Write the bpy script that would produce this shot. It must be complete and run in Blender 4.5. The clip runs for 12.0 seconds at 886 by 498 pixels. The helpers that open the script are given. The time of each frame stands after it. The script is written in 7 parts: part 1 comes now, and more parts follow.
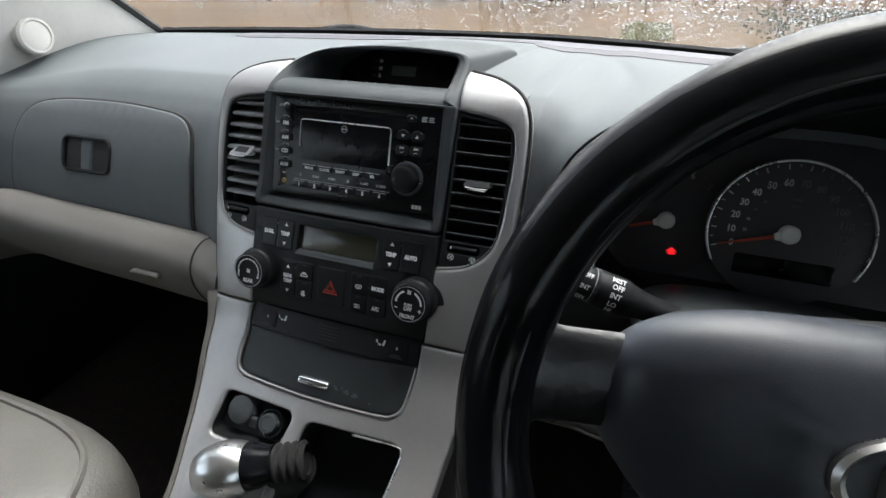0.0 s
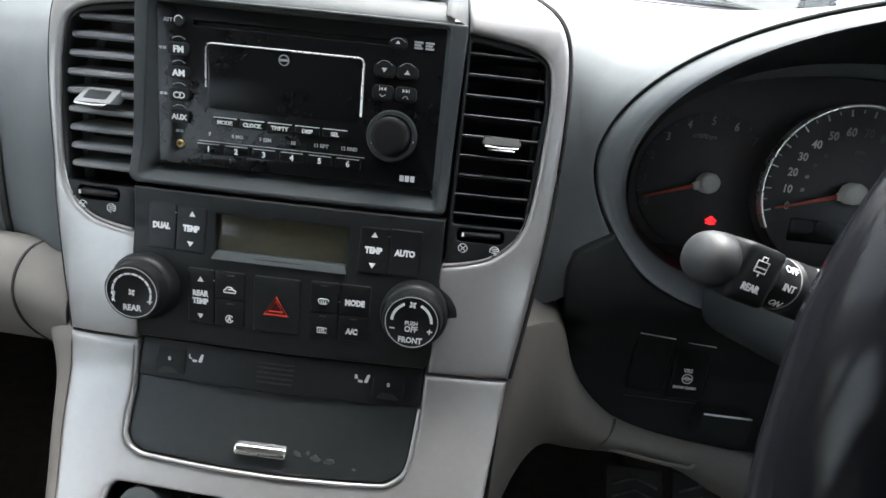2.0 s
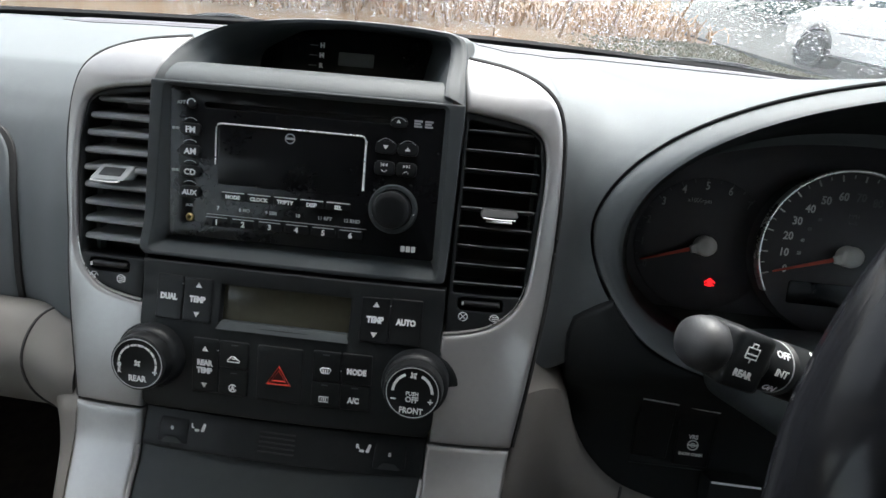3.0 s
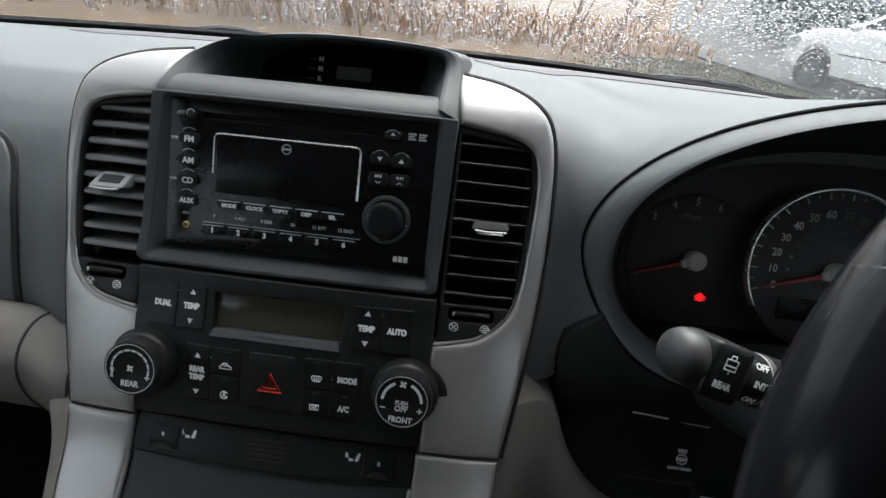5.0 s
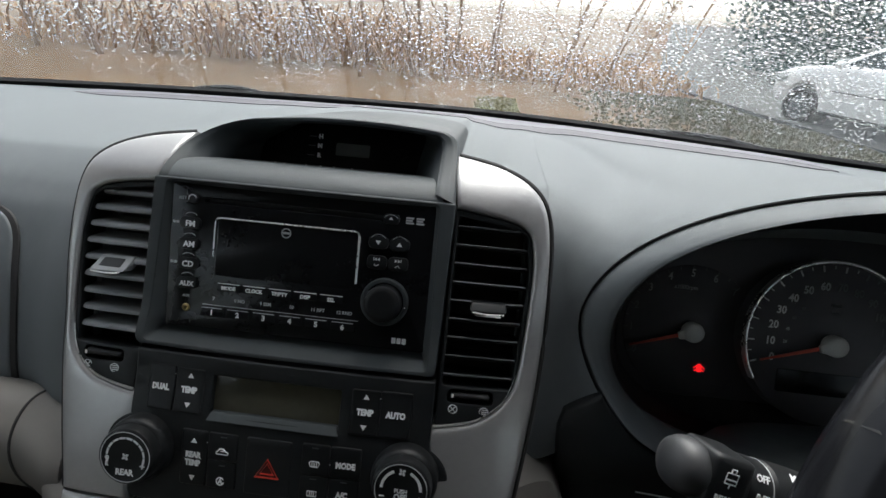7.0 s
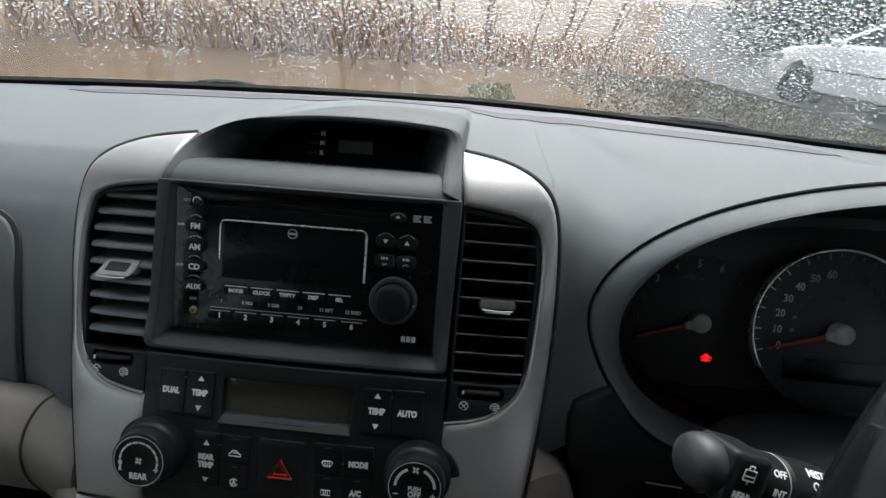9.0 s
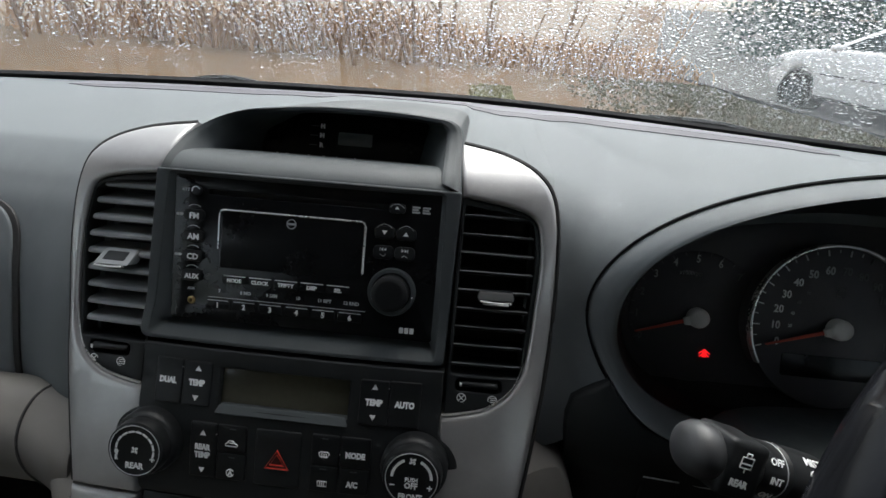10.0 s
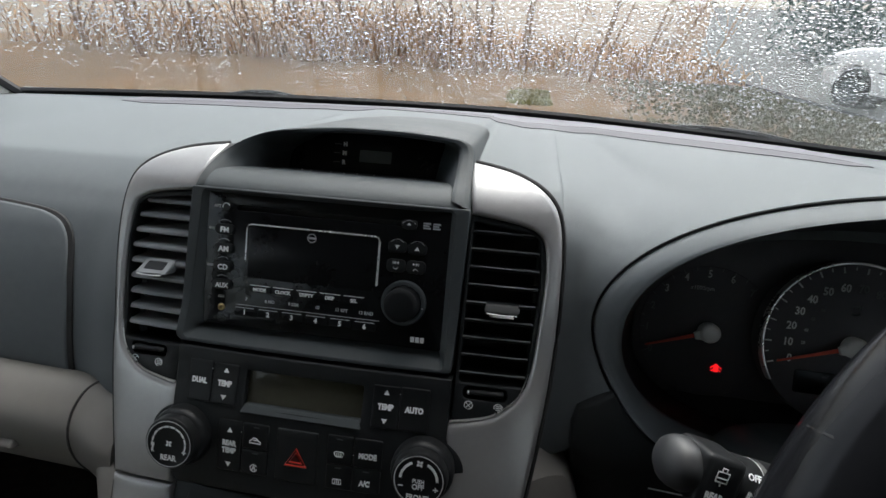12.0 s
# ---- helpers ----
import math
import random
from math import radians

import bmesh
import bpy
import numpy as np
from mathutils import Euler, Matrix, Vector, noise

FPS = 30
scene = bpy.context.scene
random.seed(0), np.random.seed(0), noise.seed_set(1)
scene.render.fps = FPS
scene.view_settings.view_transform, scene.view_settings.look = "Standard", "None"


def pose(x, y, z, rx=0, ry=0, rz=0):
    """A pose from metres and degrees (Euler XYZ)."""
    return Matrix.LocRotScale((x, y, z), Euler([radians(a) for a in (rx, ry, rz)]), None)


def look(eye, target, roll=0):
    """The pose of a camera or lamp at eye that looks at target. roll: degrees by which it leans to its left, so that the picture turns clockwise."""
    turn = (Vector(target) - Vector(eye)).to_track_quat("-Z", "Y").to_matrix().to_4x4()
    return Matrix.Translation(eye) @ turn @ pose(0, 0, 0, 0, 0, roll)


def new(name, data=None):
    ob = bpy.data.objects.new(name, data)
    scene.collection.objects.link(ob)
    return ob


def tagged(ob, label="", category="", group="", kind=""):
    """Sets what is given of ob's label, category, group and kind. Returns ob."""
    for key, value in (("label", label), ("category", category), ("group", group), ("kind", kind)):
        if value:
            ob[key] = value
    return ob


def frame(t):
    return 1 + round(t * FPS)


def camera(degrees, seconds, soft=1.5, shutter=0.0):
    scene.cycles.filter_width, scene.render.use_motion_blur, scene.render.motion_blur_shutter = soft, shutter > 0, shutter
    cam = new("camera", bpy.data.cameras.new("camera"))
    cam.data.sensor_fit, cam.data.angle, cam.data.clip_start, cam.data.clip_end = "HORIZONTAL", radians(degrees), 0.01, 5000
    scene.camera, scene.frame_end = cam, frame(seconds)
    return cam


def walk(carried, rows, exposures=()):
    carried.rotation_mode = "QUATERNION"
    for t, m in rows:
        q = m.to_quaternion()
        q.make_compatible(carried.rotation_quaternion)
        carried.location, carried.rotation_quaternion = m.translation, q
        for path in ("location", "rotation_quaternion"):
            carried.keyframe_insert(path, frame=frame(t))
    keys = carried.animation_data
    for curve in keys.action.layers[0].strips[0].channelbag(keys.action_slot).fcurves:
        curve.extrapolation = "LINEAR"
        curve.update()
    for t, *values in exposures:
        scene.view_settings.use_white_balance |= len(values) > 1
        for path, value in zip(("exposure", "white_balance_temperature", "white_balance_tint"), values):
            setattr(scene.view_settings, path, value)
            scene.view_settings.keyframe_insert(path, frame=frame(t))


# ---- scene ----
from mathutils.bvhtree import BVHTree
# The centre stack's own frame: x across, z up its face, y into the dashboard; the face leans forward by 22 degrees.
LEANBACK = 22.0
STACK = pose(0, 0, 1.05, -LEANBACK, 0, 0)
cam = camera(82.0, 12.0, soft=1.5)
# seconds, place in the stack's frame, then yaw, pitch and roll in degrees
PATH = [
    (0, 0.2481, -0.4379, 0.0202, 18.37, -11.92, 6.41),
    (0.5, 0.1443, -0.3486, 0.0065, 7.90, -13.79, 5.54),
    (1, 0.1156, -0.3214, -0.0033, 3.27, -14.33, 5.37),
    (1.5, 0.1099, -0.3169, -0.0092, 2.15, -13.79, 5.70),
    (2, 0.1103, -0.3223, -0.0103, 1.94, -13.13, 6.05),
    (2.5, 0.1091, -0.3246, -0.0011, 2.67, -10.42, 5.75),
    (3, 0.1128, -0.3249, 0.0099, 3.17, -8.77, 5.37),
    (5, 0.1186, -0.3294, 0.0097, 3.34, -7.31, 6.21),
    (5.5, 0.1186, -0.3298, 0.0200, 3.49, -5.67, 6.26),
    (6, 0.1142, -0.3341, 0.0235, 3.38, -3.38, 6.57),
    (6.5, 0.1161, -0.3304, 0.0344, 3.47, -3.38, 6.23),
    (8.5, 0.1101, -0.3287, 0.0472, 3.45, -5.00, 4.31),
    (9, 0.1081, -0.3281, 0.0475, 3.10, -5.00, 4.46),
    (9.5, 0.1082, -0.3283, 0.0452, 3.04, -5.04, 4.60),
    (10, 0.1089, -0.3284, 0.0409, 3.03, -4.80, 4.95),
    (10.5, 0.1100, -0.3282, 0.0430, 3.01, -5.11, 4.80),
    (11, 0.1111, -0.3275, 0.0454, 2.91, -5.43, 4.76),
    (11.5, 0.1105, -0.3265, 0.0451, 2.73, -5.42, 4.78),
    (12, 0.1279, -0.3441, 0.0509, 7.20, -4.72, 5.16),
]


def eye_pose(x, y, z, yaw, pitch, roll):
    return STACK @ pose(x, y, z) @ pose(0, 0, 0, 0, 0, yaw) @ pose(0, 0, 0, 90 + pitch, 0, 0) @ pose(0, 0, 0, 0, 0, roll)


EXPOSURE = [(0.0, 2.80), (0.5, 3.16), (1.0, 3.68), (2.0, 3.86), (2.5, 3.55), (3.2, 3.12), (5.0, 2.7), (6.0, 2.4), (12.0, 2.35)]
walk(cam, [(t, eye_pose(*row)) for t, *row in PATH], [(t, e) for t, e in EXPOSURE])

# ---- daylight: a wet grey day ----
world = bpy.data.worlds.new("overcast")
scene.world = world
world.use_nodes = True
wn = world.node_tree.nodes
sky = wn.new("ShaderNodeTexSky")
sky.sky_type, sky.sun_disc, sky.sun_elevation, sky.sun_rotation = "NISHITA", False, radians(54), radians(6)
sky.air_density, sky.dust_density = 1.0, 3.0
grey = wn.new("ShaderNodeHueSaturation")
grey.inputs["Saturation"].default_value = 0.36
world.node_tree.links.new(sky.outputs[0], grey.inputs["Color"])
world.node_tree.links.new(grey.outputs[0], wn["Background"].inputs["Color"])
wn["Background"].inputs["Strength"].default_value = 0.15
sun = new("sun", bpy.data.lights.new("sun", "SUN"))
sun.data.energy, sun.data.angle, sun.data.color = 0.56, radians(40), (1.0, 0.985, 0.96)
sun.matrix_world = look((0, 0, 30), (-1.5, -14, 10))


# ---- materials ----
def rgb(c):
    return (*c, 1.0)


def material(name, colour, rough=0.5, metal=0.0, second=None, scale=40.0, mix=0.5, bump=0.0, bump_scale=900.0, coat=0.0, glow=0.0, rough_var=0.0, spec=0.5, detail=5.0, random_tint=0.0):
    """A surface with its colour broken up at two scales, fine relief and uneven gloss."""
    m = bpy.data.materials.new(name)
    m.use_nodes = True
    n, l = m.node_tree.nodes, m.node_tree.links
    b = n["Principled BSDF"]
    b.inputs["Roughness"].default_value, b.inputs["Metallic"].default_value = rough, metal
    b.inputs["Specular IOR Level"].default_value = spec
    b.inputs["Coat Weight"].default_value = coat
    b.inputs["Base Color"].default_value = rgb(colour)
    co = n.new("ShaderNodeTexCoord")
    if second:
        big, small = n.new("ShaderNodeTexNoise"), n.new("ShaderNodeTexNoise")
        big.inputs["Scale"].default_value, small.inputs["Scale"].default_value = scale, scale * 13
        big.inputs["Detail"].default_value = detail
        add = n.new("ShaderNodeMath")
        add.operation = "MULTIPLY_ADD"
        add.inputs[1].default_value = 0.45
        ramp = n.new("ShaderNodeMapRange")
        ramp.inputs["From Min"].default_value, ramp.inputs["From Max"].default_value = 0.55, 0.95
        ramp.inputs["To Max"].default_value = mix * 2
        mx = n.new("ShaderNodeMix")
        mx.data_type = "RGBA"
        mx.inputs["A"].default_value, mx.inputs["B"].default_value = rgb(colour), rgb(second)
        l.new(co.outputs["Object"], big.inputs["Vector"]), l.new(co.outputs["Object"], small.inputs["Vector"])
        l.new(small.outputs["Fac"], add.inputs[0]), l.new(big.outputs["Fac"], add.inputs[2])
        l.new(add.outputs[0], ramp.inputs["Value"]), l.new(ramp.outputs[0], mx.inputs["Factor"])
        out = mx.outputs["Result"]
        if random_tint:
            info, hsv = n.new("ShaderNodeObjectInfo"), n.new("ShaderNodeHueSaturation")
            rng = n.new("ShaderNodeMapRange")
            rng.inputs["To Min"].default_value, rng.inputs["To Max"].default_value = 1 - random_tint, 1 + random_tint
            l.new(info.outputs["Random"], rng.inputs["Value"]), l.new(rng.outputs[0], hsv.inputs["Value"]), l.new(out, hsv.inputs["Color"])
            out = hsv.outputs[0]
        l.new(out, b.inputs["Base Color"])
        if rough_var:
            rr = n.new("ShaderNodeMapRange")
            rr.inputs["From Min"].default_value, rr.inputs["From Max"].default_value = 0.45, 1.0
            rr.inputs["To Min"].default_value, rr.inputs["To Max"].default_value = rough - rough_var, rough + rough_var
            l.new(add.outputs[0], rr.inputs["Value"]), l.new(rr.outputs[0], b.inputs["Roughness"])
    if bump:
        tex, bp = n.new("ShaderNodeTexVoronoi"), n.new("ShaderNodeBump")
        tex.inputs["Scale"].default_value = bump_scale
        bp.inputs["Strength"].default_value, bp.inputs["Distance"].default_value = bump, 0.0006
        l.new(co.outputs["Object"], tex.inputs["Vector"]), l.new(tex.outputs["Distance"], bp.inputs["Height"])
        l.new(bp.outputs[0], b.inputs["Normal"])
    if glow:
        b.inputs["Emission Color"].default_value, b.inputs["Emission Strength"].default_value = rgb(colour), glow
    return m


def glass_material(name, rough, tint=(1, 1, 1), ior=1.45, clear=0.0):
    m = bpy.data.materials.new(name)
    m.use_nodes = True
    n, l = m.node_tree.nodes, m.node_tree.links
    b = n["Principled BSDF"]
    b.inputs["Base Color"].default_value = rgb(tint)
    b.inputs["Transmission Weight"].default_value, b.inputs["Roughness"].default_value, b.inputs["IOR"].default_value = 1.0, rough, ior
    if clear:
        tr, mx = n.new("ShaderNodeBsdfTransparent"), n.new("ShaderNodeMixShader")
        tr.inputs[0].default_value = rgb([math.sqrt(c) for c in tint])
        mx.inputs[0].default_value = clear
        l.new(b.outputs[0], mx.inputs[1]), l.new(tr.outputs[0], mx.inputs[2]), l.new(mx.outputs[0], n["Material Output"].inputs[0])
    return m


DASH = material("grained_grey_dash", (0.123, 0.137, 0.143), 0.62, spec=0.20, second=(0.142, 0.157, 0.163), scale=9, bump=0.10, bump_scale=1300, rough_var=0.06)
BEZEL = material("satin_charcoal", (0.046, 0.054, 0.0565), 0.58, spec=0.3, second=(0.056, 0.064, 0.067), scale=14, bump=0.1, bump_scale=1600, rough_var=0.06)
BLACK = material("black_plastic", (0.0112, 0.0128, 0.0136), 0.48, spec=0.24, second=(0.0146, 0.0164, 0.0172), scale=25, bump=0.06, bump_scale=1800, rough_var=0.06)
GLOSS = material("gloss_black", (0.0055, 0.0059, 0.0065), 0.20, spec=0.22, second=(0.0075, 0.008, 0.0087), scale=30, rough_var=0.04, mix=0.3)
BUTTON = material("button_black", (0.0080, 0.0089, 0.0096), 0.40, spec=0.23, second=(0.0105, 0.0115, 0.0123), scale=30, rough_var=0.05)
DRAWER = material("drawer_charcoal", (0.0160, 0.0192, 0.0198), 0.40, spec=0.4, second=(0.022, 0.0255, 0.0260), scale=12, bump=0.12, bump_scale=1500, rough_var=0.08)
SILVER = material("silver_paint", (0.345, 0.342, 0.336), 0.36, metal=0.55, second=(0.385, 0.382, 0.375), scale=18, mix=0.4, bump=0.04, bump_scale=2500, rough_var=0.05)
SATIN = material("satin_silver_edge", (0.72, 0.72, 0.70), 0.28, metal=0.85, second=(0.62, 0.62, 0.61), scale=40, rough_var=0.05)
CHROME = material("chrome", (0.86, 0.86, 0.87), 0.1, metal=1.0, second=(0.75, 0.75, 0.76), scale=60, mix=0.3, rough_var=0.05)
KNOB = material("satin_silver_knob", (0.80, 0.80, 0.79), 0.30, metal=1.0, second=(0.70, 0.70, 0.69), scale=50, mix=0.4, rough_var=0.06)
BEIGE = material("grey_beige_plastic", (0.130, 0.123, 0.112), 0.55, second=(0.150, 0.142, 0.130), scale=8, bump=0.08, bump_scale=900, rough_var=0.06)
PALE = material("pale_pillar_trim", (0.60, 0.585, 0.54), 0.6, second=(0.66, 0.64, 0.6), scale=7, bump=0.15, bump_scale=1100)
LINING = material("pale_headlining", (0.40, 0.397, 0.385), 0.85, second=(0.36, 0.357, 0.345), scale=20, bump=0.3, bump_scale=700)
LEATHER = material("grey_beige_leather", (0.118, 0.117, 0.106), 0.45, second=(0.145, 0.143, 0.131), scale=11, bump=0.5, bump_scale=420, rough_var=0.08)
CARPET = material("black_carpet", (0.040, 0.031, 0.028), 0.95, second=(0.065, 0.052, 0.046), scale=60, bump=0.8, bump_scale=1200)
RUBBER = material("black_rubber", (0.012, 0.012, 0.012), 0.7, second=(0.025, 0.025, 0.025), scale=50, bump=0.2)
HIDE = material("black_wheel_leather", (0.0062, 0.0066, 0.0078), 0.17, spec=0.17, second=(0.0082, 0.0088, 0.0102), scale=9, mix=0.3, rough_var=0.02)
SPOKE = material("creased_black_leather", (0.012, 0.013, 0.0145), 0.34, second=(0.018, 0.019, 0.021), scale=25, bump=0.5, bump_scale=160, rough_var=0.06)
HUBPAD = material("charcoal_airbag_cover", (0.034, 0.041, 0.054), 0.40, second=(0.044, 0.051, 0.065), scale=10, bump=0.08, bump_scale=1500, rough_var=0.05)
WHITE = material("white_legend", (0.88, 0.89, 0.89), 0.5, second=(0.80, 0.81, 0.81), scale=300)
DIMWHITE = material("dim_legend", (0.52, 0.53, 0.54), 0.5, second=(0.44, 0.45, 0.46), scale=300)
# Darker print for dial marks in the hood's shade and the faint clock dashes.
FAINT = material("faint_shaded_legend", (0.15, 0.155, 0.165), 0.5, second=(0.10, 0.105, 0.115), scale=300)
LCD = material("olive_lcd", (0.075, 0.072, 0.05), 0.14, second=(0.06, 0.057, 0.04), scale=20, rough_var=0.04)
CLOCKLCD = material("grey_lcd", (0.13, 0.14, 0.135), 0.2, second=(0.11, 0.12, 0.115), scale=30)
DARKRED = material("dark_red_plastic", (0.11, 0.010, 0.008), 0.45, second=(0.08, 0.008, 0.006), scale=150)
RED = material("red_hazard", (0.72, 0.05, 0.03), 0.4, second=(0.58, 0.04, 0.025), scale=200)
LAMP = material("red_warning_lamp", (1.0, 0.015, 0.02), 0.4, glow=0.18)
NEEDLE = material("orange_red_needle", (0.75, 0.10, 0.05), 0.35, second=(0.6, 0.07, 0.04), scale=100)
HUBCAP = material("pale_needle_cap", (0.86, 0.86, 0.85), 0.4, second=(0.78, 0.78, 0.77), scale=70)
STALKCAP = material("charcoal_stalk_cap", (0.017, 0.0185, 0.020), 0.48, second=(0.022, 0.0235, 0.025), scale=40, bump=0.05, bump_scale=1800, rough_var=0.04)
DIAL = material("dial_face", (0.058, 0.056, 0.063), 0.45, second=(0.070, 0.068, 0.075), scale=18)
BRASS = material("brass_jack", (0.55, 0.42, 0.2), 0.3, metal=1.0, second=(0.4, 0.3, 0.15), scale=200)
SLAT = material("grey_slat_plastic", (0.205, 0.217, 0.224), 0.42, second=(0.235, 0.248, 0.255), scale=30, rough_var=0.05)
DEFROST = material("lilac_grey_grille", (0.083, 0.081, 0.092), 0.6, spec=0.2, second=(0.092, 0.090, 0.101), scale=30)
PALESCUFF = material("pale_scuff", (0.13, 0.15, 0.145), 0.7, second=(0.05, 0.058, 0.057), scale=300)
PADRAIL = material("lilac_grey_rail", (0.137, 0.135, 0.152), 0.6, spec=0.22, second=(0.150, 0.148, 0.165), scale=20, bump=0.1, bump_scale=1300)
# Painted highlight: light caught by slat edges and pedal ribs, put into colour.
CATCHLIGHT = material("catchlight_grey", (0.16, 0.17, 0.17), 0.6, second=(0.06, 0.065, 0.07), scale=200)
PANE = glass_material("wet_glass", 0.05, (0.452, 0.470, 0.464), clear=0.95)
DROP = glass_material("water_drop", 0.0, ior=1.33)
# Unseen side and rear panes: each tint sets how much light enters there.
CLEAR = glass_material("side_glass", 0.0, (0.26, 0.285, 0.285), clear=0.10)
REARGLASS = glass_material("rear_side_glass", 0.0, (0.56, 0.60, 0.595), clear=0.10)
TINTED = glass_material("passenger_side_glass", 0.0, (0.64, 0.70, 0.70), clear=0.10)


# ---- building tools ----
PLACES = {}


def thing(name, origin=(0, 0, 0), at=None, label="", category="", group="", kind=""):
    """An empty at the foot of a thing; origin is in the frame `at`."""
    ob = tagged(new(name), label, category, group, kind)
    m = (STACK if at is None else at) @ Matrix.Translation(origin)
    ob.matrix_world = m
    ob.empty_display_size = 0.02
    PLACES[ob] = m
    return ob


def finish(bm, mesh, material_, sharp):
    bm.normal_update()
    for f in bm.faces:
        f.smooth = True
    for e in bm.edges:
        if len(e.link_faces) == 2 and e.calc_face_angle(0) > sharp:
            e.smooth = False
    bm.to_mesh(mesh)
    bm.free()
    mesh.materials.append(material_)


def part(name, bm, material_, parent, label="", at=None, sharp=0.65):
    """Links a bmesh, made in the frame `at`, as one mesh under its thing or part."""
    m = PLACES[parent].inverted() @ (STACK if at is None else at)
    bm.transform(m)
    mesh = bpy.data.meshes.new(name)
    finish(bm, mesh, material_, sharp)
    ob = new(name, mesh)
    ob.parent = parent
    PLACES[ob] = PLACES[parent]
    return tagged(ob, label)


def single(name, bm, material_, label="", category="", group="", kind="", at=None, origin=(0, 0, 0), sharp=0.65):
    """A thing that is one mesh."""
    m = (STACK if at is None else at) @ Matrix.Translation(origin)
    bm.transform(Matrix.Translation(origin).inverted())
    mesh = bpy.data.meshes.new(name)
    finish(bm, mesh, material_, sharp)
    ob = tagged(new(name, mesh), label, category, group, kind)
    ob.matrix_world = m
    PLACES[ob] = m
    return ob


WORLD = Matrix.Identity(4)


def smooth(a, b, x):
    t = min(1.0, max(0.0, (x - a) / (b - a)))
    return t * t * (3 - 2 * t)


def lerp(a, b, t):
    return a + (b - a) * t


def curve1(points, x):
    """A smooth curve through (x, value) pairs."""
    if x <= points[0][0]:
        return points[0][1]
    for i in range(len(points) - 1):
        (x0, y0), (x1, y1) = points[i], points[i + 1]
        if x <= x1:
            xm, ym = points[max(i - 1, 0)]
            xp, yp = points[min(i + 2, len(points) - 1)]
            s0 = (y1 - ym) / max(x1 - xm, 1e-9)
            s1 = (yp - y0) / max(xp - x0, 1e-9)
            h = x1 - x0
            t = (x - x0) / h
            return (2 * t**3 - 3 * t**2 + 1) * y0 + (t**3 - 2 * t**2 + t) * h * s0 + (3 * t**2 - 2 * t**3) * y1 + (t**3 - t**2) * h * s1
    return points[-1][1]


def spline(points, n, closed=False):
    """A smooth line of n points through the given ones."""
    pts = [Vector(p) for p in points]
    k = len(pts)
    out = []
    spans = k if closed else k - 1
    for i in range(n):
        s = i / (n if closed else n - 1) * spans
        j = min(int(s), spans - 1)
        t = s - j
        if closed:
            p0, p1, p2, p3 = pts[(j - 1) % k], pts[j % k], pts[(j + 1) % k], pts[(j + 2) % k]
        else:
            p0, p1, p2, p3 = pts[max(j - 1, 0)], pts[j], pts[j + 1], pts[min(j + 2, k - 1)]
        out.append(0.5 * (2 * p1 + (p2 - p0) * t + (2 * p0 - 5 * p1 + 4 * p2 - p3) * t * t + (3 * p1 - p0 - 3 * p2 + p3) * t**3))
    return out


def grid(fn, nu, nv, close_u=False, close_v=False):
    """A sheet of fn(s, t), both from 0 to 1."""
    bm = bmesh.new()
    rows = [[bm.verts.new(fn(i / (nu if close_u else nu - 1), j / (nv if close_v else nv - 1))) for j in range(nv)] for i in range(nu)]
    for i in range(nu if close_u else nu - 1):
        for j in range(nv if close_v else nv - 1):
            a, b, c, d = rows[i][j], rows[(i + 1) % nu][j], rows[(i + 1) % nu][(j + 1) % nv], rows[i][(j + 1) % nv]
            bm.faces.new((a, b, c, d))
    return bm


def thicken(bm, depth, flip=False):
    """Gives a sheet a back, along its normals, and closes its rim."""
    bm.normal_update()
    faces = list(bm.faces)
    verts = list(bm.verts)
    back = {v: bm.verts.new(v.co - v.normal * (depth if not flip else -depth)) for v in verts}
    rim = [e for e in bm.edges if len(e.link_faces) == 1]
    for f in faces:
        bm.faces.new([back[v] for v in reversed(f.verts)])
    for e in rim:
        a, b = e.verts
        f = e.link_faces[0]
        vs = list(f.verts)
        if vs[(vs.index(a) + 1) % len(vs)] == b:
            bm.faces.new((b, a, back[a], back[b]))
        else:
            bm.faces.new((a, b, back[b], back[a]))
    return bm


def rpoly(points, r, seg=5):
    """A polygon with rounded corners; r is one radius or one a corner."""
    pts = [Vector(p) for p in points]
    n = len(pts)
    rs = r if isinstance(r, (list, tuple)) else [r] * n
    out = []
    for i in range(n):
        p, a, b = pts[i], pts[i - 1] - pts[i], pts[(i + 1) % n] - pts[i]
        la, lb = a.length, b.length
        a, b = a / la, b / lb
        ang = a.angle(b)
        if rs[i] <= 0 or ang > 3.1:
            out.append(p)
            continue
        d = min(rs[i] / math.tan(ang / 2), la * 0.49, lb * 0.49)
        rr = d * math.tan(ang / 2)
        centre = p + (a + b).normalized() * (rr / math.sin(ang / 2))
        s, e = p + a * d - centre, p + b * d - centre
        turn = s.angle_signed(e)
        for k in range(seg + 1):
            c, q = math.cos(-turn * k / seg), math.sin(-turn * k / seg)
            out.append(centre + Vector((s.x * c - s.y * q, s.x * q + s.y * c)))
    return out


def box2(u0, v0, u1, v1, r=0.001, seg=4):
    return rpoly([(u0, v0), (u1, v0), (u1, v1), (u0, v1)], r, seg)


def disc2(u, v, ru, rv=None, n=28):
    rv = rv or ru
    return [Vector((u + ru * math.cos(2 * math.pi * k / n), v + rv * math.sin(2 * math.pi * k / n))) for k in range(n)]


def area2(loop):
    return sum(a.x * b.y - b.x * a.y for a, b in zip(loop, loop[1:] + loop[:1])) / 2


def densify(loop, step):
    out = []
    for a, b in zip(loop, loop[1:] + loop[:1]):
        k = max(1, int((b - a).length / step))
        out += [a.lerp(b, i / k) for i in range(k)]
    return out


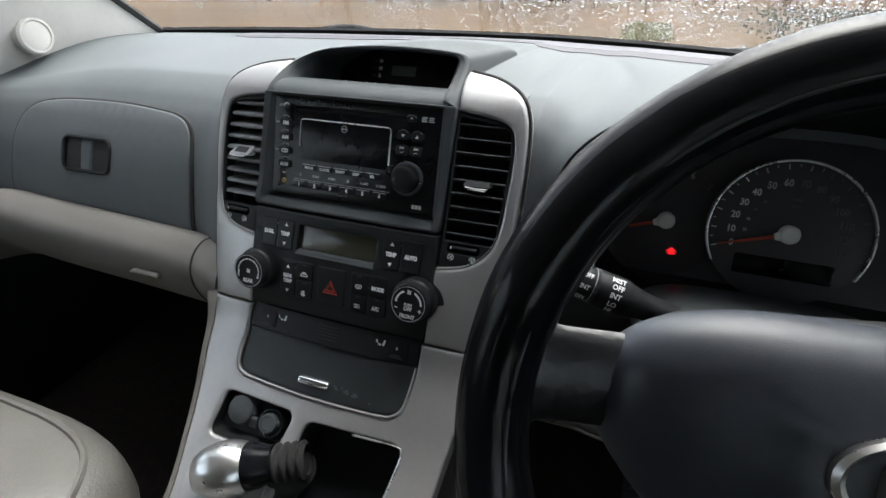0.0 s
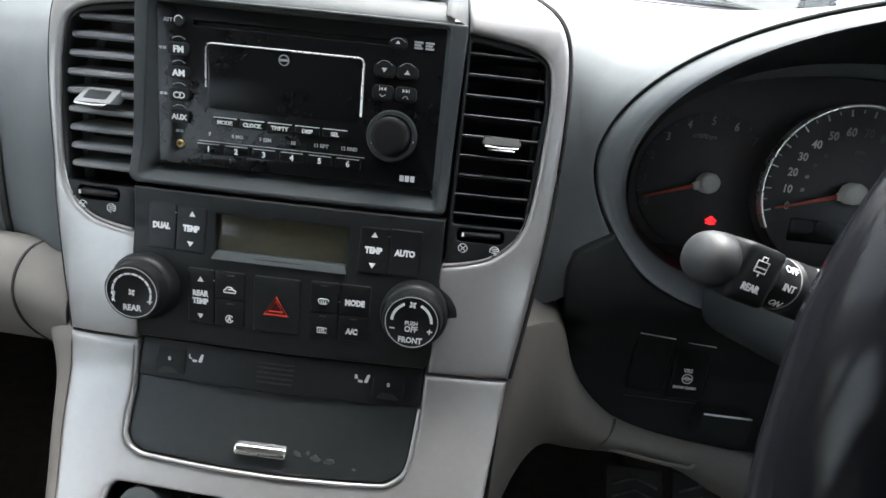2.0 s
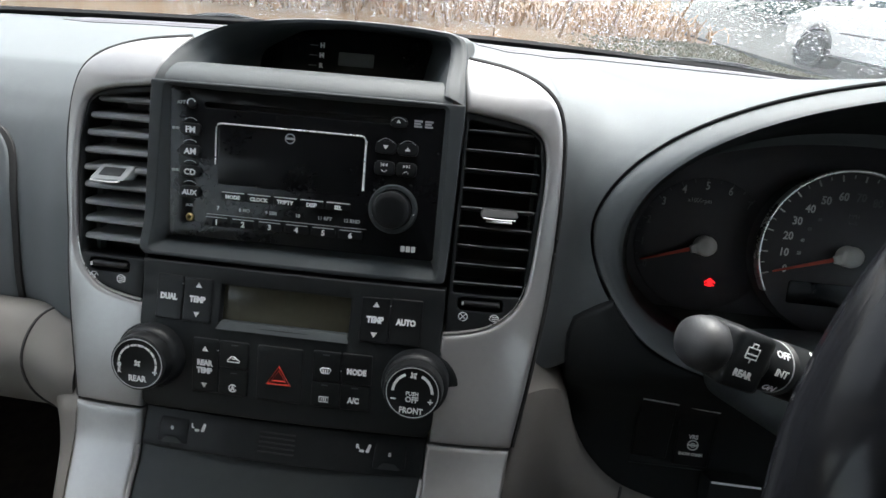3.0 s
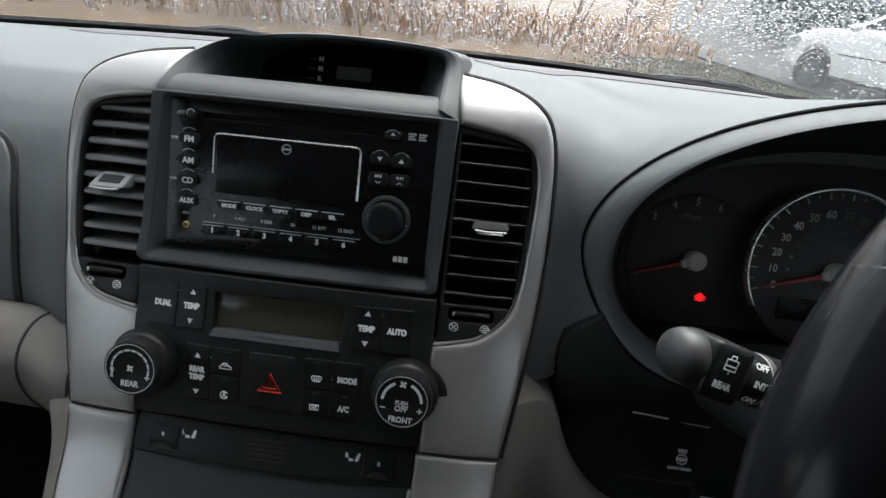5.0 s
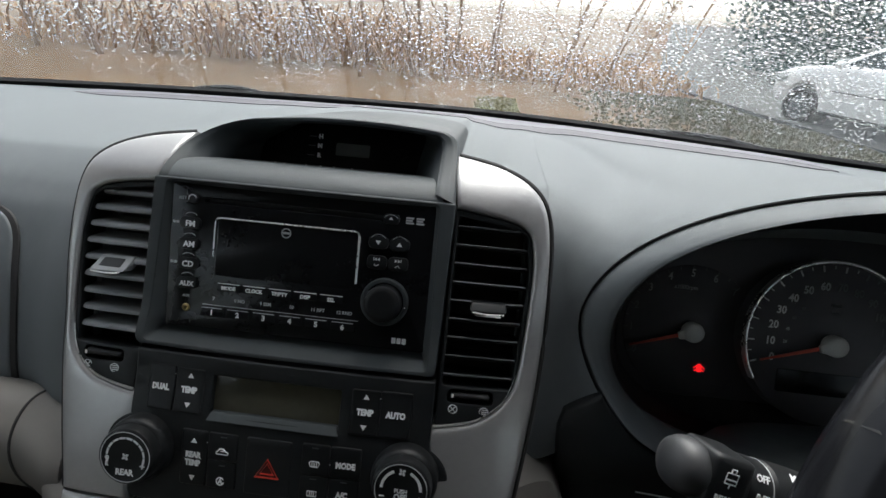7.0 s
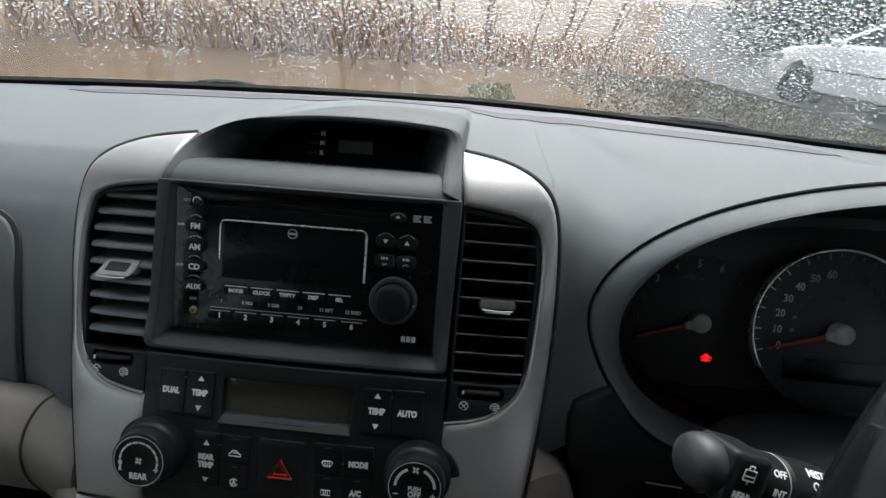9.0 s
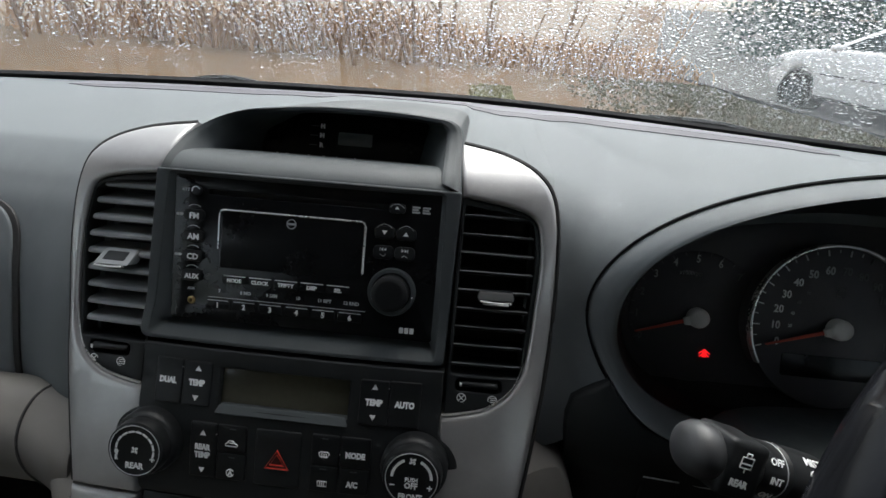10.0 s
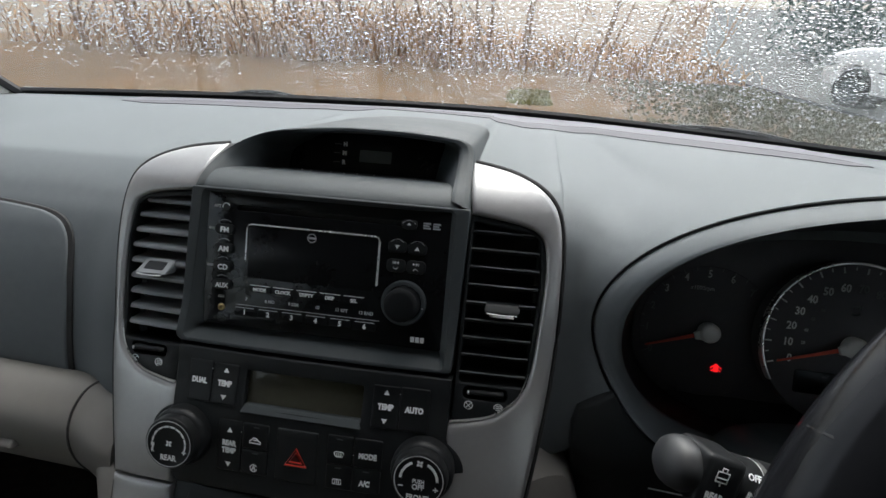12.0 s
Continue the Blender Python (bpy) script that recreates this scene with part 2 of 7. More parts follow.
def inset(loop, d):
    n = len(loop)
    out = []
    for i in range(n):
        e0, e1 = loop[i] - loop[i - 1], loop[(i + 1) % n] - loop[i]
        if e0.length < 1e-9 or e1.length < 1e-9:
            out.append(loop[i].copy())
            continue
        n0, n1 = Vector((-e0.y, e0.x)).normalized(), Vector((-e1.y, e1.x)).normalized()
        m = n0 + n1
        m = m / max(m.length_squared / 2, 0.6)
        out.append(loop[i] + m * d)
    return out


def plate(outer, holes=(), face=None, thick=0.003, rnd=0.0008, step=0.0, lift=0.0, seg=3, edge=0.0):
    """A plate in the stack's frame: an outline with openings, laid on y = -face(u, v), with rounded rims and sides of that depth."""
    face = face or (lambda u, v: 0.0)
    edge = edge or (step or 9.0)
    loops = []
    for k, lp in enumerate([outer, *holes]):
        lp = densify([Vector(p) for p in lp], edge)
        if (area2(lp) > 0) != (k == 0):
            lp.reverse()
        loops.append(lp)
    bm = bmesh.new()

    def put(p, down):
        return bm.verts.new((p.x, -(face(p.x, p.y) + lift - down), p.y))

    rings = [[(rnd * (1 - math.cos(a)), rnd * (1 - math.sin(a))) for a in [math.pi / 2 * (1 - s / seg) for s in range(seg + 1)]]][0]
    # first ring: fully inset, level with the face; last: the outline itself, rnd lower
    front, co2, edges = [], [], []
    for lp in loops:
        inn = inset(lp, rnd)
        start = len(co2)
        co2 += inn
        edges += [(start + i, start + (i + 1) % len(inn)) for i in range(len(inn))]
    count = len(co2)
    extra = []
    if step:
        us, vs = [p.x for p in loops[0]], [p.y for p in loops[0]]
        u = min(us) + step / 2
        while u < max(us):
            v = min(vs) + step / 2
            while v < max(vs):
                extra.append(Vector((u, v)))
                v += step
            u += step
    from mathutils.geometry import delaunay_2d_cdt
    vo, _, fo, ov, _, _ = delaunay_2d_cdt(co2 + extra, edges, [], 4, 1e-7)
    # keep only triangles inside the outline and outside the openings
    back = {}
    for k, orig in enumerate(ov):
        for o in orig:
            back[o] = k
    verts = [None] * len(vo)

    def inside(q, lp):
        hit = False
        for a, b in zip(lp, lp[1:] + lp[:1]):
            if (a.y > q.y) != (b.y > q.y) and q.x < (b.x - a.x) * (q.y - a.y) / (b.y - a.y) + a.x:
                hit = not hit
        return hit

    rim2 = [inset(lp, rnd) for lp in loops]
    for f in fo:
        mid = sum((vo[i] for i in f), Vector((0, 0))) / len(f)
        if not inside(mid, rim2[0]) or any(inside(mid, lp) for lp in rim2[1:]):
            continue
        for i in f:
            if verts[i] is None:
                verts[i] = put(vo[i], 0.0)
        vs = [verts[i] for i in f]
        a, b, c = [vo[i] for i in f[:3]]
        if (b - a).cross(c - a) < 0:
            vs.reverse()
        try:
            bm.faces.new(vs)
        except ValueError:
            pass
    start = 0
    for lp in loops:
        n = len(lp)
        prev = []
        for i in range(n):
            k = back.get(start + i)
            if k is None or verts[k] is None:
                v = put(inset(lp, rnd)[i], 0.0)
            else:
                v = verts[k]
            prev.append(v)
        levels = [(rnd * (1 - math.sin(math.pi / 2 * s / seg)), rnd * (1 - math.cos(math.pi / 2 * s / seg))) for s in range(1, seg + 1)]
        levels.append((0.0, max(thick, rnd + 1e-5)))
        for off, down in levels:
            ring = [put(p, down) for p in (inset(lp, off) if off > 1e-9 else lp)]
            for i in range(n):
                j = (i + 1) % n
                q = (prev[i], ring[i], ring[j], prev[j])
                if len(set(q)) == 4:
                    try:
                        bm.faces.new(q)
                    except ValueError:
                        pass
            prev = ring
        start += n
    return bm


def join(*bms):
    out = bms[0]
    for b in bms[1:]:
        mesh = bpy.data.meshes.new("tmp")
        b.to_mesh(mesh)
        b.free()
        out.from_mesh(mesh)
        bpy.data.meshes.remove(mesh)
    return out


def turned(profile, n=40, m=None):
    """A body turned about the local z axis from (radius, height) pairs."""
    bm = bmesh.new()
    rings = []
    for r, h in profile:
        if r < 1e-6:
            rings.append([bm.verts.new((0, 0, h))])
        else:
            rings.append([bm.verts.new((r * math.cos(2 * math.pi * k / n), r * math.sin(2 * math.pi * k / n), h)) for k in range(n)])
    for a, b in zip(rings, rings[1:]):
        for k in range(n):
            j = (k + 1) % n
            q = [a[k % len(a)], a[j % len(a)], b[j % len(b)], b[k % len(b)]]
            q = list(dict.fromkeys(q))
            if len(q) > 2:
                bm.faces.new(q)
    if m is not None:
        bm.transform(m)
    return bm


def tube(points, radius, n=10, closed=False, flat=1.0):
    """A round bar along a line; radius is a number or a function of 0..1."""
    pts = [Vector(p) for p in points]
    bm = bmesh.new()
    rings = []
    k = len(pts)
    up = Vector((0, 0, 1))
    for i, p in enumerate(pts):
        d = (pts[(i + 1) % k] - pts[i - 1]) if closed else (pts[min(i + 1, k - 1)] - pts[max(i - 1, 0)])
        d.normalize()
        a = d.cross(up)
        if a.length < 0.05:
            a = d.cross(Vector((1, 0, 0)))
        a.normalize()
        b = a.cross(d)
        r = radius(i / max(k - 1, 1)) if callable(radius) else radius
        rings.append([bm.verts.new(p + (a * math.cos(2 * math.pi * j / n) + b * flat * math.sin(2 * math.pi * j / n)) * r) for j in range(n)])
    for i in range(k if closed else k - 1):
        for j in range(n):
            bm.faces.new((rings[i][j], rings[(i + 1) % k][j], rings[(i + 1) % k][(j + 1) % n], rings[i][(j + 1) % n]))
    if not closed:
        bm.faces.new(rings[0])
        bm.faces.new(list(reversed(rings[-1])))
    bmesh.ops.recalc_face_normals(bm, faces=bm.faces)
    return bm


def block(x0, y0, z0, x1, y1, z1, r=0.004, seg=2):
    bm = bmesh.new()
    bmesh.ops.create_cube(bm, size=1.0)
    for v in bm.verts:
        v.co = Vector(((x0 + x1) / 2 + v.co.x * (x1 - x0), (y0 + y1) / 2 + v.co.y * (y1 - y0), (z0 + z1) / 2 + v.co.z * (z1 - z0)))
    if r:
        bmesh.ops.bevel(bm, geom=list(bm.edges), offset=r, segments=seg, affect="EDGES", profile=0.6)
    return bm


def ball(x, y, z, rx, ry, rz, u=16, v=10):
    bm = bmesh.new()
    bmesh.ops.create_uvsphere(bm, u_segments=u, v_segments=v, radius=1.0)
    for p in bm.verts:
        p.co = Vector((x + p.co.x * rx, y + p.co.y * ry, z + p.co.z * rz))
    return bm


def drape(bm, face, lift):
    """Lays flat writing or marks on a curved face; what stood nearest the viewer stays nearest."""
    for w in bm.verts:
        w.co.y = -(face(w.co.x, w.co.z) + lift) + w.co.y
    return bm


def lettering(text, u, v, size, y, wide=1.0, bold=0.0, align="CENTER", m=None):
    """Raised writing on the stack's face, centred at (u, v); size is the height of a capital."""
    cu = bpy.data.curves.new("writing", "FONT")
    cu.body, cu.size, cu.align_x, cu.align_y = text, size / 0.70, align, "CENTER"
    cu.extrude, cu.offset, cu.resolution_u = 0.00012, bold, 2
    ob = bpy.data.objects.new("writing", cu)
    scene.collection.objects.link(ob)
    bpy.context.view_layer.update()
    mesh = bpy.data.meshes.new_from_object(ob.evaluated_get(bpy.context.evaluated_depsgraph_get()))
    bm = bmesh.new()
    bm.from_mesh(mesh)
    bpy.data.objects.remove(ob)
    bpy.data.curves.remove(cu)
    bpy.data.meshes.remove(mesh)
    bm.transform((m or pose(u, y, v, 90, 0, 0)) @ Matrix.Diagonal((wide, 1, 1, 1)))
    return bm


def mark(outline, y, m=None, thick=0.0003):
    """A thin raised printed shape on the face at depth y."""
    return plate(outline, (), lambda u, v: -y, thick, 0.00005, seg=1)


def ring_mark(u, v, r, width, a0, a1, y, n=28):
    pts = [Vector((u + (r + width / 2) * math.cos(radians(lerp(a0, a1, k / n))), v + (r + width / 2) * math.sin(radians(lerp(a0, a1, k / n))))) for k in range(n + 1)]
    pts += [Vector((u + (r - width / 2) * math.cos(radians(lerp(a1, a0, k / n))), v + (r - width / 2) * math.sin(radians(lerp(a1, a0, k / n))))) for k in range(n + 1)]
    return mark(pts, y)


# ---- the centre stack ----
def stack_face(u, v):
    """How far the stack's front stands out of its own plane: level by the radio, swept out towards the gear lever, rounded across."""
    base = curve1([(-0.46, 0.235), (-0.40, 0.165), (-0.36, 0.122), (-0.32, 0.088), (-0.27, 0.055), (-0.224, 0.034), (-0.19, 0.020), (-0.13, 0.014), (-0.08, 0.009), (-0.05, 0.005), (0.0, 0.003), (0.05, -0.003), (0.07, -0.014), (0.09, -0.040), (0.11, -0.075)], v)
    return base - 0.2 * u * u - 2.5 * max(0.0, abs(u) - 0.125) ** 2


def under(d):
    return lambda u, v: stack_face(u, v) - d


def tuck(side, v):
    """How far an upright's outer edge draws in towards its foot."""
    return (0.0105 if side < 0 else 0.0055) * smooth(0.03, -0.17, v)


def rail_left(side):
    """The silver upright beside a vent, from under the hood down to the seam."""
    outer = spline([(0.096, 0.086), (0.128, 0.079), (0.151, 0.066), (0.1625, 0.046), (0.1665, 0.005), (0.1675, -0.056), (0.164, -0.112), (0.1575, -0.1675)], 40)
    low = [(0.0985, -0.1675), (0.0985, -0.098)]
    inner = spline([(0.100, -0.0955), (0.115, -0.0928), (0.131, -0.0875), (0.1455, -0.0745), (0.1520, -0.056), (0.1545, -0.02), (0.1555, 0.010), (0.153, 0.030), (0.147, 0.0385), (0.132, 0.0435), (0.1015, 0.0475)], 44)
    loop = [Vector((p[0] - tuck(side, p[1]), p[1])) for p in outer] + [Vector(p) for p in low] + [left_wider(side, p) for p in inner]
    return [Vector((p.x * side, p.y)) for p in loop]


def left_wider(side, p):
    """The passenger's vent reaches a little further out in its lower half."""
    return Vector((p.x + (0.0042 * smooth(0.03, -0.05, p.y) * smooth(-0.105, -0.088, p.y) if side < 0 else 0.0), p.y))


console = thing("centre_console_trim", (0, -0.02, -0.17), label="silver painted centre console trim with rounded vent surrounds", category="console trim", kind="structure")
for side, name in ((-1, "passenger_upright"), (1, "driver_upright")):
    part("upright", plate(rail_left(side), (), stack_face, 0.028, 0.0035, step=0.008, seg=4, edge=0.006), SILVER, console)
    gap = spline([(0.0985, 0.0868), (0.128, 0.0803), (0.1525, 0.0668), (0.1640, 0.046), (0.1680, 0.005), (0.1690, -0.056), (0.1655, -0.112), (0.1590, -0.1675)], 44)
    gap = [Vector((p.x - tuck(side, p.y), p.y)) for p in gap]
    part("edge_gap", tube([(side * p.x, -(stack_face(p.x, p.y) - 0.0045), p.y) for p in gap], 0.0015, 6), RUBBER, console, "dark gap beside the silver trim")
    lip = spline([(0.1005, -0.0942), (0.115, -0.0915), (0.1302, -0.0863), (0.1446, -0.0735), (0.1508, -0.057)], 60)
    part("edge_lip", tube([(side * p.x, -(stack_face(p.x, p.y) - 0.0014), p.y) for p in [left_wider(side, q) for q in lip]], lambda s: 0.0010 - 0.0009 * s, 6), SATIN, console, "thin bright silver lip under the vent")

# lower panel with its openings for drawer, sockets, tray and gear lever
def squeeze(points):
    """The drawer's outline, shortened towards its top edge."""
    return [(u, -0.17 + (v + 0.17) * 0.845) if v < -0.17 else (u, v) for u, v in points]


lower = [(-0.1472, -0.1688), (-0.0978, -0.1688)]
lower += [tuple(p) for p in spline(squeeze([(-0.0978, -0.172), (-0.0970, -0.20), (-0.0970, -0.228), (-0.0950, -0.240), (-0.087, -0.2475), (-0.070, -0.2505), (0.0, -0.2535), (0.068, -0.2515), (0.083, -0.2485), (0.0915, -0.239), (0.0945, -0.222), (0.0960, -0.20), (0.0965, -0.172)]), 60)]
lower += [(0.0965, -0.1688), (0.1512, -0.1688)]
lower += [tuple(p) for p in spline([(0.1500, -0.19), (0.1462, -0.22), (0.1415, -0.26), (0.1372, -0.30), (0.1335, -0.34), (0.1305, -0.38), (0.128, -0.44)], 20)]
lower += [tuple(p) for p in spline([(-0.104, -0.44), (-0.106, -0.40), (-0.1125, -0.35), (-0.1265, -0.30), (-0.1378, -0.25), (-0.1442, -0.21), (-0.1470, -0.185)], 24)]
socket_hole = rpoly([(-0.105, -0.2950), (-0.024, -0.2940), (-0.0155, -0.2560), (-0.0995, -0.2545)], 0.008, 5)
tray_hole = rpoly([(-0.016, -0.385), (0.078, -0.385), (0.1025, -0.2565), (-0.001, -0.2600)], [0.02, 0.02, 0.011, 0.011], 6)
part("lower_panel", plate(lower, (socket_hole, tray_hole), stack_face, 0.03, 0.003, step=0.010, seg=4, edge=0.007), SILVER, console)
part("socket_well", plate(rpoly([(-0.109, -0.299), (-0.020, -0.298), (-0.011, -0.251), (-0.103, -0.250)], 0.008), (), under(0.020), 0.02, 0.001, step=0.02), BLACK, console)
part("tray_floor", plate(rpoly([(-0.024, -0.395), (0.086, -0.395), (0.109, -0.252), (-0.006, -0.255)], 0.008), (), under(0.055), 0.02, 0.001, step=0.02), BLACK, console, "deep black storage tray")


def wall_band(loop, depth, material_, name, parent, out=0.0):
    """The inside walls of an opening."""
    bm = bmesh.new()
    lp = densify([Vector(p) for p in loop], 0.008)
    a = [bm.verts.new((p.x, -(stack_face(p.x, p.y) + out - 0.003), p.y)) for p in lp]
    b = [bm.verts.new((p.x, -(stack_face(p.x, p.y) - depth), p.y)) for p in lp]
    for i in range(len(lp)):
        j = (i + 1) % len(lp)
        bm.faces.new((a[i], a[j], b[j], b[i]))
    return part(name, bm, material_, parent)


wall_band(inset(tray_hole, 0.0008), 0.058, BLACK, "tray_wall", console)
wall_band(inset(socket_hole, 0.0008), 0.024, BLACK, "socket_wall", console)
# bright edge round drawer and tray
part("drawer_lip", tube([(p[0], -(stack_face(*p) + 0.0002), p[1]) for p in spline(squeeze([(-0.0966, -0.195), (-0.0966, -0.21), (-0.0963, -0.228), (-0.0945, -0.2388), (-0.0865, -0.2465), (-0.070, -0.2494), (0.0, -0.2523), (0.068, -0.2504), (0.0827, -0.2474), (0.0910, -0.2384), (0.0938, -0.222), (0.0956, -0.195)]), 90)], 0.0013, 8), SILVER, console, "bright silver edge round the drawer")
part("tray_lip", tube([(p[0], -(stack_face(*p) + 0.0002), p[1]) for p in spline([(0.082, -0.375), (0.094, -0.31), (0.1005, -0.270), (0.101, -0.2625), (0.094, -0.2575), (0.05, -0.2587)], 36)], 0.0011, 6), SATIN, console, "bright silver edge of the tray")
part("gear_plate", plate(rpoly([(-0.094, -0.42), (-0.022, -0.42), (-0.016, -0.3060), (-0.108, -0.3060)], [0.02, 0.02, 0.012, 0.018], 7), (), stack_face, 0.004, 0.0015, step=0.012, lift=0.003), SILVER, console, "raised silver gear gate plate")
part("side_skirt", grid(lambda s, t: Vector((curve1([(-0.44, -0.104), (-0.40, -0.106), (-0.35, -0.1125), (-0.30, -0.1265), (-0.25, -0.1378), (-0.21, -0.1442), (-0.17, -0.1472)], -0.17 - 0.27 * s), -(stack_face(-0.155 + 0.014 * s, -0.17 - 0.27 * s) - 0.004 - 0.25 * t), -0.17 - 0.27 * s)), 24, 4), BEIGE, console, "grey-beige side of the console")


# bezel round the radio, with the clock hood above it
hood = thing("clock_hood", (0, 0.03, 0.06), label="charcoal satin plastic radio surround with hooded clock recess on top", category="radio surround", kind="structure")


def bezel_face(u, v):
    return 0.0045 - 0.35 * u * u + 0.0042 * smooth(-0.035, -0.060, v)


bez_out = rpoly([(-0.1068, -0.0630), (0.0982, -0.0630), (0.1008, 0.0505), (-0.1015, 0.0505)], [0.006, 0.004, 0.0015, 0.0015], 5)
bez_in = rpoly([(-0.1000, -0.0597), (0.0925, -0.0597), (0.0905, 0.0482), (-0.0922, 0.0482)], 0.003, 4)
part("surround", plate(bez_out, (bez_in,), bezel_face, 0.02, 0.0010, step=0.012, edge=0.008), BEZEL, hood)


def bezel_slope(s, t):
    """The sloping inside of the surround, a wide ledge below and narrow flanks."""
    loop = BEZ_IN
    i = int(round(s * len(loop))) % len(loop)
    p, q = loop[i], BEZ_DEEP[i]
    r = p.lerp(q, t)
    low_edge = smooth(-0.045, -0.058, p.y)
    return Vector((r.x, -lerp(bezel_face(p.x, p.y) - 0.0005, lerp(-0.001, -0.007, low_edge), t), r.y))


BEZ_IN = densify([Vector(p) for p in bez_in], 0.006)
BEZ_DEEP = [Vector((max(-0.0892, min(0.0872, p.x)), max(-0.0500, min(0.0478, p.y)))) for p in BEZ_IN]
part("inner_slope", grid(bezel_slope, len(BEZ_IN), 4, close_u=True), BEZEL, hood)


def brow(s, t):
    """The rounded brow between radio and clock: slopes up and back from the radio's top edge to the recess."""
    x = lerp(-0.0930, 0.0925, s)
    prof = spline([(0.010, 0.0462), (-0.0002, 0.0465), (-0.0022, 0.0482), (-0.0018, 0.0515), (0.0020, 0.0565), (0.0090, 0.0618), (0.019, 0.0658), (0.033, 0.0684), (0.052, 0.0702), (0.090, 0.0738)], 24)
    i = t * 23
    a, b = prof[int(i)], prof[min(int(i) + 1, 23)]
    p = a.lerp(b, i - int(i))
    return Vector((x, p.x + 0.33 * x * x * (1 - t), p.y))


part("brow", grid(brow, 40, 24), BEZEL, hood)


HOOD_OUT = spline([(-0.1020, 0.0460), (-0.1005, 0.0640), (-0.0950, 0.0780), (-0.0830, 0.0895), (-0.0640, 0.0975), (-0.0350, 0.1025), (0.0, 0.1052), (0.0450, 0.1052), (0.0800, 0.1028), (0.0915, 0.1000), (0.0965, 0.0935), (0.0985, 0.0750), (0.1002, 0.0500)], 72)
HOOD_IN = spline([(-0.0790, 0.0475), (-0.0775, 0.0680), (-0.0735, 0.0790), (-0.0660, 0.0885), (-0.0530, 0.0945), (-0.0300, 0.0985), (0.0, 0.1010), (0.0430, 0.1008), (0.0750, 0.0985), (0.0825, 0.0960), (0.0850, 0.0900), (0.0852, 0.0740), (0.0860, 0.0560)], 72)


def lip_depth(v):
    """The hood's mouth leans back: its flanks start at the radio and the top lies deepest."""
    return curve1([(0.050, -0.0008), (0.058, 0.0040), (0.068, 0.0135), (0.080, 0.0240), (0.092, 0.0330), (0.105, 0.0375)], v)


def hood_shell(s, t):
    """From the back of the recess round the front lip to the outside, then back over the top, sinking into the dashboard."""
    i = min(int(round(s * 71)), 71)
    p, q = HOOD_OUT[i], HOOD_IN[i]
    k = t * 11
    j = min(int(k), 10)
    f = k - j
    lip = lip_depth(p.y)
    scoop = smooth(-0.035, -0.085, p.x)
    rows = [(1.0, 0.094), (1.0, lip + 0.016 + 0.030 * scoop), (1.0, lip + 0.006 + 0.034 * scoop), (0.93, lip + 0.0018 + 0.030 * scoop), (0.75, lip + 0.0002 + 0.020 * scoop), (0.30, lip + 0.005 * scoop), (0.08, lip + 0.0014), (0.0, lip + 0.0045), (0.0, 0.080), (0.0, 0.16), (0.0, 0.25), (0.0, 0.30)]
    (m0, y0), (m1, y1) = rows[j], rows[j + 1]
    m, y = lerp(m0, m1, f), lerp(y0, y1, f)
    back = max(0.0, y - 0.041) if j >= 7 else 0.0
    a = p.lerp(q, m)
    inner = max(0.0, y - lip - 0.006 - 0.034 * scoop) if j < 2 else 0.0
    return Vector((a.x - 0.04 * back * a.x - 4.5 * inner * a.x * smooth(0.3, 0.8, abs(a.x) / 0.085), y, a.y + 0.235 * back - 0.30 * max(0.0, y - 0.22) + 0.22 * inner * smooth(0.066, 0.085, a.y)))


part("hood_shell", grid(hood_shell, 72, 45), BEZEL, hood)
part("display_panel", plate(rpoly([(-0.080, 0.068), (0.080, 0.068), (0.080, 0.1075), (0.0, 0.1110), (-0.045, 0.1070), (-0.072, 0.0960)], 0.003), (), lambda u, v: -0.082 - 0.12 * (v - 0.07), 0.004, 0.0005), GLOSS, hood, "black clock display panel")
part("clock_screen", plate(box2(-0.0050, 0.0826, 0.0229, 0.0930, 0.001), (), lambda u, v: -0.0808 - 0.12 * (v - 0.07), 0.0015, 0.0003), CLOCKLCD, hood, "small grey unlit clock display")
for text, v in (("H", 0.0966), ("M", 0.0890), ("R", 0.0812)):
    part("legend", lettering(text, -0.0180, v, 0.0034, 0.0800 + 0.12 * (v - 0.07), bold=0.0003), WHITE, hood)
    part("dash_mark", mark(box2(-0.028, v - 0.0003, -0.0215, v + 0.0003, 0.0001, 1), 0.0803 + 0.12 * (v - 0.07)), FAINT, hood)
rng = random.Random(12)
for k in range(9):
    u, r = rng.uniform(-0.05, 0.06), rng.uniform(0.0003, 0.0007)
    y = 0.052 + rng.uniform(-0.004, 0.010)
    part("dust_speck", ball(u, y, 0.0704 + 0.094 * (y - 0.052), r * 1.6, r * 1.3, r * 0.7, 8, 5), WHITE, hood, "pale speck of dust")

# ---- radio ----
radio = thing("car_radio", (0, 0.01, -0.05), label="gloss black double-height car radio with small screen and round knob", category="car radio")
part("faceplate", plate(box2(-0.0888, -0.0492, 0.0888, 0.0477, 0.002), (box2(-0.066, 0.0355, 0.056, 0.0385, 0.0012), disc2(-0.0745, -0.0362, 0.0026)), lambda u, v: 0.0, 0.012, 0.0008), GLOSS, radio)
part("disc_slot", plate(box2(-0.067, 0.0345, 0.057, 0.0395, 0.001), (), lambda u, v: -0.0055, 0.003, 0.0003), RUBBER, radio, "dark disc slot")
part("screen", plate(box2(-0.0565, -0.0125, 0.0388, 0.0250, 0.0015), (), lambda u, v: 0.0004, 0.001, 0.0003), GLOSS, radio, "unlit black radio screen")
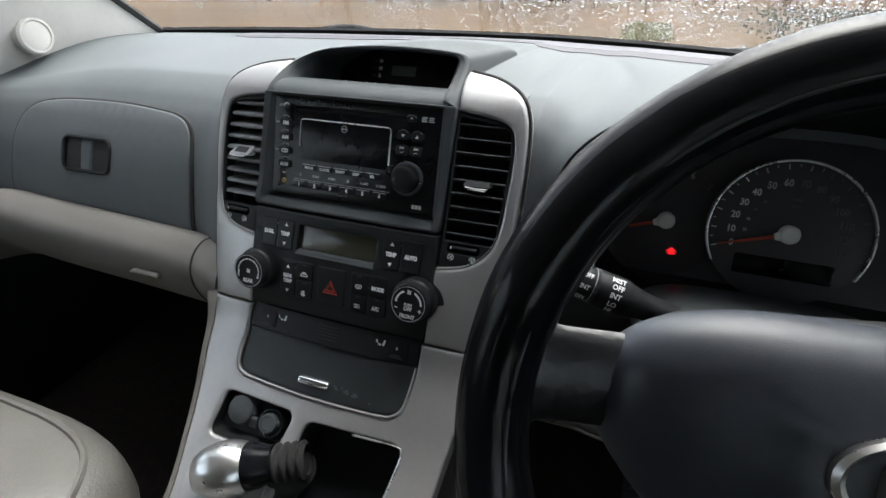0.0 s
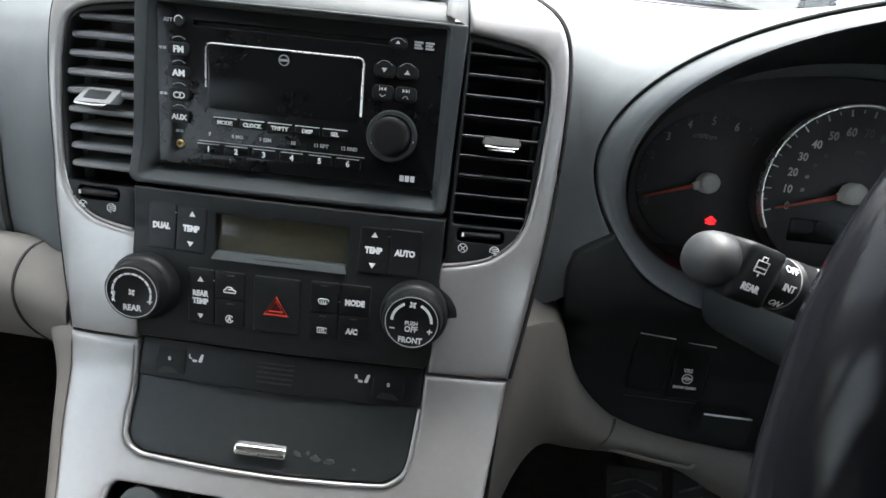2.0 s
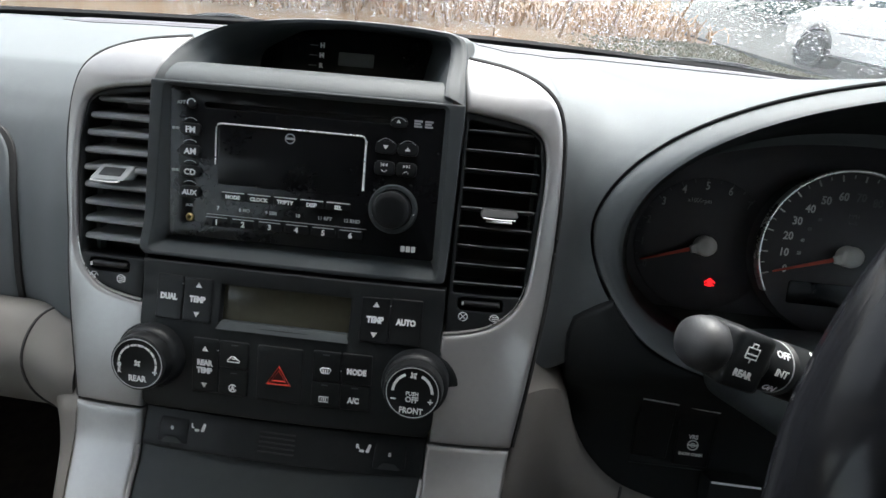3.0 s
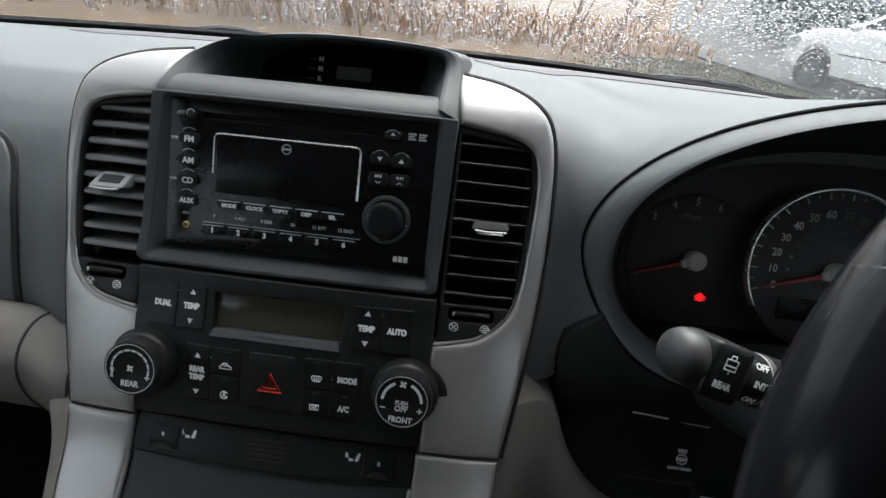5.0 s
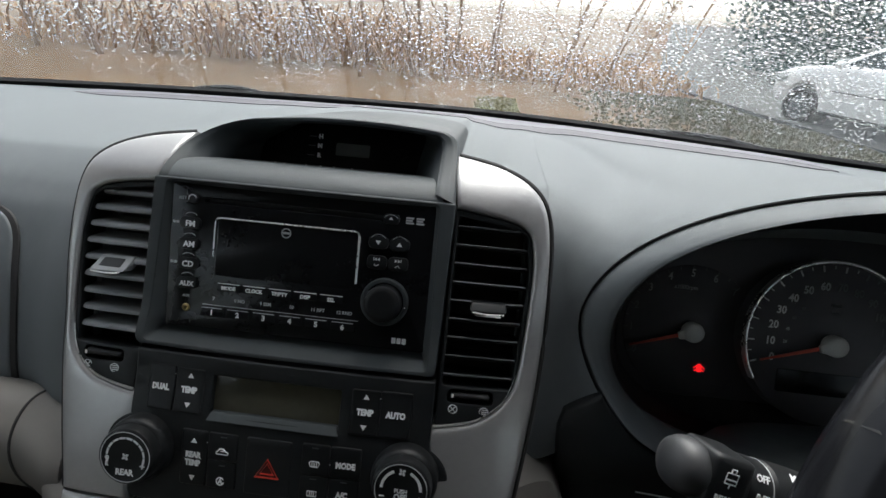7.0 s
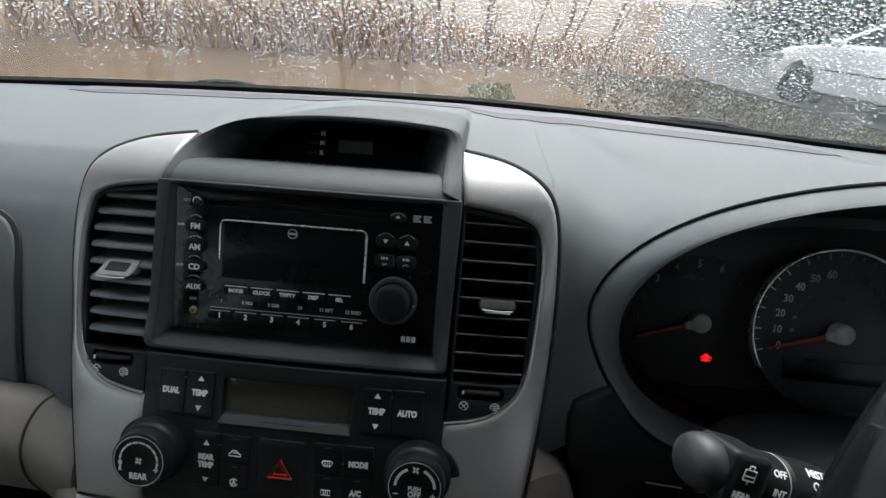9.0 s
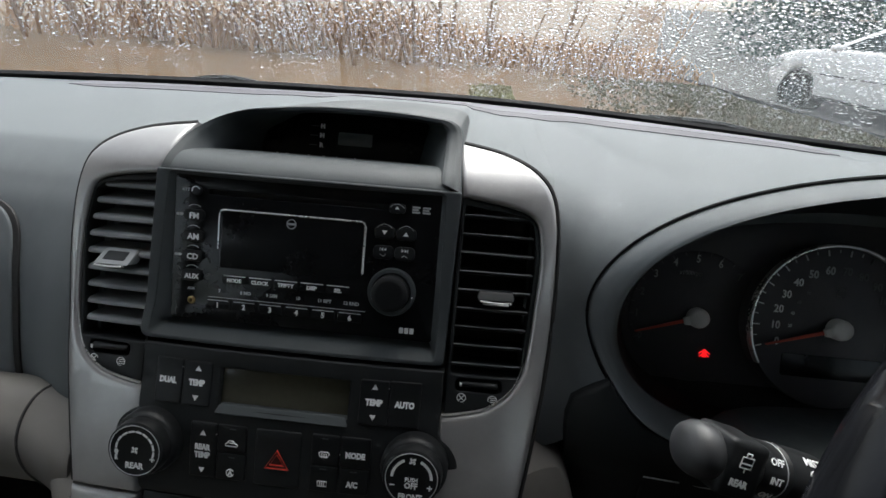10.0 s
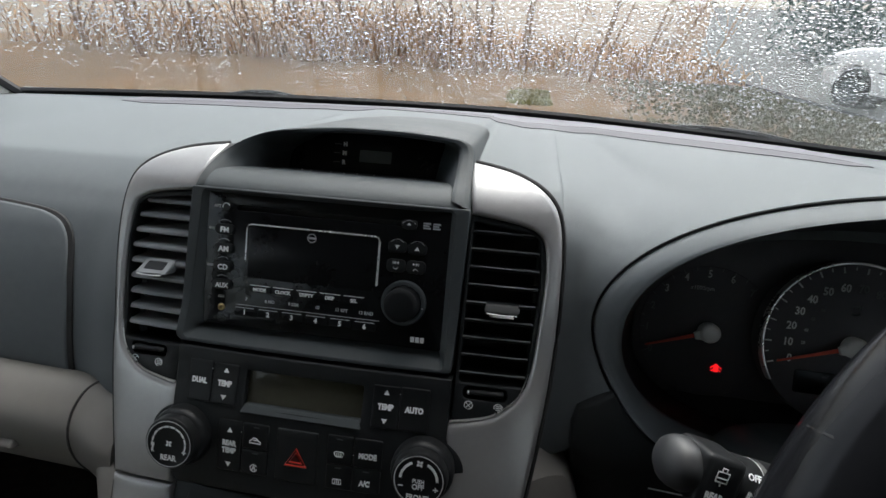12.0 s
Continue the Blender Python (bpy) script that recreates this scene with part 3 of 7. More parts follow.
trim_pts = [(-0.0577, 0.0), (-0.0577, 0.0235), (-0.0565, 0.0255), (-0.054, 0.0262), (0.037, 0.0262), (0.0390, 0.0255), (0.0402, 0.0235), (0.0402, -0.0080)]
part("screen_trim", tube([(a, -0.0006, b) for a, b in trim_pts], lambda s: 0.00045 + 0.00035 * smooth(0.15, 1.0, s), 6), SATIN, radio, "thin silver screen frame")
part("badge", join(ring_mark(-0.009, 0.0205, 0.0030, 0.0006, 0, 360, -0.0007, 24), mark(box2(-0.0115, 0.0198, -0.0065, 0.0212, 0.0004, 2), -0.0007)), DIMWHITE, radio)
for text, v, w in (("FM", 0.0210, 0.013), ("AM", 0.0072, 0.013), ("CD", -0.0060, 0.013), ("AUX", -0.0192, 0.013)):
    key = part("button", plate(box2(-0.0815, v - 0.0038, -0.0672, v + 0.0038, 0.0030, 5), (), lambda u, v_: 0.0022, 0.0022, 0.0009), BUTTON, radio)
    part("legend", lettering(text, -0.0738, v - 0.0006, 0.0038 if text != "AUX" else 0.0032, -0.0024, bold=0.00018), WHITE, key)
    part("rim_mark", ring_mark(-0.0738, v + 0.0008, 0.0062, 0.00035, 50, 130, -0.0023, 10), DIMWHITE, key)
for v, k in ((0.0210, 3), (-0.0060, 3)):
    part("small_legend", join(*[mark(box2(-0.0872 + 0.0024 * i, v - 0.0009, -0.0853 + 0.0024 * i, v + 0.0009, 0.0003, 1), -0.0003) for i in range(k)]), DIMWHITE, radio)
key = part("button", plate(disc2(-0.0735, 0.0372, 0.0036, 0.0032), (), lambda u, v: 0.0022, 0.0022, 0.0009), BUTTON, radio)
part("rim_mark", ring_mark(-0.0735, 0.0372, 0.0026, 0.0006, 20, 200, -0.0024, 12), WHITE, key)
part("legend", lettering("ATT", -0.0812, 0.0373, 0.0020, -0.0003, bold=0.00012), DIMWHITE, radio)
part("legend", lettering("AUX", -0.0748, -0.0282, 0.0016, -0.0003, bold=0.0001), DIMWHITE, radio)
part("aux_jack", turned([(0.0012, -0.003), (0.0012, 0.0006), (0.0020, 0.0010), (0.0026, 0.0004), (0.0026, -0.002)], 20, pose(-0.0745, 0, -0.0362, 90, 0, 0)), BRASS, radio, "brass auxiliary jack")
for i, text in enumerate(("MODE", "CLOCK", "TP/PTY", "DISP", "SEL")):
    u = -0.0450 + 0.0175 * i
    key = part("button", plate(box2(u - 0.0082, -0.0226, u + 0.0082, -0.0170, 0.0012, 3), (), lambda a, b: 0.0016, 0.0016, 0.0006), GLOSS, radio)
    part("top_line", mark(box2(u - 0.0076, -0.0176, u + 0.0076, -0.0171, 0.0002, 1), -0.0017), WHITE, key)
    part("legend", lettering(text, u, -0.0204, 0.0024, -0.0018, bold=0.00016), WHITE, key)
for i in range(6):
    u = -0.0553 + 0.01788 * i
    key = part("button", plate(box2(u - 0.0085, -0.0405, u + 0.0085, -0.0335, [0.0008, 0.0008, 0.0025, 0.0025], 3), (), lambda a, b: 0.0020, 0.0020, 0.0007), GLOSS, radio)
    part("top_line", mark(box2(u - 0.0072, -0.0347, u + 0.0072, -0.0342, 0.0002, 1), -0.0021), DIMWHITE, key)
    part("legend", lettering(str(i + 1), u, -0.0377, 0.0034, -0.0022, bold=0.00018), WHITE, key)
    part("small_legend", lettering(("7", "8 MO", "9 SSM", "10", "11 RPT", "12 RND")[i], u, -0.0284, 0.0022, -0.0003, bold=0.0001), DIMWHITE, radio)
part("preset_line", mark(box2(-0.063, -0.0330, 0.044, -0.0326, 0.0001, 1), -0.0003), DIMWHITE, radio)
for u, v, flip in ((0.0530, 0.0208, -1), (0.0670, 0.0205, 1)):
    key = part("button", plate(box2(u - 0.0066, v - 0.0042, u + 0.0066, v + 0.0040, 0.0030, 4), (), lambda a, b: 0.0020, 0.0020, 0.0008), BUTTON, radio)
    part("arrow", mark([Vector((u - 0.0018, v - 0.0012 * flip)), Vector((u + 0.0018, v - 0.0012 * flip)), Vector((u, v + 0.0015 * flip))], -0.0022), WHITE, key)
    part("rim_mark", ring_mark(u, v - 0.0005, 0.0058, 0.0003, 35, 145, -0.0021, 10), DIMWHITE, key)
for u, v, flip in ((0.0530, 0.0078, -1), (0.0670, 0.0078, 1)):
    key = part("button", plate(box2(u - 0.0066, v - 0.0046, u + 0.0066, v + 0.0044, 0.0030, 4), (), lambda a, b: 0.0020, 0.0020, 0.0008), BUTTON, radio)
    sym = [mark([Vector((u + flip * (0.0002 + d), v + 0.0008)), Vector((u + flip * (0.0002 + d), v + 0.0032)), Vector((u + flip * (0.0018 + d), v + 0.0020))], -0.0022) for d in (-0.0022, -0.0002)]
    sym.append(mark(box2(min(u + flip * 0.0018, u + flip * 0.0022), v + 0.0008, max(u + flip * 0.0018, u + flip * 0.0022), v + 0.0032, 0.0001, 1), -0.0022))
    part("skip_symbol", join(*sym), WHITE, key)
    part("arrow", tube([(u - 0.0018, -0.0022, v - 0.0018 - 0.0006 * flip), (u, -0.0022, v - 0.0018 + 0.0008 * flip), (u + 0.0018, -0.0022, v - 0.0018 - 0.0006 * flip)], 0.0002, 4), WHITE, key)
key = part("button", plate(box2(0.0545, 0.0335, 0.0655, 0.0400, 0.0028, 4), (), lambda a, b: 0.0018, 0.0018, 0.0008), BUTTON, radio)
part("arrow", mark([Vector((0.0585, 0.0362)), Vector((0.0615, 0.0362)), Vector((0.0600, 0.0382))], -0.0020), WHITE, key)
part("rim_mark", ring_mark(0.060, 0.0335, 0.0060, 0.0004, 40, 140, -0.0019, 10), DIMWHITE, key)
for u in (0.0722, 0.0790):
    part("format_mark", join(*[mark(box2(u - 0.0026, v - 0.0006, u + 0.0026 - 0.001 * (k % 2), v + 0.0006, 0.0002, 1), -0.0003) for k, v in enumerate((0.0352, 0.0368, 0.0384))]), DIMWHITE, radio)
part("maker_mark", join(*[mark(box2(0.0672 + 0.0034 * i, -0.0448, 0.0700 + 0.0034 * i, -0.0410, 0.0004, 2), -0.0003) for i in range(3)]), WHITE, radio)
dial = part("volume_knob", turned([(0.0118, 0.0), (0.0118, 0.010), (0.0114, 0.0118), (0.0100, 0.0128), (0.0080, 0.0130), (0.0, 0.0130)], 48, pose(0.0605, 0, -0.0178, 90, 0, 0)), BUTTON, radio, "round black volume knob")
part("knob_collar", turned([(0.0158, -0.001), (0.0158, 0.0022), (0.0150, 0.0034), (0.0130, 0.0034), (0.0124, 0.0015)], 48, pose(0.0605, 0, -0.0178, 90, 0, 0)), BEZEL, dial)
part("knob_mark", mark(disc2(0.0485, -0.0228, 0.0005, n=8), -0.0036), WHITE, dial)
part("knob_mark", mark(disc2(0.0742, -0.0200, 0.0005, n=8), -0.0036), WHITE, dial)

# ---- climate control panel ----
climate = thing("climate_control_panel", (0, -0.01, -0.165), label="black climate control panel with two round fan knobs and white legends", category="climate control")


def climate_face(u, v):
    return 0.0105 + 0.0045 * smooth(-0.075, -0.12, v) - 0.30 * u * u


def circle_bump(u0, v0, r, a0, a1, n=16):
    return [(u0 + r * math.cos(radians(lerp(a0, a1, k / n))), v0 + r * math.sin(radians(lerp(a0, a1, k / n)))) for k in range(n + 1)]


fascia = [(-0.0965, -0.1655), (0.0955, -0.1655)]
fascia += circle_bump(0.0885, -0.1325, 0.0262, -65, 62)
fascia += [(0.0995, -0.1055), (0.0995, -0.0655), (-0.1015, -0.0655), (-0.1015, -0.1075)]
fascia += circle_bump(-0.0935, -0.1325, 0.0245, 108, 235)
part("fascia", plate(fascia, (box2(-0.0465, -0.1025, 0.0395, -0.0770, 0.0012),), climate_face, 0.012, 0.0012, step=0.012), BLACK, climate)
part("lcd_sill", plate(rpoly([(-0.0480, -0.1062), (0.0405, -0.1062), (0.0385, -0.1008), (-0.0455, -0.1008)], 0.0008), (), lambda u, v: climate_face(u, v) + 0.0016 - 0.55 * max(0, v + 0.1055), 0.004, 0.0006), BEZEL, climate, "grey ledge below the display")
part("lcd_window", plate(box2(-0.0470, -0.1045, 0.0400, -0.0765, 0.001), (), lambda u, v: climate_face(u, v) - 0.005, 0.002, 0.0003), LCD, climate, "blank olive-grey display")


def button(u0, v0, u1, v1, parent, lift=0.0009, mat=BUTTON, r=0.0014):
    return part("button", plate(box2(u0, v0, u1, v1, r, 3), (), climate_face, 0.003, 0.0007, lift=lift, step=0.005), mat, parent)


def legend(text, u, v, size, parent, lift=0.0013, mat=WHITE, name="legend", bold=0.00034, wide=0.84):
    return part(name, drape(lettering(text, u, v, size, 0.0, wide, bold), climate_face, lift), mat, parent)


def triangle(u, v, flip, parent, s=0.0021, lift=0.0013, mat=WHITE):
    pts = [Vector((u - s, v - 0.0016 * flip)), Vector((u + s, v - 0.0016 * flip)), Vector((u, v + 0.0018 * flip))]
    return part("arrow", drape(mark(pts, 0.0), climate_face, lift), mat, parent)


def icon(shapes, u, v, parent, lift=0.0013, mat=WHITE):
    return part("symbol", drape(join(*[tube([(u + 0.82 * a, 0, v + 0.82 * b) for a, b in line], 0.00042, 4) for line in shapes]), climate_face, lift), mat, parent)


key = button(-0.0905, -0.1035, -0.0722, -0.0740, climate)
legend("DUAL", -0.0818, -0.0885, 0.0037, key)
key = button(-0.0716, -0.1035, -0.0520, -0.0745, climate)
legend("TEMP", -0.0618, -0.0885, 0.0037, key)
triangle(-0.0615, -0.0790, 1, key), triangle(-0.0618, -0.0982, -1, key)
key = button(0.0468, -0.1035, 0.0655, -0.0745, climate)
legend("TEMP", 0.0562, -0.0890, 0.0037, key)
triangle(0.0562, -0.0790, 1, key), triangle(0.0562, -0.0985, -1, key)
key = button(0.0661, -0.1035, 0.0862, -0.0740, climate)
legend("AUTO", 0.0762, -0.0890, 0.0037, key)
key = button(-0.0628, -0.1500, -0.0448, -0.1130, climate)
legend("REAR", -0.0540, -0.1297, 0.0036, key), legend("TEMP", -0.0540, -0.1350, 0.0036, key)
triangle(-0.0540, -0.1200, 1, key), triangle(-0.0540, -0.1452, -1, key)
key = button(-0.0442, -0.1313, -0.0245, -0.1130, climate)
car_icon = [[(-0.0048, -0.0018), (0.0048, -0.0018), (0.0050, -0.0002), (0.0030, 0.0006), (0.0012, 0.0026), (-0.0020, 0.0026), (-0.0034, 0.0006), (-0.0048, -0.0002), (-0.0048, -0.0018)], [(-0.0015, 0.0008), (0.0015, 0.0008), (0.0008, 0.0016)]]
icon(car_icon, -0.0343, -0.1252, key)
key = button(-0.0442, -0.1500, -0.0245, -0.1319, climate)
icon([[(0.0030 * math.cos(a / 4), 0.0030 * math.sin(a / 4)) for a in range(2, 25)]], -0.0343, -0.1448, key)
legend("A", -0.0343, -0.1448, 0.0030, key)
hazard = button(-0.0185, -0.1505, 0.0118, -0.1130, climate, mat=BLACK)
part("red_face", drape(mark([Vector((-0.0113, -0.1385)), Vector((0.0043, -0.1385)), Vector((-0.0035, -0.1252))], 0.0), climate_face, 0.0011), DARKRED, hazard, "dark red field of the hazard triangle")
for size, w in ((0.0078, 0.0007), (0.0045, 0.0006)):
    tri = [(-size, -size * 0.72), (size, -size * 0.72), (0, size * 0.85), (-size, -size * 0.72), (size, -size * 0.72)]
    y = -(climate_face(-0.0035, -0.132) + 0.0013)
    part("red_triangle", tube([(-0.0035 + a, y, -0.1325 + b) for a, b in tri], w, 6), RED, hazard, "red hazard triangle")
key = button(0.0185, -0.1328, 0.0368, -0.1122, climate)
icon([[(-0.0042, 0.0014), (-0.0028, 0.0026), (0.0028, 0.0026), (0.0042, 0.0014), (0.0030, -0.0014), (-0.0030, -0.0014), (-0.0042, 0.0014)], [(-0.0018, -0.0022), (-0.0018, 0.0014)], [(0, -0.0022), (0, 0.0014)], [(0.0018, -0.0022), (0.0018, 0.0014)]], 0.0272, -0.1255, key)
key = button(0.0374, -0.1328, 0.0572, -0.1122, climate)
legend("MODE", 0.0474, -0.1242, 0.0037, key)
key = button(0.0185, -0.1505, 0.0368, -0.1334, climate)
icon([[(-0.0036, 0.0020), (0.0036, 0.0020), (0.0036, -0.0020), (-0.0036, -0.0020), (-0.0036, 0.0020)], [(-0.0016, -0.0012), (-0.0016, 0.0012)], [(0, -0.0012), (0, 0.0012)], [(0.0016, -0.0012), (0.0016, 0.0012)]], 0.0270, -0.1448, key)
key = button(0.0374, -0.1505, 0.0572, -0.1334, climate)
legend("A/C", 0.0465, -0.1438, 0.0037, key)
for u, v in ((-0.034, -0.1155), (-0.034, -0.1345), (0.027, -0.1148), (0.047, -0.1352), (0.027, -0.1352)):
    part("lamp_slit", mark(box2(u - 0.0022, v - 0.0004, u + 0.0022, v + 0.0004, 0.0002, 1), -(climate_face(u, v) + 0.0011)), BEZEL, climate)
for u, v in ((-0.0722, -0.0790), (-0.0448, -0.1200), (0.0655, -0.0790), (0.0374, -0.1242)):
    part("lamp_dot", mark(disc2(u, v, 0.0004, n=8), -(climate_face(u, v) + 0.0014)), DIMWHITE, climate)


def fan_knob(u, v, words):
    """A round knob on a wide collar, its face marked with a swept arc, a fan and words."""
    m = pose(u, -climate_face(u, v), v, 90, 0, 0)
    knob = part("fan_knob", turned([(0.0215, -0.002), (0.0215, 0.006), (0.0205, 0.0095), (0.0188, 0.0108), (0.0183, 0.0160), (0.0178, 0.0176), (0.0162, 0.0186), (0.0155, 0.0183), (0.0, 0.0183)], 56, m), BUTTON, climate, "round black fan knob with white arc")
    y = -(climate_face(u, v) + 0.0185)
    part("rim_line", ring_mark(u, v, 0.0161, 0.0006, 0, 360, y - 0.0001, 48), DIMWHITE, knob)
    for a0, a1 in ([(-18 + 22 * k, -18 + 22 * k + 19) for k in range(10)] if "REAR" in words else [(2, 66), (114, 178)]):
        part("arc", ring_mark(u, v, 0.0122, 0.0013 if "REAR" in words else 0.0018, a0, a1, y, 10), WHITE, knob)
    fan = [[Vector((0.0014 * math.cos(a + 0.35) + 0.0012 * math.cos(b) * math.cos(a) - 0.0008 * math.sin(b) * math.sin(a), 0.0014 * math.sin(a + 0.35) + 0.0012 * math.cos(b) * math.sin(a) + 0.0008 * math.sin(b) * math.cos(a))) for b in [k * math.pi / 5 for k in range(10)]] for a in (0.4, 1.97, 3.54, 5.11)]
    fv = v + 0.0002 if "REAR" in words else v + 0.0112
    part("fan_symbol", join(*[mark([Vector((u + q.x, fv + q.y)) for q in petal], y) for petal in fan]), WHITE, knob)
    part("plus", join(mark(box2(u + 0.0098, v - 0.0052, u + 0.0132, v - 0.0044, 0.0001, 1), y), mark(box2(u + 0.0111, v - 0.0065, u + 0.0119, v - 0.0031, 0.0001, 1), y)), WHITE, knob)
    if "REAR" in words:
        part("legend", lettering("O", u - 0.0118, v - 0.0016, 0.0028, y, 0.9, 0.0001), WHITE, knob)
        part("legend", lettering("R", u - 0.0118, v - 0.0056, 0.0028, y, 0.9, 0.0001), WHITE, knob)
        part("legend", lettering("REAR", u, v - 0.0100, 0.0038, y, 0.9, 0.0002), WHITE, knob)
        part("red_mark", mark(disc2(u - 0.0172, v + 0.0045, 0.0009, n=10), y + 0.004), RED, knob)
    else:
        part("minus", mark(box2(u - 0.0132, v - 0.0052, u - 0.0100, v - 0.0044, 0.0001, 1), y), WHITE, knob)
        part("legend", lettering("PUSH", u, v - 0.0008, 0.0026, y, 0.9, 0.00012), WHITE, knob)
        part("legend", lettering("OFF", u, v - 0.0046, 0.0036, y, 0.9, 0.0002), WHITE, knob)
        part("legend", lettering("FRONT", u, v - 0.0118, 0.0036, y, 0.88, 0.0002), WHITE, knob)
    return knob


fan_knob(-0.0895, -0.1285, ("REAR",))
fan_knob(0.0860, -0.1262, ("FRONT",))

# ---- seat heater panel ----
heater = thing("seat_heater_panel", (0, -0.015, -0.19), label="black strip with two seat heater rockers and a small grille", category="switch panel")
heat_face = lambda u, v: 0.0135 + 0.3 * max(0.0, -0.166 - v) - 0.45 * u * u
part("strip", plate(rpoly([(-0.0965, -0.1915), (0.0955, -0.1915), (0.0965, -0.1665), (-0.0970, -0.1665)], 0.002), (), heat_face, 0.012, 0.001, step=0.012), BUTTON, heater)
for side, u in ((-1, -0.0745), (1, 0.0735)):
    sw = part("rocker", plate(rpoly([(u - 0.011, -0.1880), (u + 0.011, -0.1880), (u + 0.010, -0.1700), (u - 0.010, -0.1700)], 0.002), (), lambda a, b: heat_face(a, b) + 0.002 - 0.25 * abs(b + 0.180), 0.003, 0.0008, step=0.006), BUTTON, heater)
    part("legend", lettering("0", u, -0.1775, 0.0026, -(heat_face(u, -0.1775) + 0.0025), 1.0, 0.0002), WHITE, sw)
    part("rocker_mark", mark(rpoly([(u - 0.008, -0.1872), (u + 0.008, -0.1872), (u + 0.0035, -0.1828), (u - 0.0035, -0.1828)], 0.0006, 2), -(heat_face(u, -0.185) + 0.0018)), DRAWER, sw)
    c = -0.0565 if side < 0 else 0.0560
    y = -(heat_face(c, -0.177) + 0.0006)
    part("seat_symbol", join(mark(rpoly([(c - 0.0030, -0.1815), (c + 0.0034, -0.1815), (c + 0.0034, -0.1795), (c - 0.0022, -0.1792)], 0.0006, 2), y), mark(rpoly([(c + 0.0008, -0.1785), (c + 0.0034, -0.1785), (c + 0.0050, -0.1725), (c + 0.0032, -0.1725)], 0.0006, 2), y), mark(rpoly([(c - 0.0030, -0.1786), (c + 0.0002, -0.1786), (c + 0.0002, -0.1768), (c - 0.0030, -0.1768)], 0.0004, 2), y)), WHITE, heater)
    part("legend", lettering("L" if side < 0 else "R", c - 0.0042, -0.1748, 0.0030, y, 0.9, 0.0002), WHITE, heater)
for k in range(5):
    v = -0.1730 - 0.0030 * k
    part("grille_slit", mark(box2(-0.0145, v - 0.0006, 0.0100, v + 0.0006, 0.0004, 2), -(heat_face(0, v) + 0.0004)), RUBBER, heater)

# ---- drawer ----
drawer = thing("console_drawer", (0, -0.03, -0.25), label="scuffed charcoal console drawer with a chrome pull", category="drawer")
dr = [tuple(p) for p in spline(squeeze([(-0.0968, -0.1950), (-0.0958, -0.21), (-0.0955, -0.228), (-0.0937, -0.2385), (-0.086, -0.2458), (-0.070, -0.2486), (0.0, -0.2515), (0.068, -0.2496), (0.0820, -0.2466), (0.0902, -0.238), (0.0930, -0.222), (0.0948, -0.1950)]), 60)]
part("front", plate(dr, (), stack_face, 0.02, 0.0014, step=0.010, lift=-0.0015), DRAWER, drawer)
pull = part("pull", plate(rpoly([(-0.0215, -0.2290), (0.0130, -0.2290), (0.0138, -0.2220), (-0.0215, -0.2220)], 0.0026, 5), (), lambda u, v: stack_face(u, v) + 0.0030 - 70 * (v + 0.2245) ** 2, 0.006, 0.0018, step=0.003), CHROME, drawer, "chrome drawer pull")
part("pull_mark", mark([Vector((-0.0055, -0.2272)), Vector((-0.0035, -0.2272)), Vector((-0.0045, -0.2258))], -(stack_face(0, -0.2268) + 0.0036)), BLACK, pull)
rnd = random.Random(4)
for u, v, s in ((0.020, -0.2255, 0.004), (0.032, -0.2272, 0.0045), (0.041, -0.2280, 0.0045), (0.058, -0.2306, 0.0018), (0.027, -0.2242, 0.002)):
    pts = [Vector((u + s * rnd.uniform(0.35, 1.0) * math.cos(a), v + s * rnd.uniform(0.3, 0.9) * math.sin(a))) for a in [k * 0.7 for k in range(9)]]
    part("scuff", mark(pts, -(stack_face(u, v) - 0.0008)), PALESCUFF, drawer, "pale scuff mark")

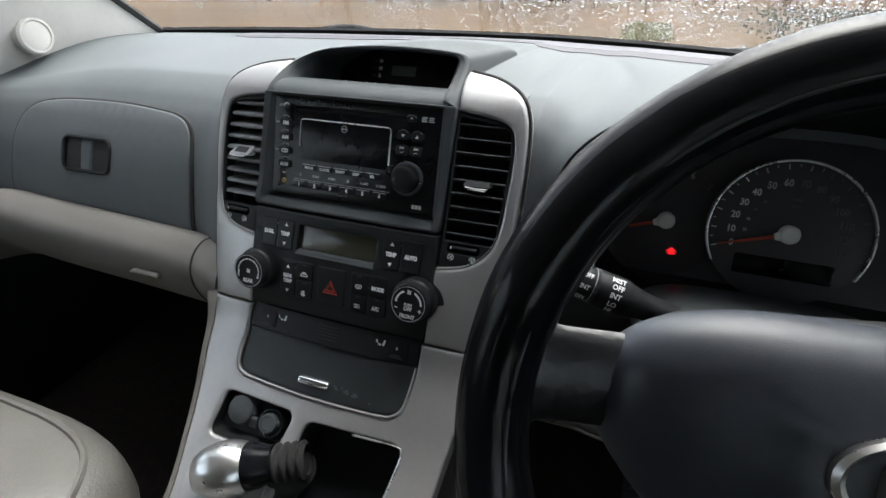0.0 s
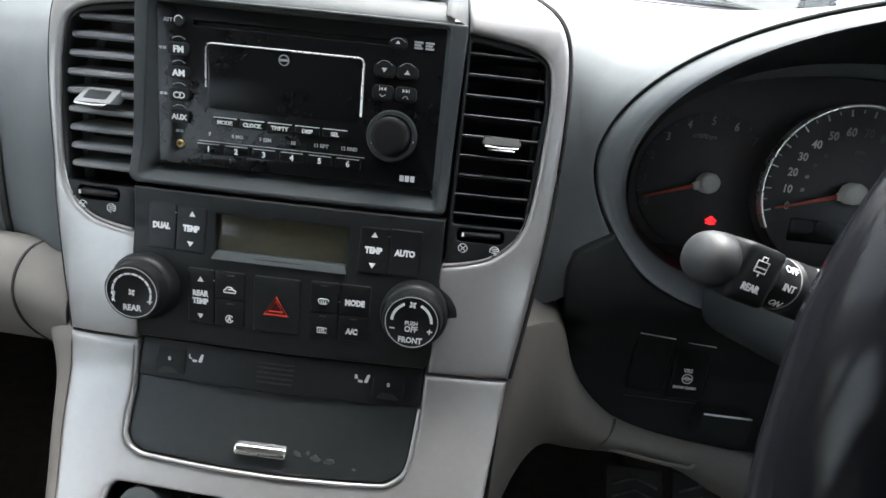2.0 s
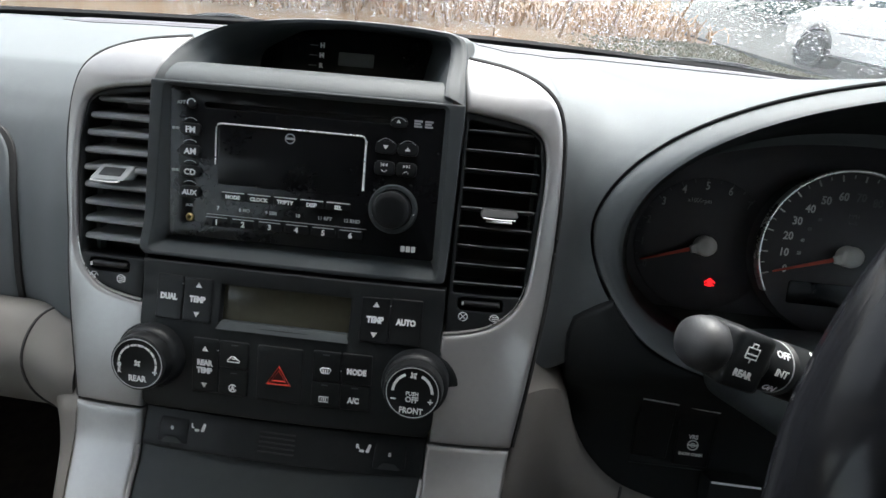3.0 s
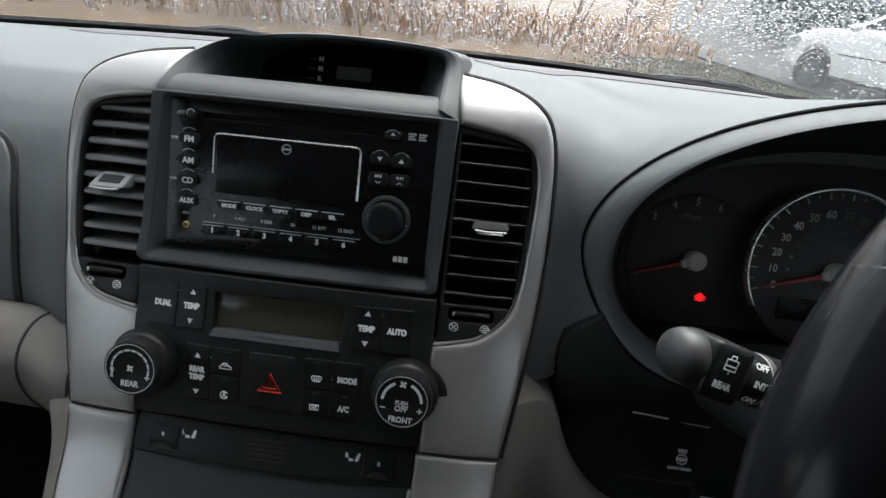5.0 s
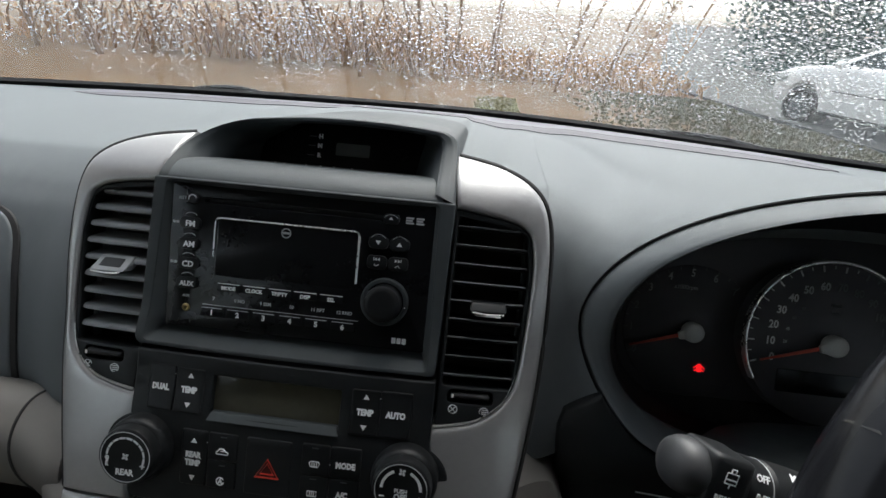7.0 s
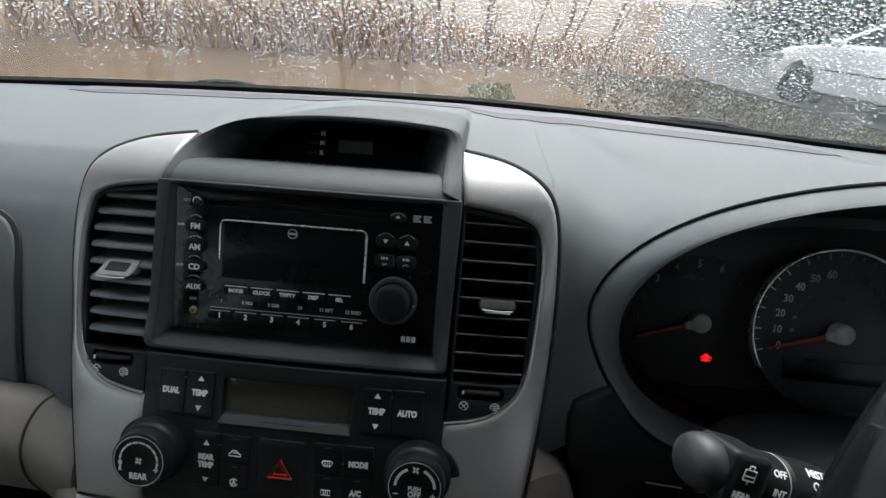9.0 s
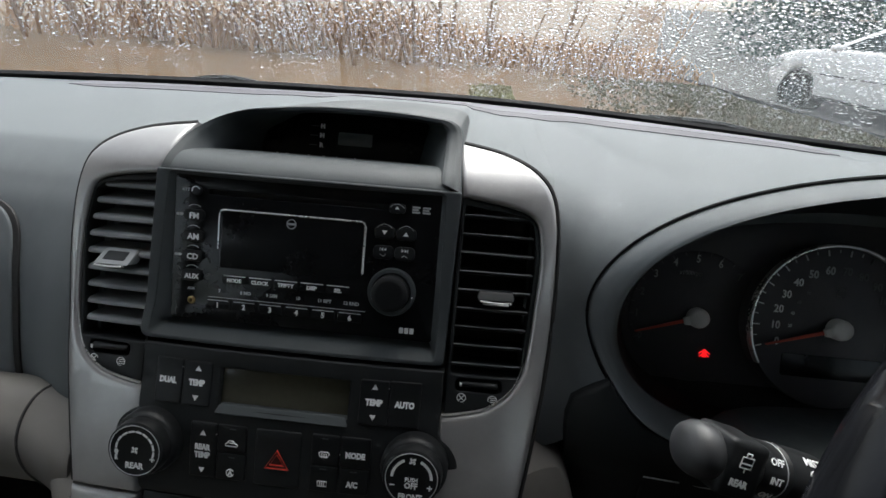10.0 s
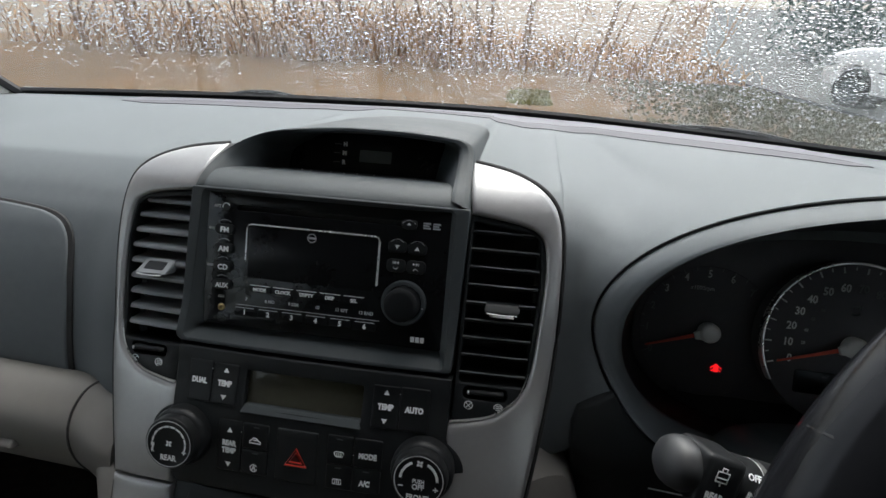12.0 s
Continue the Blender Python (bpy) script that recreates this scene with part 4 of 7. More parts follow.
# ---- air vents ----
def air_vent(side, label):
    vent = thing("air_vent", (side * 0.128, 0.0, -0.10), label=label, category="air vent", group="centre air vents")
    f = lambda u, v: stack_face(u, v) - 0.003
    mid = 0.1225 if side > 0 else -0.1295
    outer = [Vector((side * left_wider(side, p).x, p.y)) for p in spline([(0.1012, 0.0475), (0.132, 0.0435), (0.147, 0.0385), (0.153, 0.030), (0.1555, 0.010), (0.1545, -0.02), (0.1520, -0.056), (0.1455, -0.0745), (0.131, -0.0875), (0.115, -0.0928), (0.1012, -0.0955)], 50)]
    mouth = rpoly([(side * 0.1035, -0.0680), (side * (0.1490 if side > 0 else 0.1525), -0.0680), (side * (0.1530 if side > 0 else 0.1555), 0.008), (side * 0.1500, 0.0330), (side * 0.1440, 0.0375), (side * 0.1035, 0.0430)], 0.002, 3)
    part("vent_frame", plate(outer, (mouth, box2(mid - 0.0150, -0.0784, mid + 0.0150, -0.0702, 0.003)), f, 0.03, 0.001, step=0.01, edge=0.006), BLACK, vent)
    part("duct", plate([Vector((side * 0.099, -0.075)), Vector((side * 0.160, -0.075)), Vector((side * 0.160, 0.05)), Vector((side * 0.099, 0.05))], (), lambda u, v: f(u, v) - 0.034, 0.002, 0.0005), RUBBER, vent, "dark air duct behind the slats")
    for k in range(9):
        v = 0.0362 - 0.0122 * k if side > 0 else 0.0366 - 0.0117 * k
        far = curve1([(-0.07, 0.1482), (0.0, 0.1515), (0.02, 0.1508), (0.033, 0.1478), (0.04, 0.142)], v) + (0.0032 * smooth(0.03, -0.01, v) if side < 0 else 0.0)

        def slat(s, t, v=v, far=far):
            u = lerp(0.1030, far, s) * side
            prof = [(0.0006, 0.0), (0.0003, 0.0016), (-0.0012, 0.0028), (-0.020, 0.0062), (-0.0205, 0.0036), (-0.002, -0.0010)] if side < 0 else [(0.0006, 0.0), (0.0003, 0.0011), (-0.0012, 0.0015), (-0.020, 0.0010), (-0.0205, -0.0008), (-0.002, -0.0010)]
            a, b = prof[int(round(t * 6)) % 6]
            return Vector((u, -(f(u, v) - 0.0028 + a), v + b * 1.15 - 0.001))
        bm = grid(slat, 8, 6, close_v=True)
        bmesh.ops.recalc_face_normals(bm, faces=bm.faces)
        # passenger slats take a paler grey: the light they catch is in the colour
        blade = part("slat", bm, SLAT if side < 0 else BUTTON, vent)
        if side > 0:
            ends = [lerp(0.1030, far, i / 6) for i in range(7)]
            # thin pale bar painted as the highlight on the slat's front edge
            part("slat_glint", tube([(u, -(f(u, v) - 0.0022), v + 0.0004) for u in ends], 0.00065, 5), CATCHLIGHT, blade, "pale painted highlight along the slat's front edge")
    u0, w = (0.1285, 0.0125)
    c = side * u0
    top = -0.0068 if side < 0 else -0.0112
    tab = part("tab", plate(rpoly([(c - w, -0.0170), (c + w, -0.0165), (c + w * (1.02 if side < 0 else 0.86), top), (c - w * 0.88, top)], 0.0015, 4), (), lambda u, v: f(u, v) + 0.0085 - (1.15 if side < 0 else 0.75) * max(0, v + 0.0165), 0.010, 0.001, step=0.003), SLAT if side < 0 else BLACK, vent, "dark grey vent tab")
    if side > 0:
        part("tab_edge", tube([(c + w * 0.66 * (k / 4 - 1), -(f(c, -0.017) + 0.0070), -0.0192) for k in range(9)], 0.0007, 5), SATIN, tab, "bright lower edge of the tab")
    else:
        part("tab_pad", plate(box2(c - w * 0.62, -0.0140, c + w * 0.66, -0.0085, 0.0008, 3), (), lambda u, v: f(u, v) + 0.0088 - (1.15 if side < 0 else 0.75) * max(0, v + 0.0165), 0.002, 0.0004, step=0.003), BUTTON, tab)
    part("tab_edge", tube([(c + w * 0.80 * (k / 4 - 1), -(f(c, -0.017) + 0.0088), -0.0172 - 0.0006 * math.sin(math.pi * k / 8)) for k in range(9)], 0.0006, 5), SATIN, tab, "bright edge of the tab")
    part("thumbwheel", turned([(0.0, -0.0125), (0.0105, -0.0125), (0.0115, -0.0115), (0.0115, 0.0115), (0.0105, 0.0125), (0.0, 0.0125)], 40, Matrix.Translation((mid, -(f(mid, -0.074) - 0.0105), -0.0740)) @ Matrix.Diagonal((1, 1, 0.31, 1)) @ pose(0, 0, 0, 0, 90, 0)), BUTTON, vent, "ribbed thumbwheel")
    part("wheel_mark", mark(box2(mid - 0.0122, -0.0752, mid - 0.0107, -0.0725, 0.0003, 1), -(f(mid, -0.074) + 0.0014)), WHITE, vent)
    for k, u in enumerate(sorted((mid - 0.0105 * 1, mid + 0.0098 * 1))):
        y = -(f(u, -0.0825) + 0.0003)
        part("symbol", ring_mark(u, -0.0825, 0.0028, 0.0006, 0, 360, y, 20), WHITE, vent)
        if k == 0:
            part("symbol", join(*[tube([(u - 0.0019 * i, y, -0.0844), (u + 0.0019 * i, y, -0.0806)], 0.0003, 4) for i in (-1, 1)]), WHITE, vent)
        else:
            part("symbol", join(*[mark(box2(u - 0.0016, v - 0.0003, u + 0.0030, v + 0.0003, 0.0001, 1), y) for v in (-0.0812, -0.0825, -0.0838)]), WHITE, vent)
    return vent


air_vent(-1, "black slatted air vent with grey tab on the passenger side")
air_vent(1, "black slatted air vent with grey tab beside the driver")

# ---- sockets and gear lever ----
for u, v, cap, label in ((-0.0780, -0.2750, True, "black capped power socket in the console"), (-0.0420, -0.2785, False, "black cigarette lighter with ringed face")):
    sock = thing("power_socket" if cap else "cigarette_lighter", (u, -0.03, v), label=label, category="power socket")
    base = stack_face(u, v) - 0.020
    m = Matrix.Translation((u, -base, v)) @ pose(0, 0, 0, 90 - 24, 0, 0)
    if cap:
        part("cap", turned([(0.0148, -0.004), (0.0148, 0.012), (0.0140, 0.0150), (0.0115, 0.0166), (0.0, 0.0170)], 36, m), BEZEL, sock)
        part("pull_tab", plate(box2(u + 0.010, v - 0.010, u + 0.020, v + 0.001, 0.002), (), lambda a, b: base + 0.014, 0.004, 0.001), BEZEL, sock)
    else:
        part("collar", turned([(0.0150, -0.004), (0.0150, 0.008), (0.0140, 0.010), (0.0120, 0.010), (0.0112, 0.004)], 36, m), BUTTON, sock)
        part("button", turned([(0.0100, -0.004), (0.0100, 0.014), (0.0094, 0.0158), (0.0070, 0.0164), (0.0066, 0.0158), (0.0, 0.0158)], 36, m), BEZEL, sock)
        part("face_mark", tube([(u + 0.003 * math.cos(a), -base - 0.0155 - 0.003 * math.sin(a) * 0.4, v - 0.006 + 0.003 * math.sin(a)) for a in [k * 0.4 for k in range(14)]], 0.0004, 4), DIMWHITE, sock)

lever = thing("gear_lever", (-0.045, -0.10, -0.36), label="gear lever with a satin silver knob and black gaiter", category="gear lever")
knob_c = Vector((-0.054, -0.092, -0.303))
part("gaiter", tube([(-0.035, -0.060, -0.345), (-0.020, -0.062, -0.325), (0.002, -0.062, -0.302), (0.012, -0.062, -0.298)], lambda s: 0.029 - 0.015 * s, 20), RUBBER, lever, "black rubber gaiter")
axis = Vector((0.83, 0.30, 0.22)).normalized()
turn = axis.to_track_quat("Z", "Y").to_matrix().to_4x4()
part("knob", turned([(0.0, -0.034), (0.009, -0.0330), (0.017, -0.0290), (0.0230, -0.020), (0.0258, -0.008), (0.0262, 0.004), (0.0240, 0.015), (0.0200, 0.022), (0.0170, 0.0255)], 40, Matrix.Translation(knob_c) @ turn), KNOB, lever, "satin silver gear knob")
part("neck", turned([(0.0205, 0.014), (0.0220, 0.020), (0.0205, 0.030), (0.0175, 0.038), (0.0165, 0.044)], 32, Matrix.Translation(knob_c) @ turn), HIDE, lever, "black leather knob neck")
for k in range(4):
    part("gaiter_ring", turned([(0.0140, 0.044 + 0.008 * k), (0.0175, 0.047 + 0.008 * k), (0.0178, 0.049 + 0.008 * k), (0.0140, 0.052 + 0.008 * k)], 28, Matrix.Translation(knob_c) @ turn), RUBBER, lever)


# ---- dashboard ----
AXIS = 0.386  # the driver's middle line


def egg(a, top, bottom, phi, centre=-0.035, e=2.3):
    """A rounded outline about the driver's middle line."""
    c, s = math.cos(phi), math.sin(phi)
    k = 2.0 / e
    return Vector((AXIS + a * math.copysign(abs(c) ** k, c), centre + (top * 0.965 if s > 0 else bottom) * math.copysign(abs(s) ** k, s)))


def glass_foot(x):
    """The windscreen's lower edge, curved in plan."""
    return Vector((x, 0.580 - 0.085 * (x / 0.70) ** 2, 1.048 - 0.014 * smooth(0.05, 0.70, x)))


def oval(centre, a, h, e, phi):
    c, q = math.cos(phi), math.sin(phi)
    return Vector((centre[0] + a * math.copysign(abs(c) ** (2 / e), c), centre[1] + h * math.copysign(abs(q) ** (2 / e), q)))


def band_edge(phi, inner):
    """Outer or inner edge of the band round the instruments: it leans towards the driver at its crown, and its lower lip is narrower."""
    if inner:
        p, q = oval((0.387, -0.0218), 0.1768, 0.0915, 2.25, phi), oval((0.3878, -0.0368), 0.1657, 0.0670, 2.55, phi)
        yp, yq = -0.0324 - 0.48 * (p.y + 0.0218) - 0.226 * (p.x - 0.387), 0.0220 - 0.145 * (q.y + 0.0368)
    else:
        p, q = oval((0.3878, -0.0217), 0.1949, 0.1014, 2.1445, phi), oval((0.3878, -0.0336), 0.1790, 0.0845, 2.79, phi)
        yp, yq = -0.0158 - 0.354 * (p.y + 0.0217) - 0.194 * (p.x - 0.3878), -0.0030 - 0.151 * (q.y + 0.0336)
    k = smooth(0.10, -0.62, math.sin(phi))
    r = p.lerp(q, k)
    return Vector((r.x, lerp(yp, yq, k), r.y))


def seam_height(u):
    """Where the pad ends above the instrument hood."""
    d = abs(u - AXIS) / 0.197
    return -0.035 + 0.1197 * max(0.0, 1 - min(d, 1.0) ** 2.3) ** (1 / 2.3)


def dash_depth(u):
    a = abs(u)
    return 0.020 + 0.040 * smooth(0.165, 0.25, a) + 0.035 * smooth(0.45, 0.76, a)


def dash_face(u, v):
    """The front face left of the stack, as far as it stands out."""
    g = dash_depth(u)
    drop = 0.030 * smooth(0.35, 0.78, abs(u))
    return -curve1([(-0.170, g + 0.016), (-0.115, g), (-0.045, g - 0.002), (-0.012 - drop * 0.2, g + 0.003), (0.015 - drop * 0.4, g + 0.010), (0.046 - drop * 0.7, g + 0.026), (0.066 - drop, g + 0.045), (0.078 - drop, g + 0.066)], v)


def over_top(u, y, v):
    """The rest of a column, from (y, v) over the top to the foot of the glass; heights in the world's frame."""
    p = STACK @ Vector((u, y, v))
    f = glass_foot(u)
    low = 0.022 * smooth(0.40, 0.78, abs(u))
    out = []
    for k in (0.22, 0.45, 0.68, 0.88):
        q = Vector((u, lerp(p.y, f.y, k), lerp(p.z, f.z, k) + (0.004 - low * 0.3 + 0.030 * smooth(-0.46, -0.74, u)) * math.sin(math.pi * k) * (1 - 0.35 * k)))
        w = STACK.inverted() @ q
        out.append((w.y, w.z))
    for dy, dz in ((-0.004, -0.001), (0.03, -0.03)):
        w = STACK.inverted() @ Vector((u, f.y + dy, f.z + dz))
        out.append((w.y, w.z))
    return out


def pad(s, t, lo, hi, left):
    """The grey pad: from the front face over the roll to the windscreen, column by column."""
    u = lerp(lo, hi, s)
    if left:
        drop = 0.030 * smooth(0.35, 0.78, abs(u))
        vs = [-0.170, -0.14, -0.115, -0.08, -0.045, -0.015, 0.015 - drop * 0.4, 0.032 - drop * 0.5, 0.046 - drop * 0.7, 0.066 - drop, 0.078 - drop]
        pts = [(-dash_face(u, v), v) for v in vs]
    else:
        lam = smooth(0.178, 0.235, u) * (1 - smooth(0.54, 0.60, u))
        v0 = seam_height(u)
        g = 0.026 + 0.034 * smooth(0.155, 0.215, u)
        plain = [(g + 0.016, -0.170), (g, -0.115), (g, -0.045), (g + 0.004, 0.012), (g + 0.012, 0.044), (g + 0.034, 0.066), (g + 0.060, 0.078)]
        seam = [(0.030, v0 - 0.012), (0.020, v0 - 0.006), (0.018, v0 - 0.001), (0.022, v0 + 0.003), (0.036, lerp(v0 + 0.010, 0.090, 0.35)), (0.057, lerp(v0 + 0.020, 0.090, 0.6)), (0.085, lerp(v0 + 0.024, 0.095, 0.85))]
        sunk = smooth(0.1715, 0.186, u) * (1 - smooth(0.594, 0.602, u))
        pts = []
        for q, (a, b) in enumerate(zip(plain, seam)):
            v = lerp(a[1], b[1], lam)
            pts.append((lerp(a[0], b[0], lam), v))
    rest = over_top(u, *pts[-1])
    if not left:
        pts = [(y + 0.024 * sunk, v - (0.020 - 0.004 * (q == 6)) * sunk) for q, (y, v) in enumerate(pts)]
        deep = sunk * smooth(0.185, 0.215, u) * smooth(0.585, 0.55, u)
        rest = [(y, v - (0.018, 0.010, 0.0, 0.0, 0.0, 0.0)[q] * deep) for q, (y, v) in enumerate(rest)]
    pts += rest
    line = spline(pts, 60)
    k = t * 59
    i = min(int(k), 58)
    p = line[i].lerp(line[i + 1], k - i)
    return Vector((u, p.x, p.y))


dash = thing("dashboard", (0, 0.2, -0.1), label="grained dark grey dashboard top rolling down to the front face", category="dashboard", kind="structure")
part("left_pad", thicken(grid(lambda s, t: pad(s, t, -0.80, -0.150, True), 60, 60), 0.006), DASH, dash)
part("right_pad", thicken(grid(lambda s, t: pad(s, t, 0.150, 0.80, False), 110, 60), 0.006), DASH, dash)


def middle_top(s, t):
    """The pad behind the stack, from the silver edge to the windscreen."""
    u = lerp(-0.150, 0.150, s)
    a = abs(u)
    v0 = lerp(0.110, curve1([(0.0, 0.088), (0.100, 0.0825), (0.128, 0.0765), (0.148, 0.0640)], a), smooth(0.086, 0.099, a))
    y0 = lerp(0.115, curve1([(0.0, 0.060), (0.100, 0.054), (0.128, 0.047), (0.148, 0.047)], a), smooth(0.086, 0.099, a))
    pts = [(y0, v0 - 0.004), (y0 + 0.003, v0 + 0.0005), (lerp(y0 + 0.025, 0.086, smooth(0.10, 0.148, a)), lerp(v0 + 0.0080, 0.078, smooth(0.10, 0.148, a)))]
    pts += over_top(u, *pts[-1])
    line = spline(pts, 40)
    k = t * 39
    i = min(int(k), 38)
    p = line[i].lerp(line[i + 1], k - i)
    return Vector((u, p.x, p.y))


part("middle_pad", thicken(grid(middle_top, 90, 40), 0.005), DASH, dash)


# the grey-beige panel runs on down beside the silver trim as a narrow strip
def edge_strip(s, t):
    v = lerp(-0.132, -0.44, s)
    inner_u = curve1([(-0.44, -0.104), (-0.40, -0.106), (-0.35, -0.1125), (-0.30, -0.1265), (-0.25, -0.1378), (-0.21, -0.1442), (-0.17, -0.1472), (-0.13, -0.1560)], v) + 0.001
    outer_u = curve1([(-0.44, -0.1115), (-0.35, -0.1200), (-0.30, -0.1340), (-0.25, -0.1475), (-0.21, -0.1555), (-0.19, -0.1630), (-0.175, -0.1720), (-0.16, -0.1850), (-0.135, -0.2010)], v)
    u = lerp(inner_u, outer_u, t)
    return Vector((u, -(stack_face(inner_u, v) - 0.0035) + 0.012 * t**3 + 0.012 * smooth(-0.20, -0.135, v) * t + 0.024 * smooth(-0.178, -0.140, v), v))


part("edge_strip", thicken(grid(edge_strip, 40, 8), 0.004), BEIGE, console, "grey-beige strip beside the silver trim")

# glovebox
glove = thing("glovebox", (-0.42, 0.05, -0.12), label="closed grey upper glovebox with a dark recessed latch", category="glovebox")


door = [tuple(p) for p in spline([(-0.615, -0.135), (-0.612, -0.10), (-0.600, -0.045), (-0.583, -0.010), (-0.550, 0.010), (-0.500, 0.0185), (-0.440, 0.0220), (-0.380, 0.0225), (-0.320, 0.0190), (-0.285, 0.0140), (-0.266, 0.0030), (-0.2575, -0.018), (-0.2535, -0.06), (-0.253, -0.10), (-0.254, -0.135)], 80)]
latch_hole = rpoly([(-0.473, -0.0720), (-0.388, -0.0712), (-0.385, -0.0275), (-0.470, -0.0280)], 0.010, 6)
part("door", plate(door, (latch_hole,), dash_face, 0.012, 0.0022, step=0.018, lift=0.0036, edge=0.008), DASH, glove)
part("door_gap", plate([(Vector(p) - Vector((-0.43, -0.06))) * 1.026 + Vector((-0.43, -0.06)) for p in [Vector(q) for q in door]], (), dash_face, 0.002, 0.0005, step=0.018, lift=0.0021, edge=0.008), RUBBER, glove, "dark gap round the door")
latch = part("latch_well", plate(rpoly([(-0.476, -0.075), (-0.385, -0.074), (-0.382, -0.0245), (-0.473, -0.025)], 0.004), (), lambda u, v: dash_face(u, v) - 0.008, 0.004, 0.0005, step=0.02), BLACK, glove, "black latch recess")
part("latch_rim", tube([(p.x, -(dash_face(p.x, p.y) + 0.0046), p.y) for p in latch_hole], 0.0026, 6, closed=True), BLACK, glove)
for u in (-0.4490, -0.4070):
    part("finger_pull", plate(rpoly([(u - 0.006, -0.067), (u + 0.007, -0.067), (u + 0.009, -0.033), (u - 0.004, -0.033)], 0.004), (), lambda a, b: dash_face(a, b) + 0.001 - 18 * (b + 0.052) ** 2, 0.012, 0.002, step=0.005), GLOSS, latch)
part("latch_bridge", plate(rpoly([(-0.4400, -0.0715), (-0.4200, -0.0715), (-0.4180, -0.028), (-0.4380, -0.028)], 0.002), (), lambda a, b: dash_face(a, b) + 0.0042, 0.012, 0.002, step=0.006), DASH, latch)

# lower dashboard in grey-beige
low = thing("lower_dashboard", (-0.4, 0.05, -0.25), label="grey-beige lower dashboard panel with rounded upper ridge", category="dashboard panel", kind="structure")


def low_left(s, t):
    u = lerp(-0.80, -0.153, s)
    a = abs(u)
    g = 0.040 - 0.022 * smooth(0.215, 0.155, a) + 0.025 * smooth(0.45, 0.76, a)
    ridge = -0.126 + 0.010 * math.sin((a - 0.15) * 4.0) - 0.045 * smooth(0.58, 0.80, a)
    pts = [(g + 0.030, ridge - 0.006), (g + 0.006, ridge - 0.001), (g - 0.010, ridge - 0.006), (g - 0.022, ridge - 0.022), (g - 0.025, ridge - 0.042), (g - 0.016, ridge - 0.064), (g + 0.008, ridge - 0.086), (g + 0.050, ridge - 0.108)]
    line = spline(pts, 30)
    k = t * 29
    i = min(int(k), 28)
    p = line[i].lerp(line[i + 1], k - i)
    return Vector((u, p.x, p.y))


part("left_panel", thicken(grid(low_left, 70, 36), 0.006, True), BEIGE, low)
part("panel_seam", tube([low_left((0.80 - 0.203 - 0.009 * math.sin(k / 24 * 3.1) + 0.016 * (k / 24) ** 3) / 0.647, 0.02 + 0.96 * k / 24) - Vector((0, 0.0004, 0)) for k in range(25)], 0.0012, 5), RUBBER, low, "dark seam in the panel")
part("glovebox_pull", plate(rpoly([(-0.310, -0.183), (-0.258, -0.181), (-0.262, -0.174), (-0.300, -0.174)], 0.003), (), lambda u, v: -0.0125 - 120 * (v + 0.1785) ** 2, 0.02, 0.003, step=0.004), BEIGE, low, "worn grey-beige pull of the lower glovebox")


def low_right(s, t):
    """The knee panel right of the stack: high beside the console, swept down under the instrument panel."""
    u = lerp(0.150, 0.80, s)
    top = curve1([(0.150, -0.120), (0.175, -0.122), (0.190, -0.130), (0.200, -0.160), (0.215, -0.185), (0.240, -0.205), (0.30, -0.217), (0.40, -0.221), (0.80, -0.20)], u)
    bot = curve1([(0.150, -0.345), (0.160, -0.292), (0.170, -0.263), (0.185, -0.245), (0.21, -0.2375), (0.25, -0.236), (0.29, -0.246), (0.33, -0.268), (0.38, -0.29), (0.80, -0.29)], u)
    y = 0.022 - 0.02 * smooth(0.19, 0.15, u) + 0.01 * smooth(0.2, 0.3, u)
    bulge = 0.010 * math.sin(math.pi * min(1, t * 1.05))
    edge = 0.05 * smooth(0.86, 1.0, t) + 0.02 * smooth(0.10, 0.0, t)
    return Vector((u, y - bulge + edge, lerp(top, bot, smooth(0, 1, t) * 0.15 + t * 0.85)))


knee = thing("knee_panel", (0.3, 0.02, -0.28), label="grey-beige knee panel swept under the steering column", category="dashboard panel", kind="structure")
part("panel", thicken(grid(low_right, 120, 24), 0.006, True), BEIGE, knee)
part("panel_seam", tube([(0.238 - 0.024 * (k / 12) ** 1.4, 0.0225 + 0.02 * (k / 12) ** 6 - 0.008 * math.sin(math.pi * k / 12), -0.2035 - 0.034 * k / 12) for k in range(13)], 0.0011, 5), RUBBER, knee, "dark seam")
part("handle_lip", tube([(0.237, 0.0185, -0.2262), (0.255, 0.0180, -0.2290), (0.280, 0.0182, -0.2325), (0.297, 0.0190, -0.2342), (0.3015, 0.0195, -0.2310)], 0.0016, 8), BEIGE, knee)


# ---- instrument hood and cluster ----
hoodi = thing("instrument_hood", (AXIS, 0.03, -0.12), label="dark grey hood and bezel round the instruments", category="instrument hood", kind="structure")


def band(s, t):
    """The grey band from its outer seam over a rounded front to the edge of the dark cone."""
    phi = s * 2 * math.pi
    o, i = band_edge(phi, False), band_edge(phi, True)
    rows = [(-0.04, 0.014), (-0.02, 0.004), (0.0, 0.0012), (0.04, -0.0006), (0.2, -0.0022), (0.5, -0.0030), (0.8, -0.0022), (0.95, -0.0006), (1.0, 0.0012), (1.01, 0.004)]
    k = t * 9
    j = min(int(k), 8)
    m, y = lerp(rows[j][0], rows[j + 1][0], k - j), lerp(rows[j][1], rows[j + 1][1], k - j)
    return o.lerp(i, m) + Vector((0, y, 0))


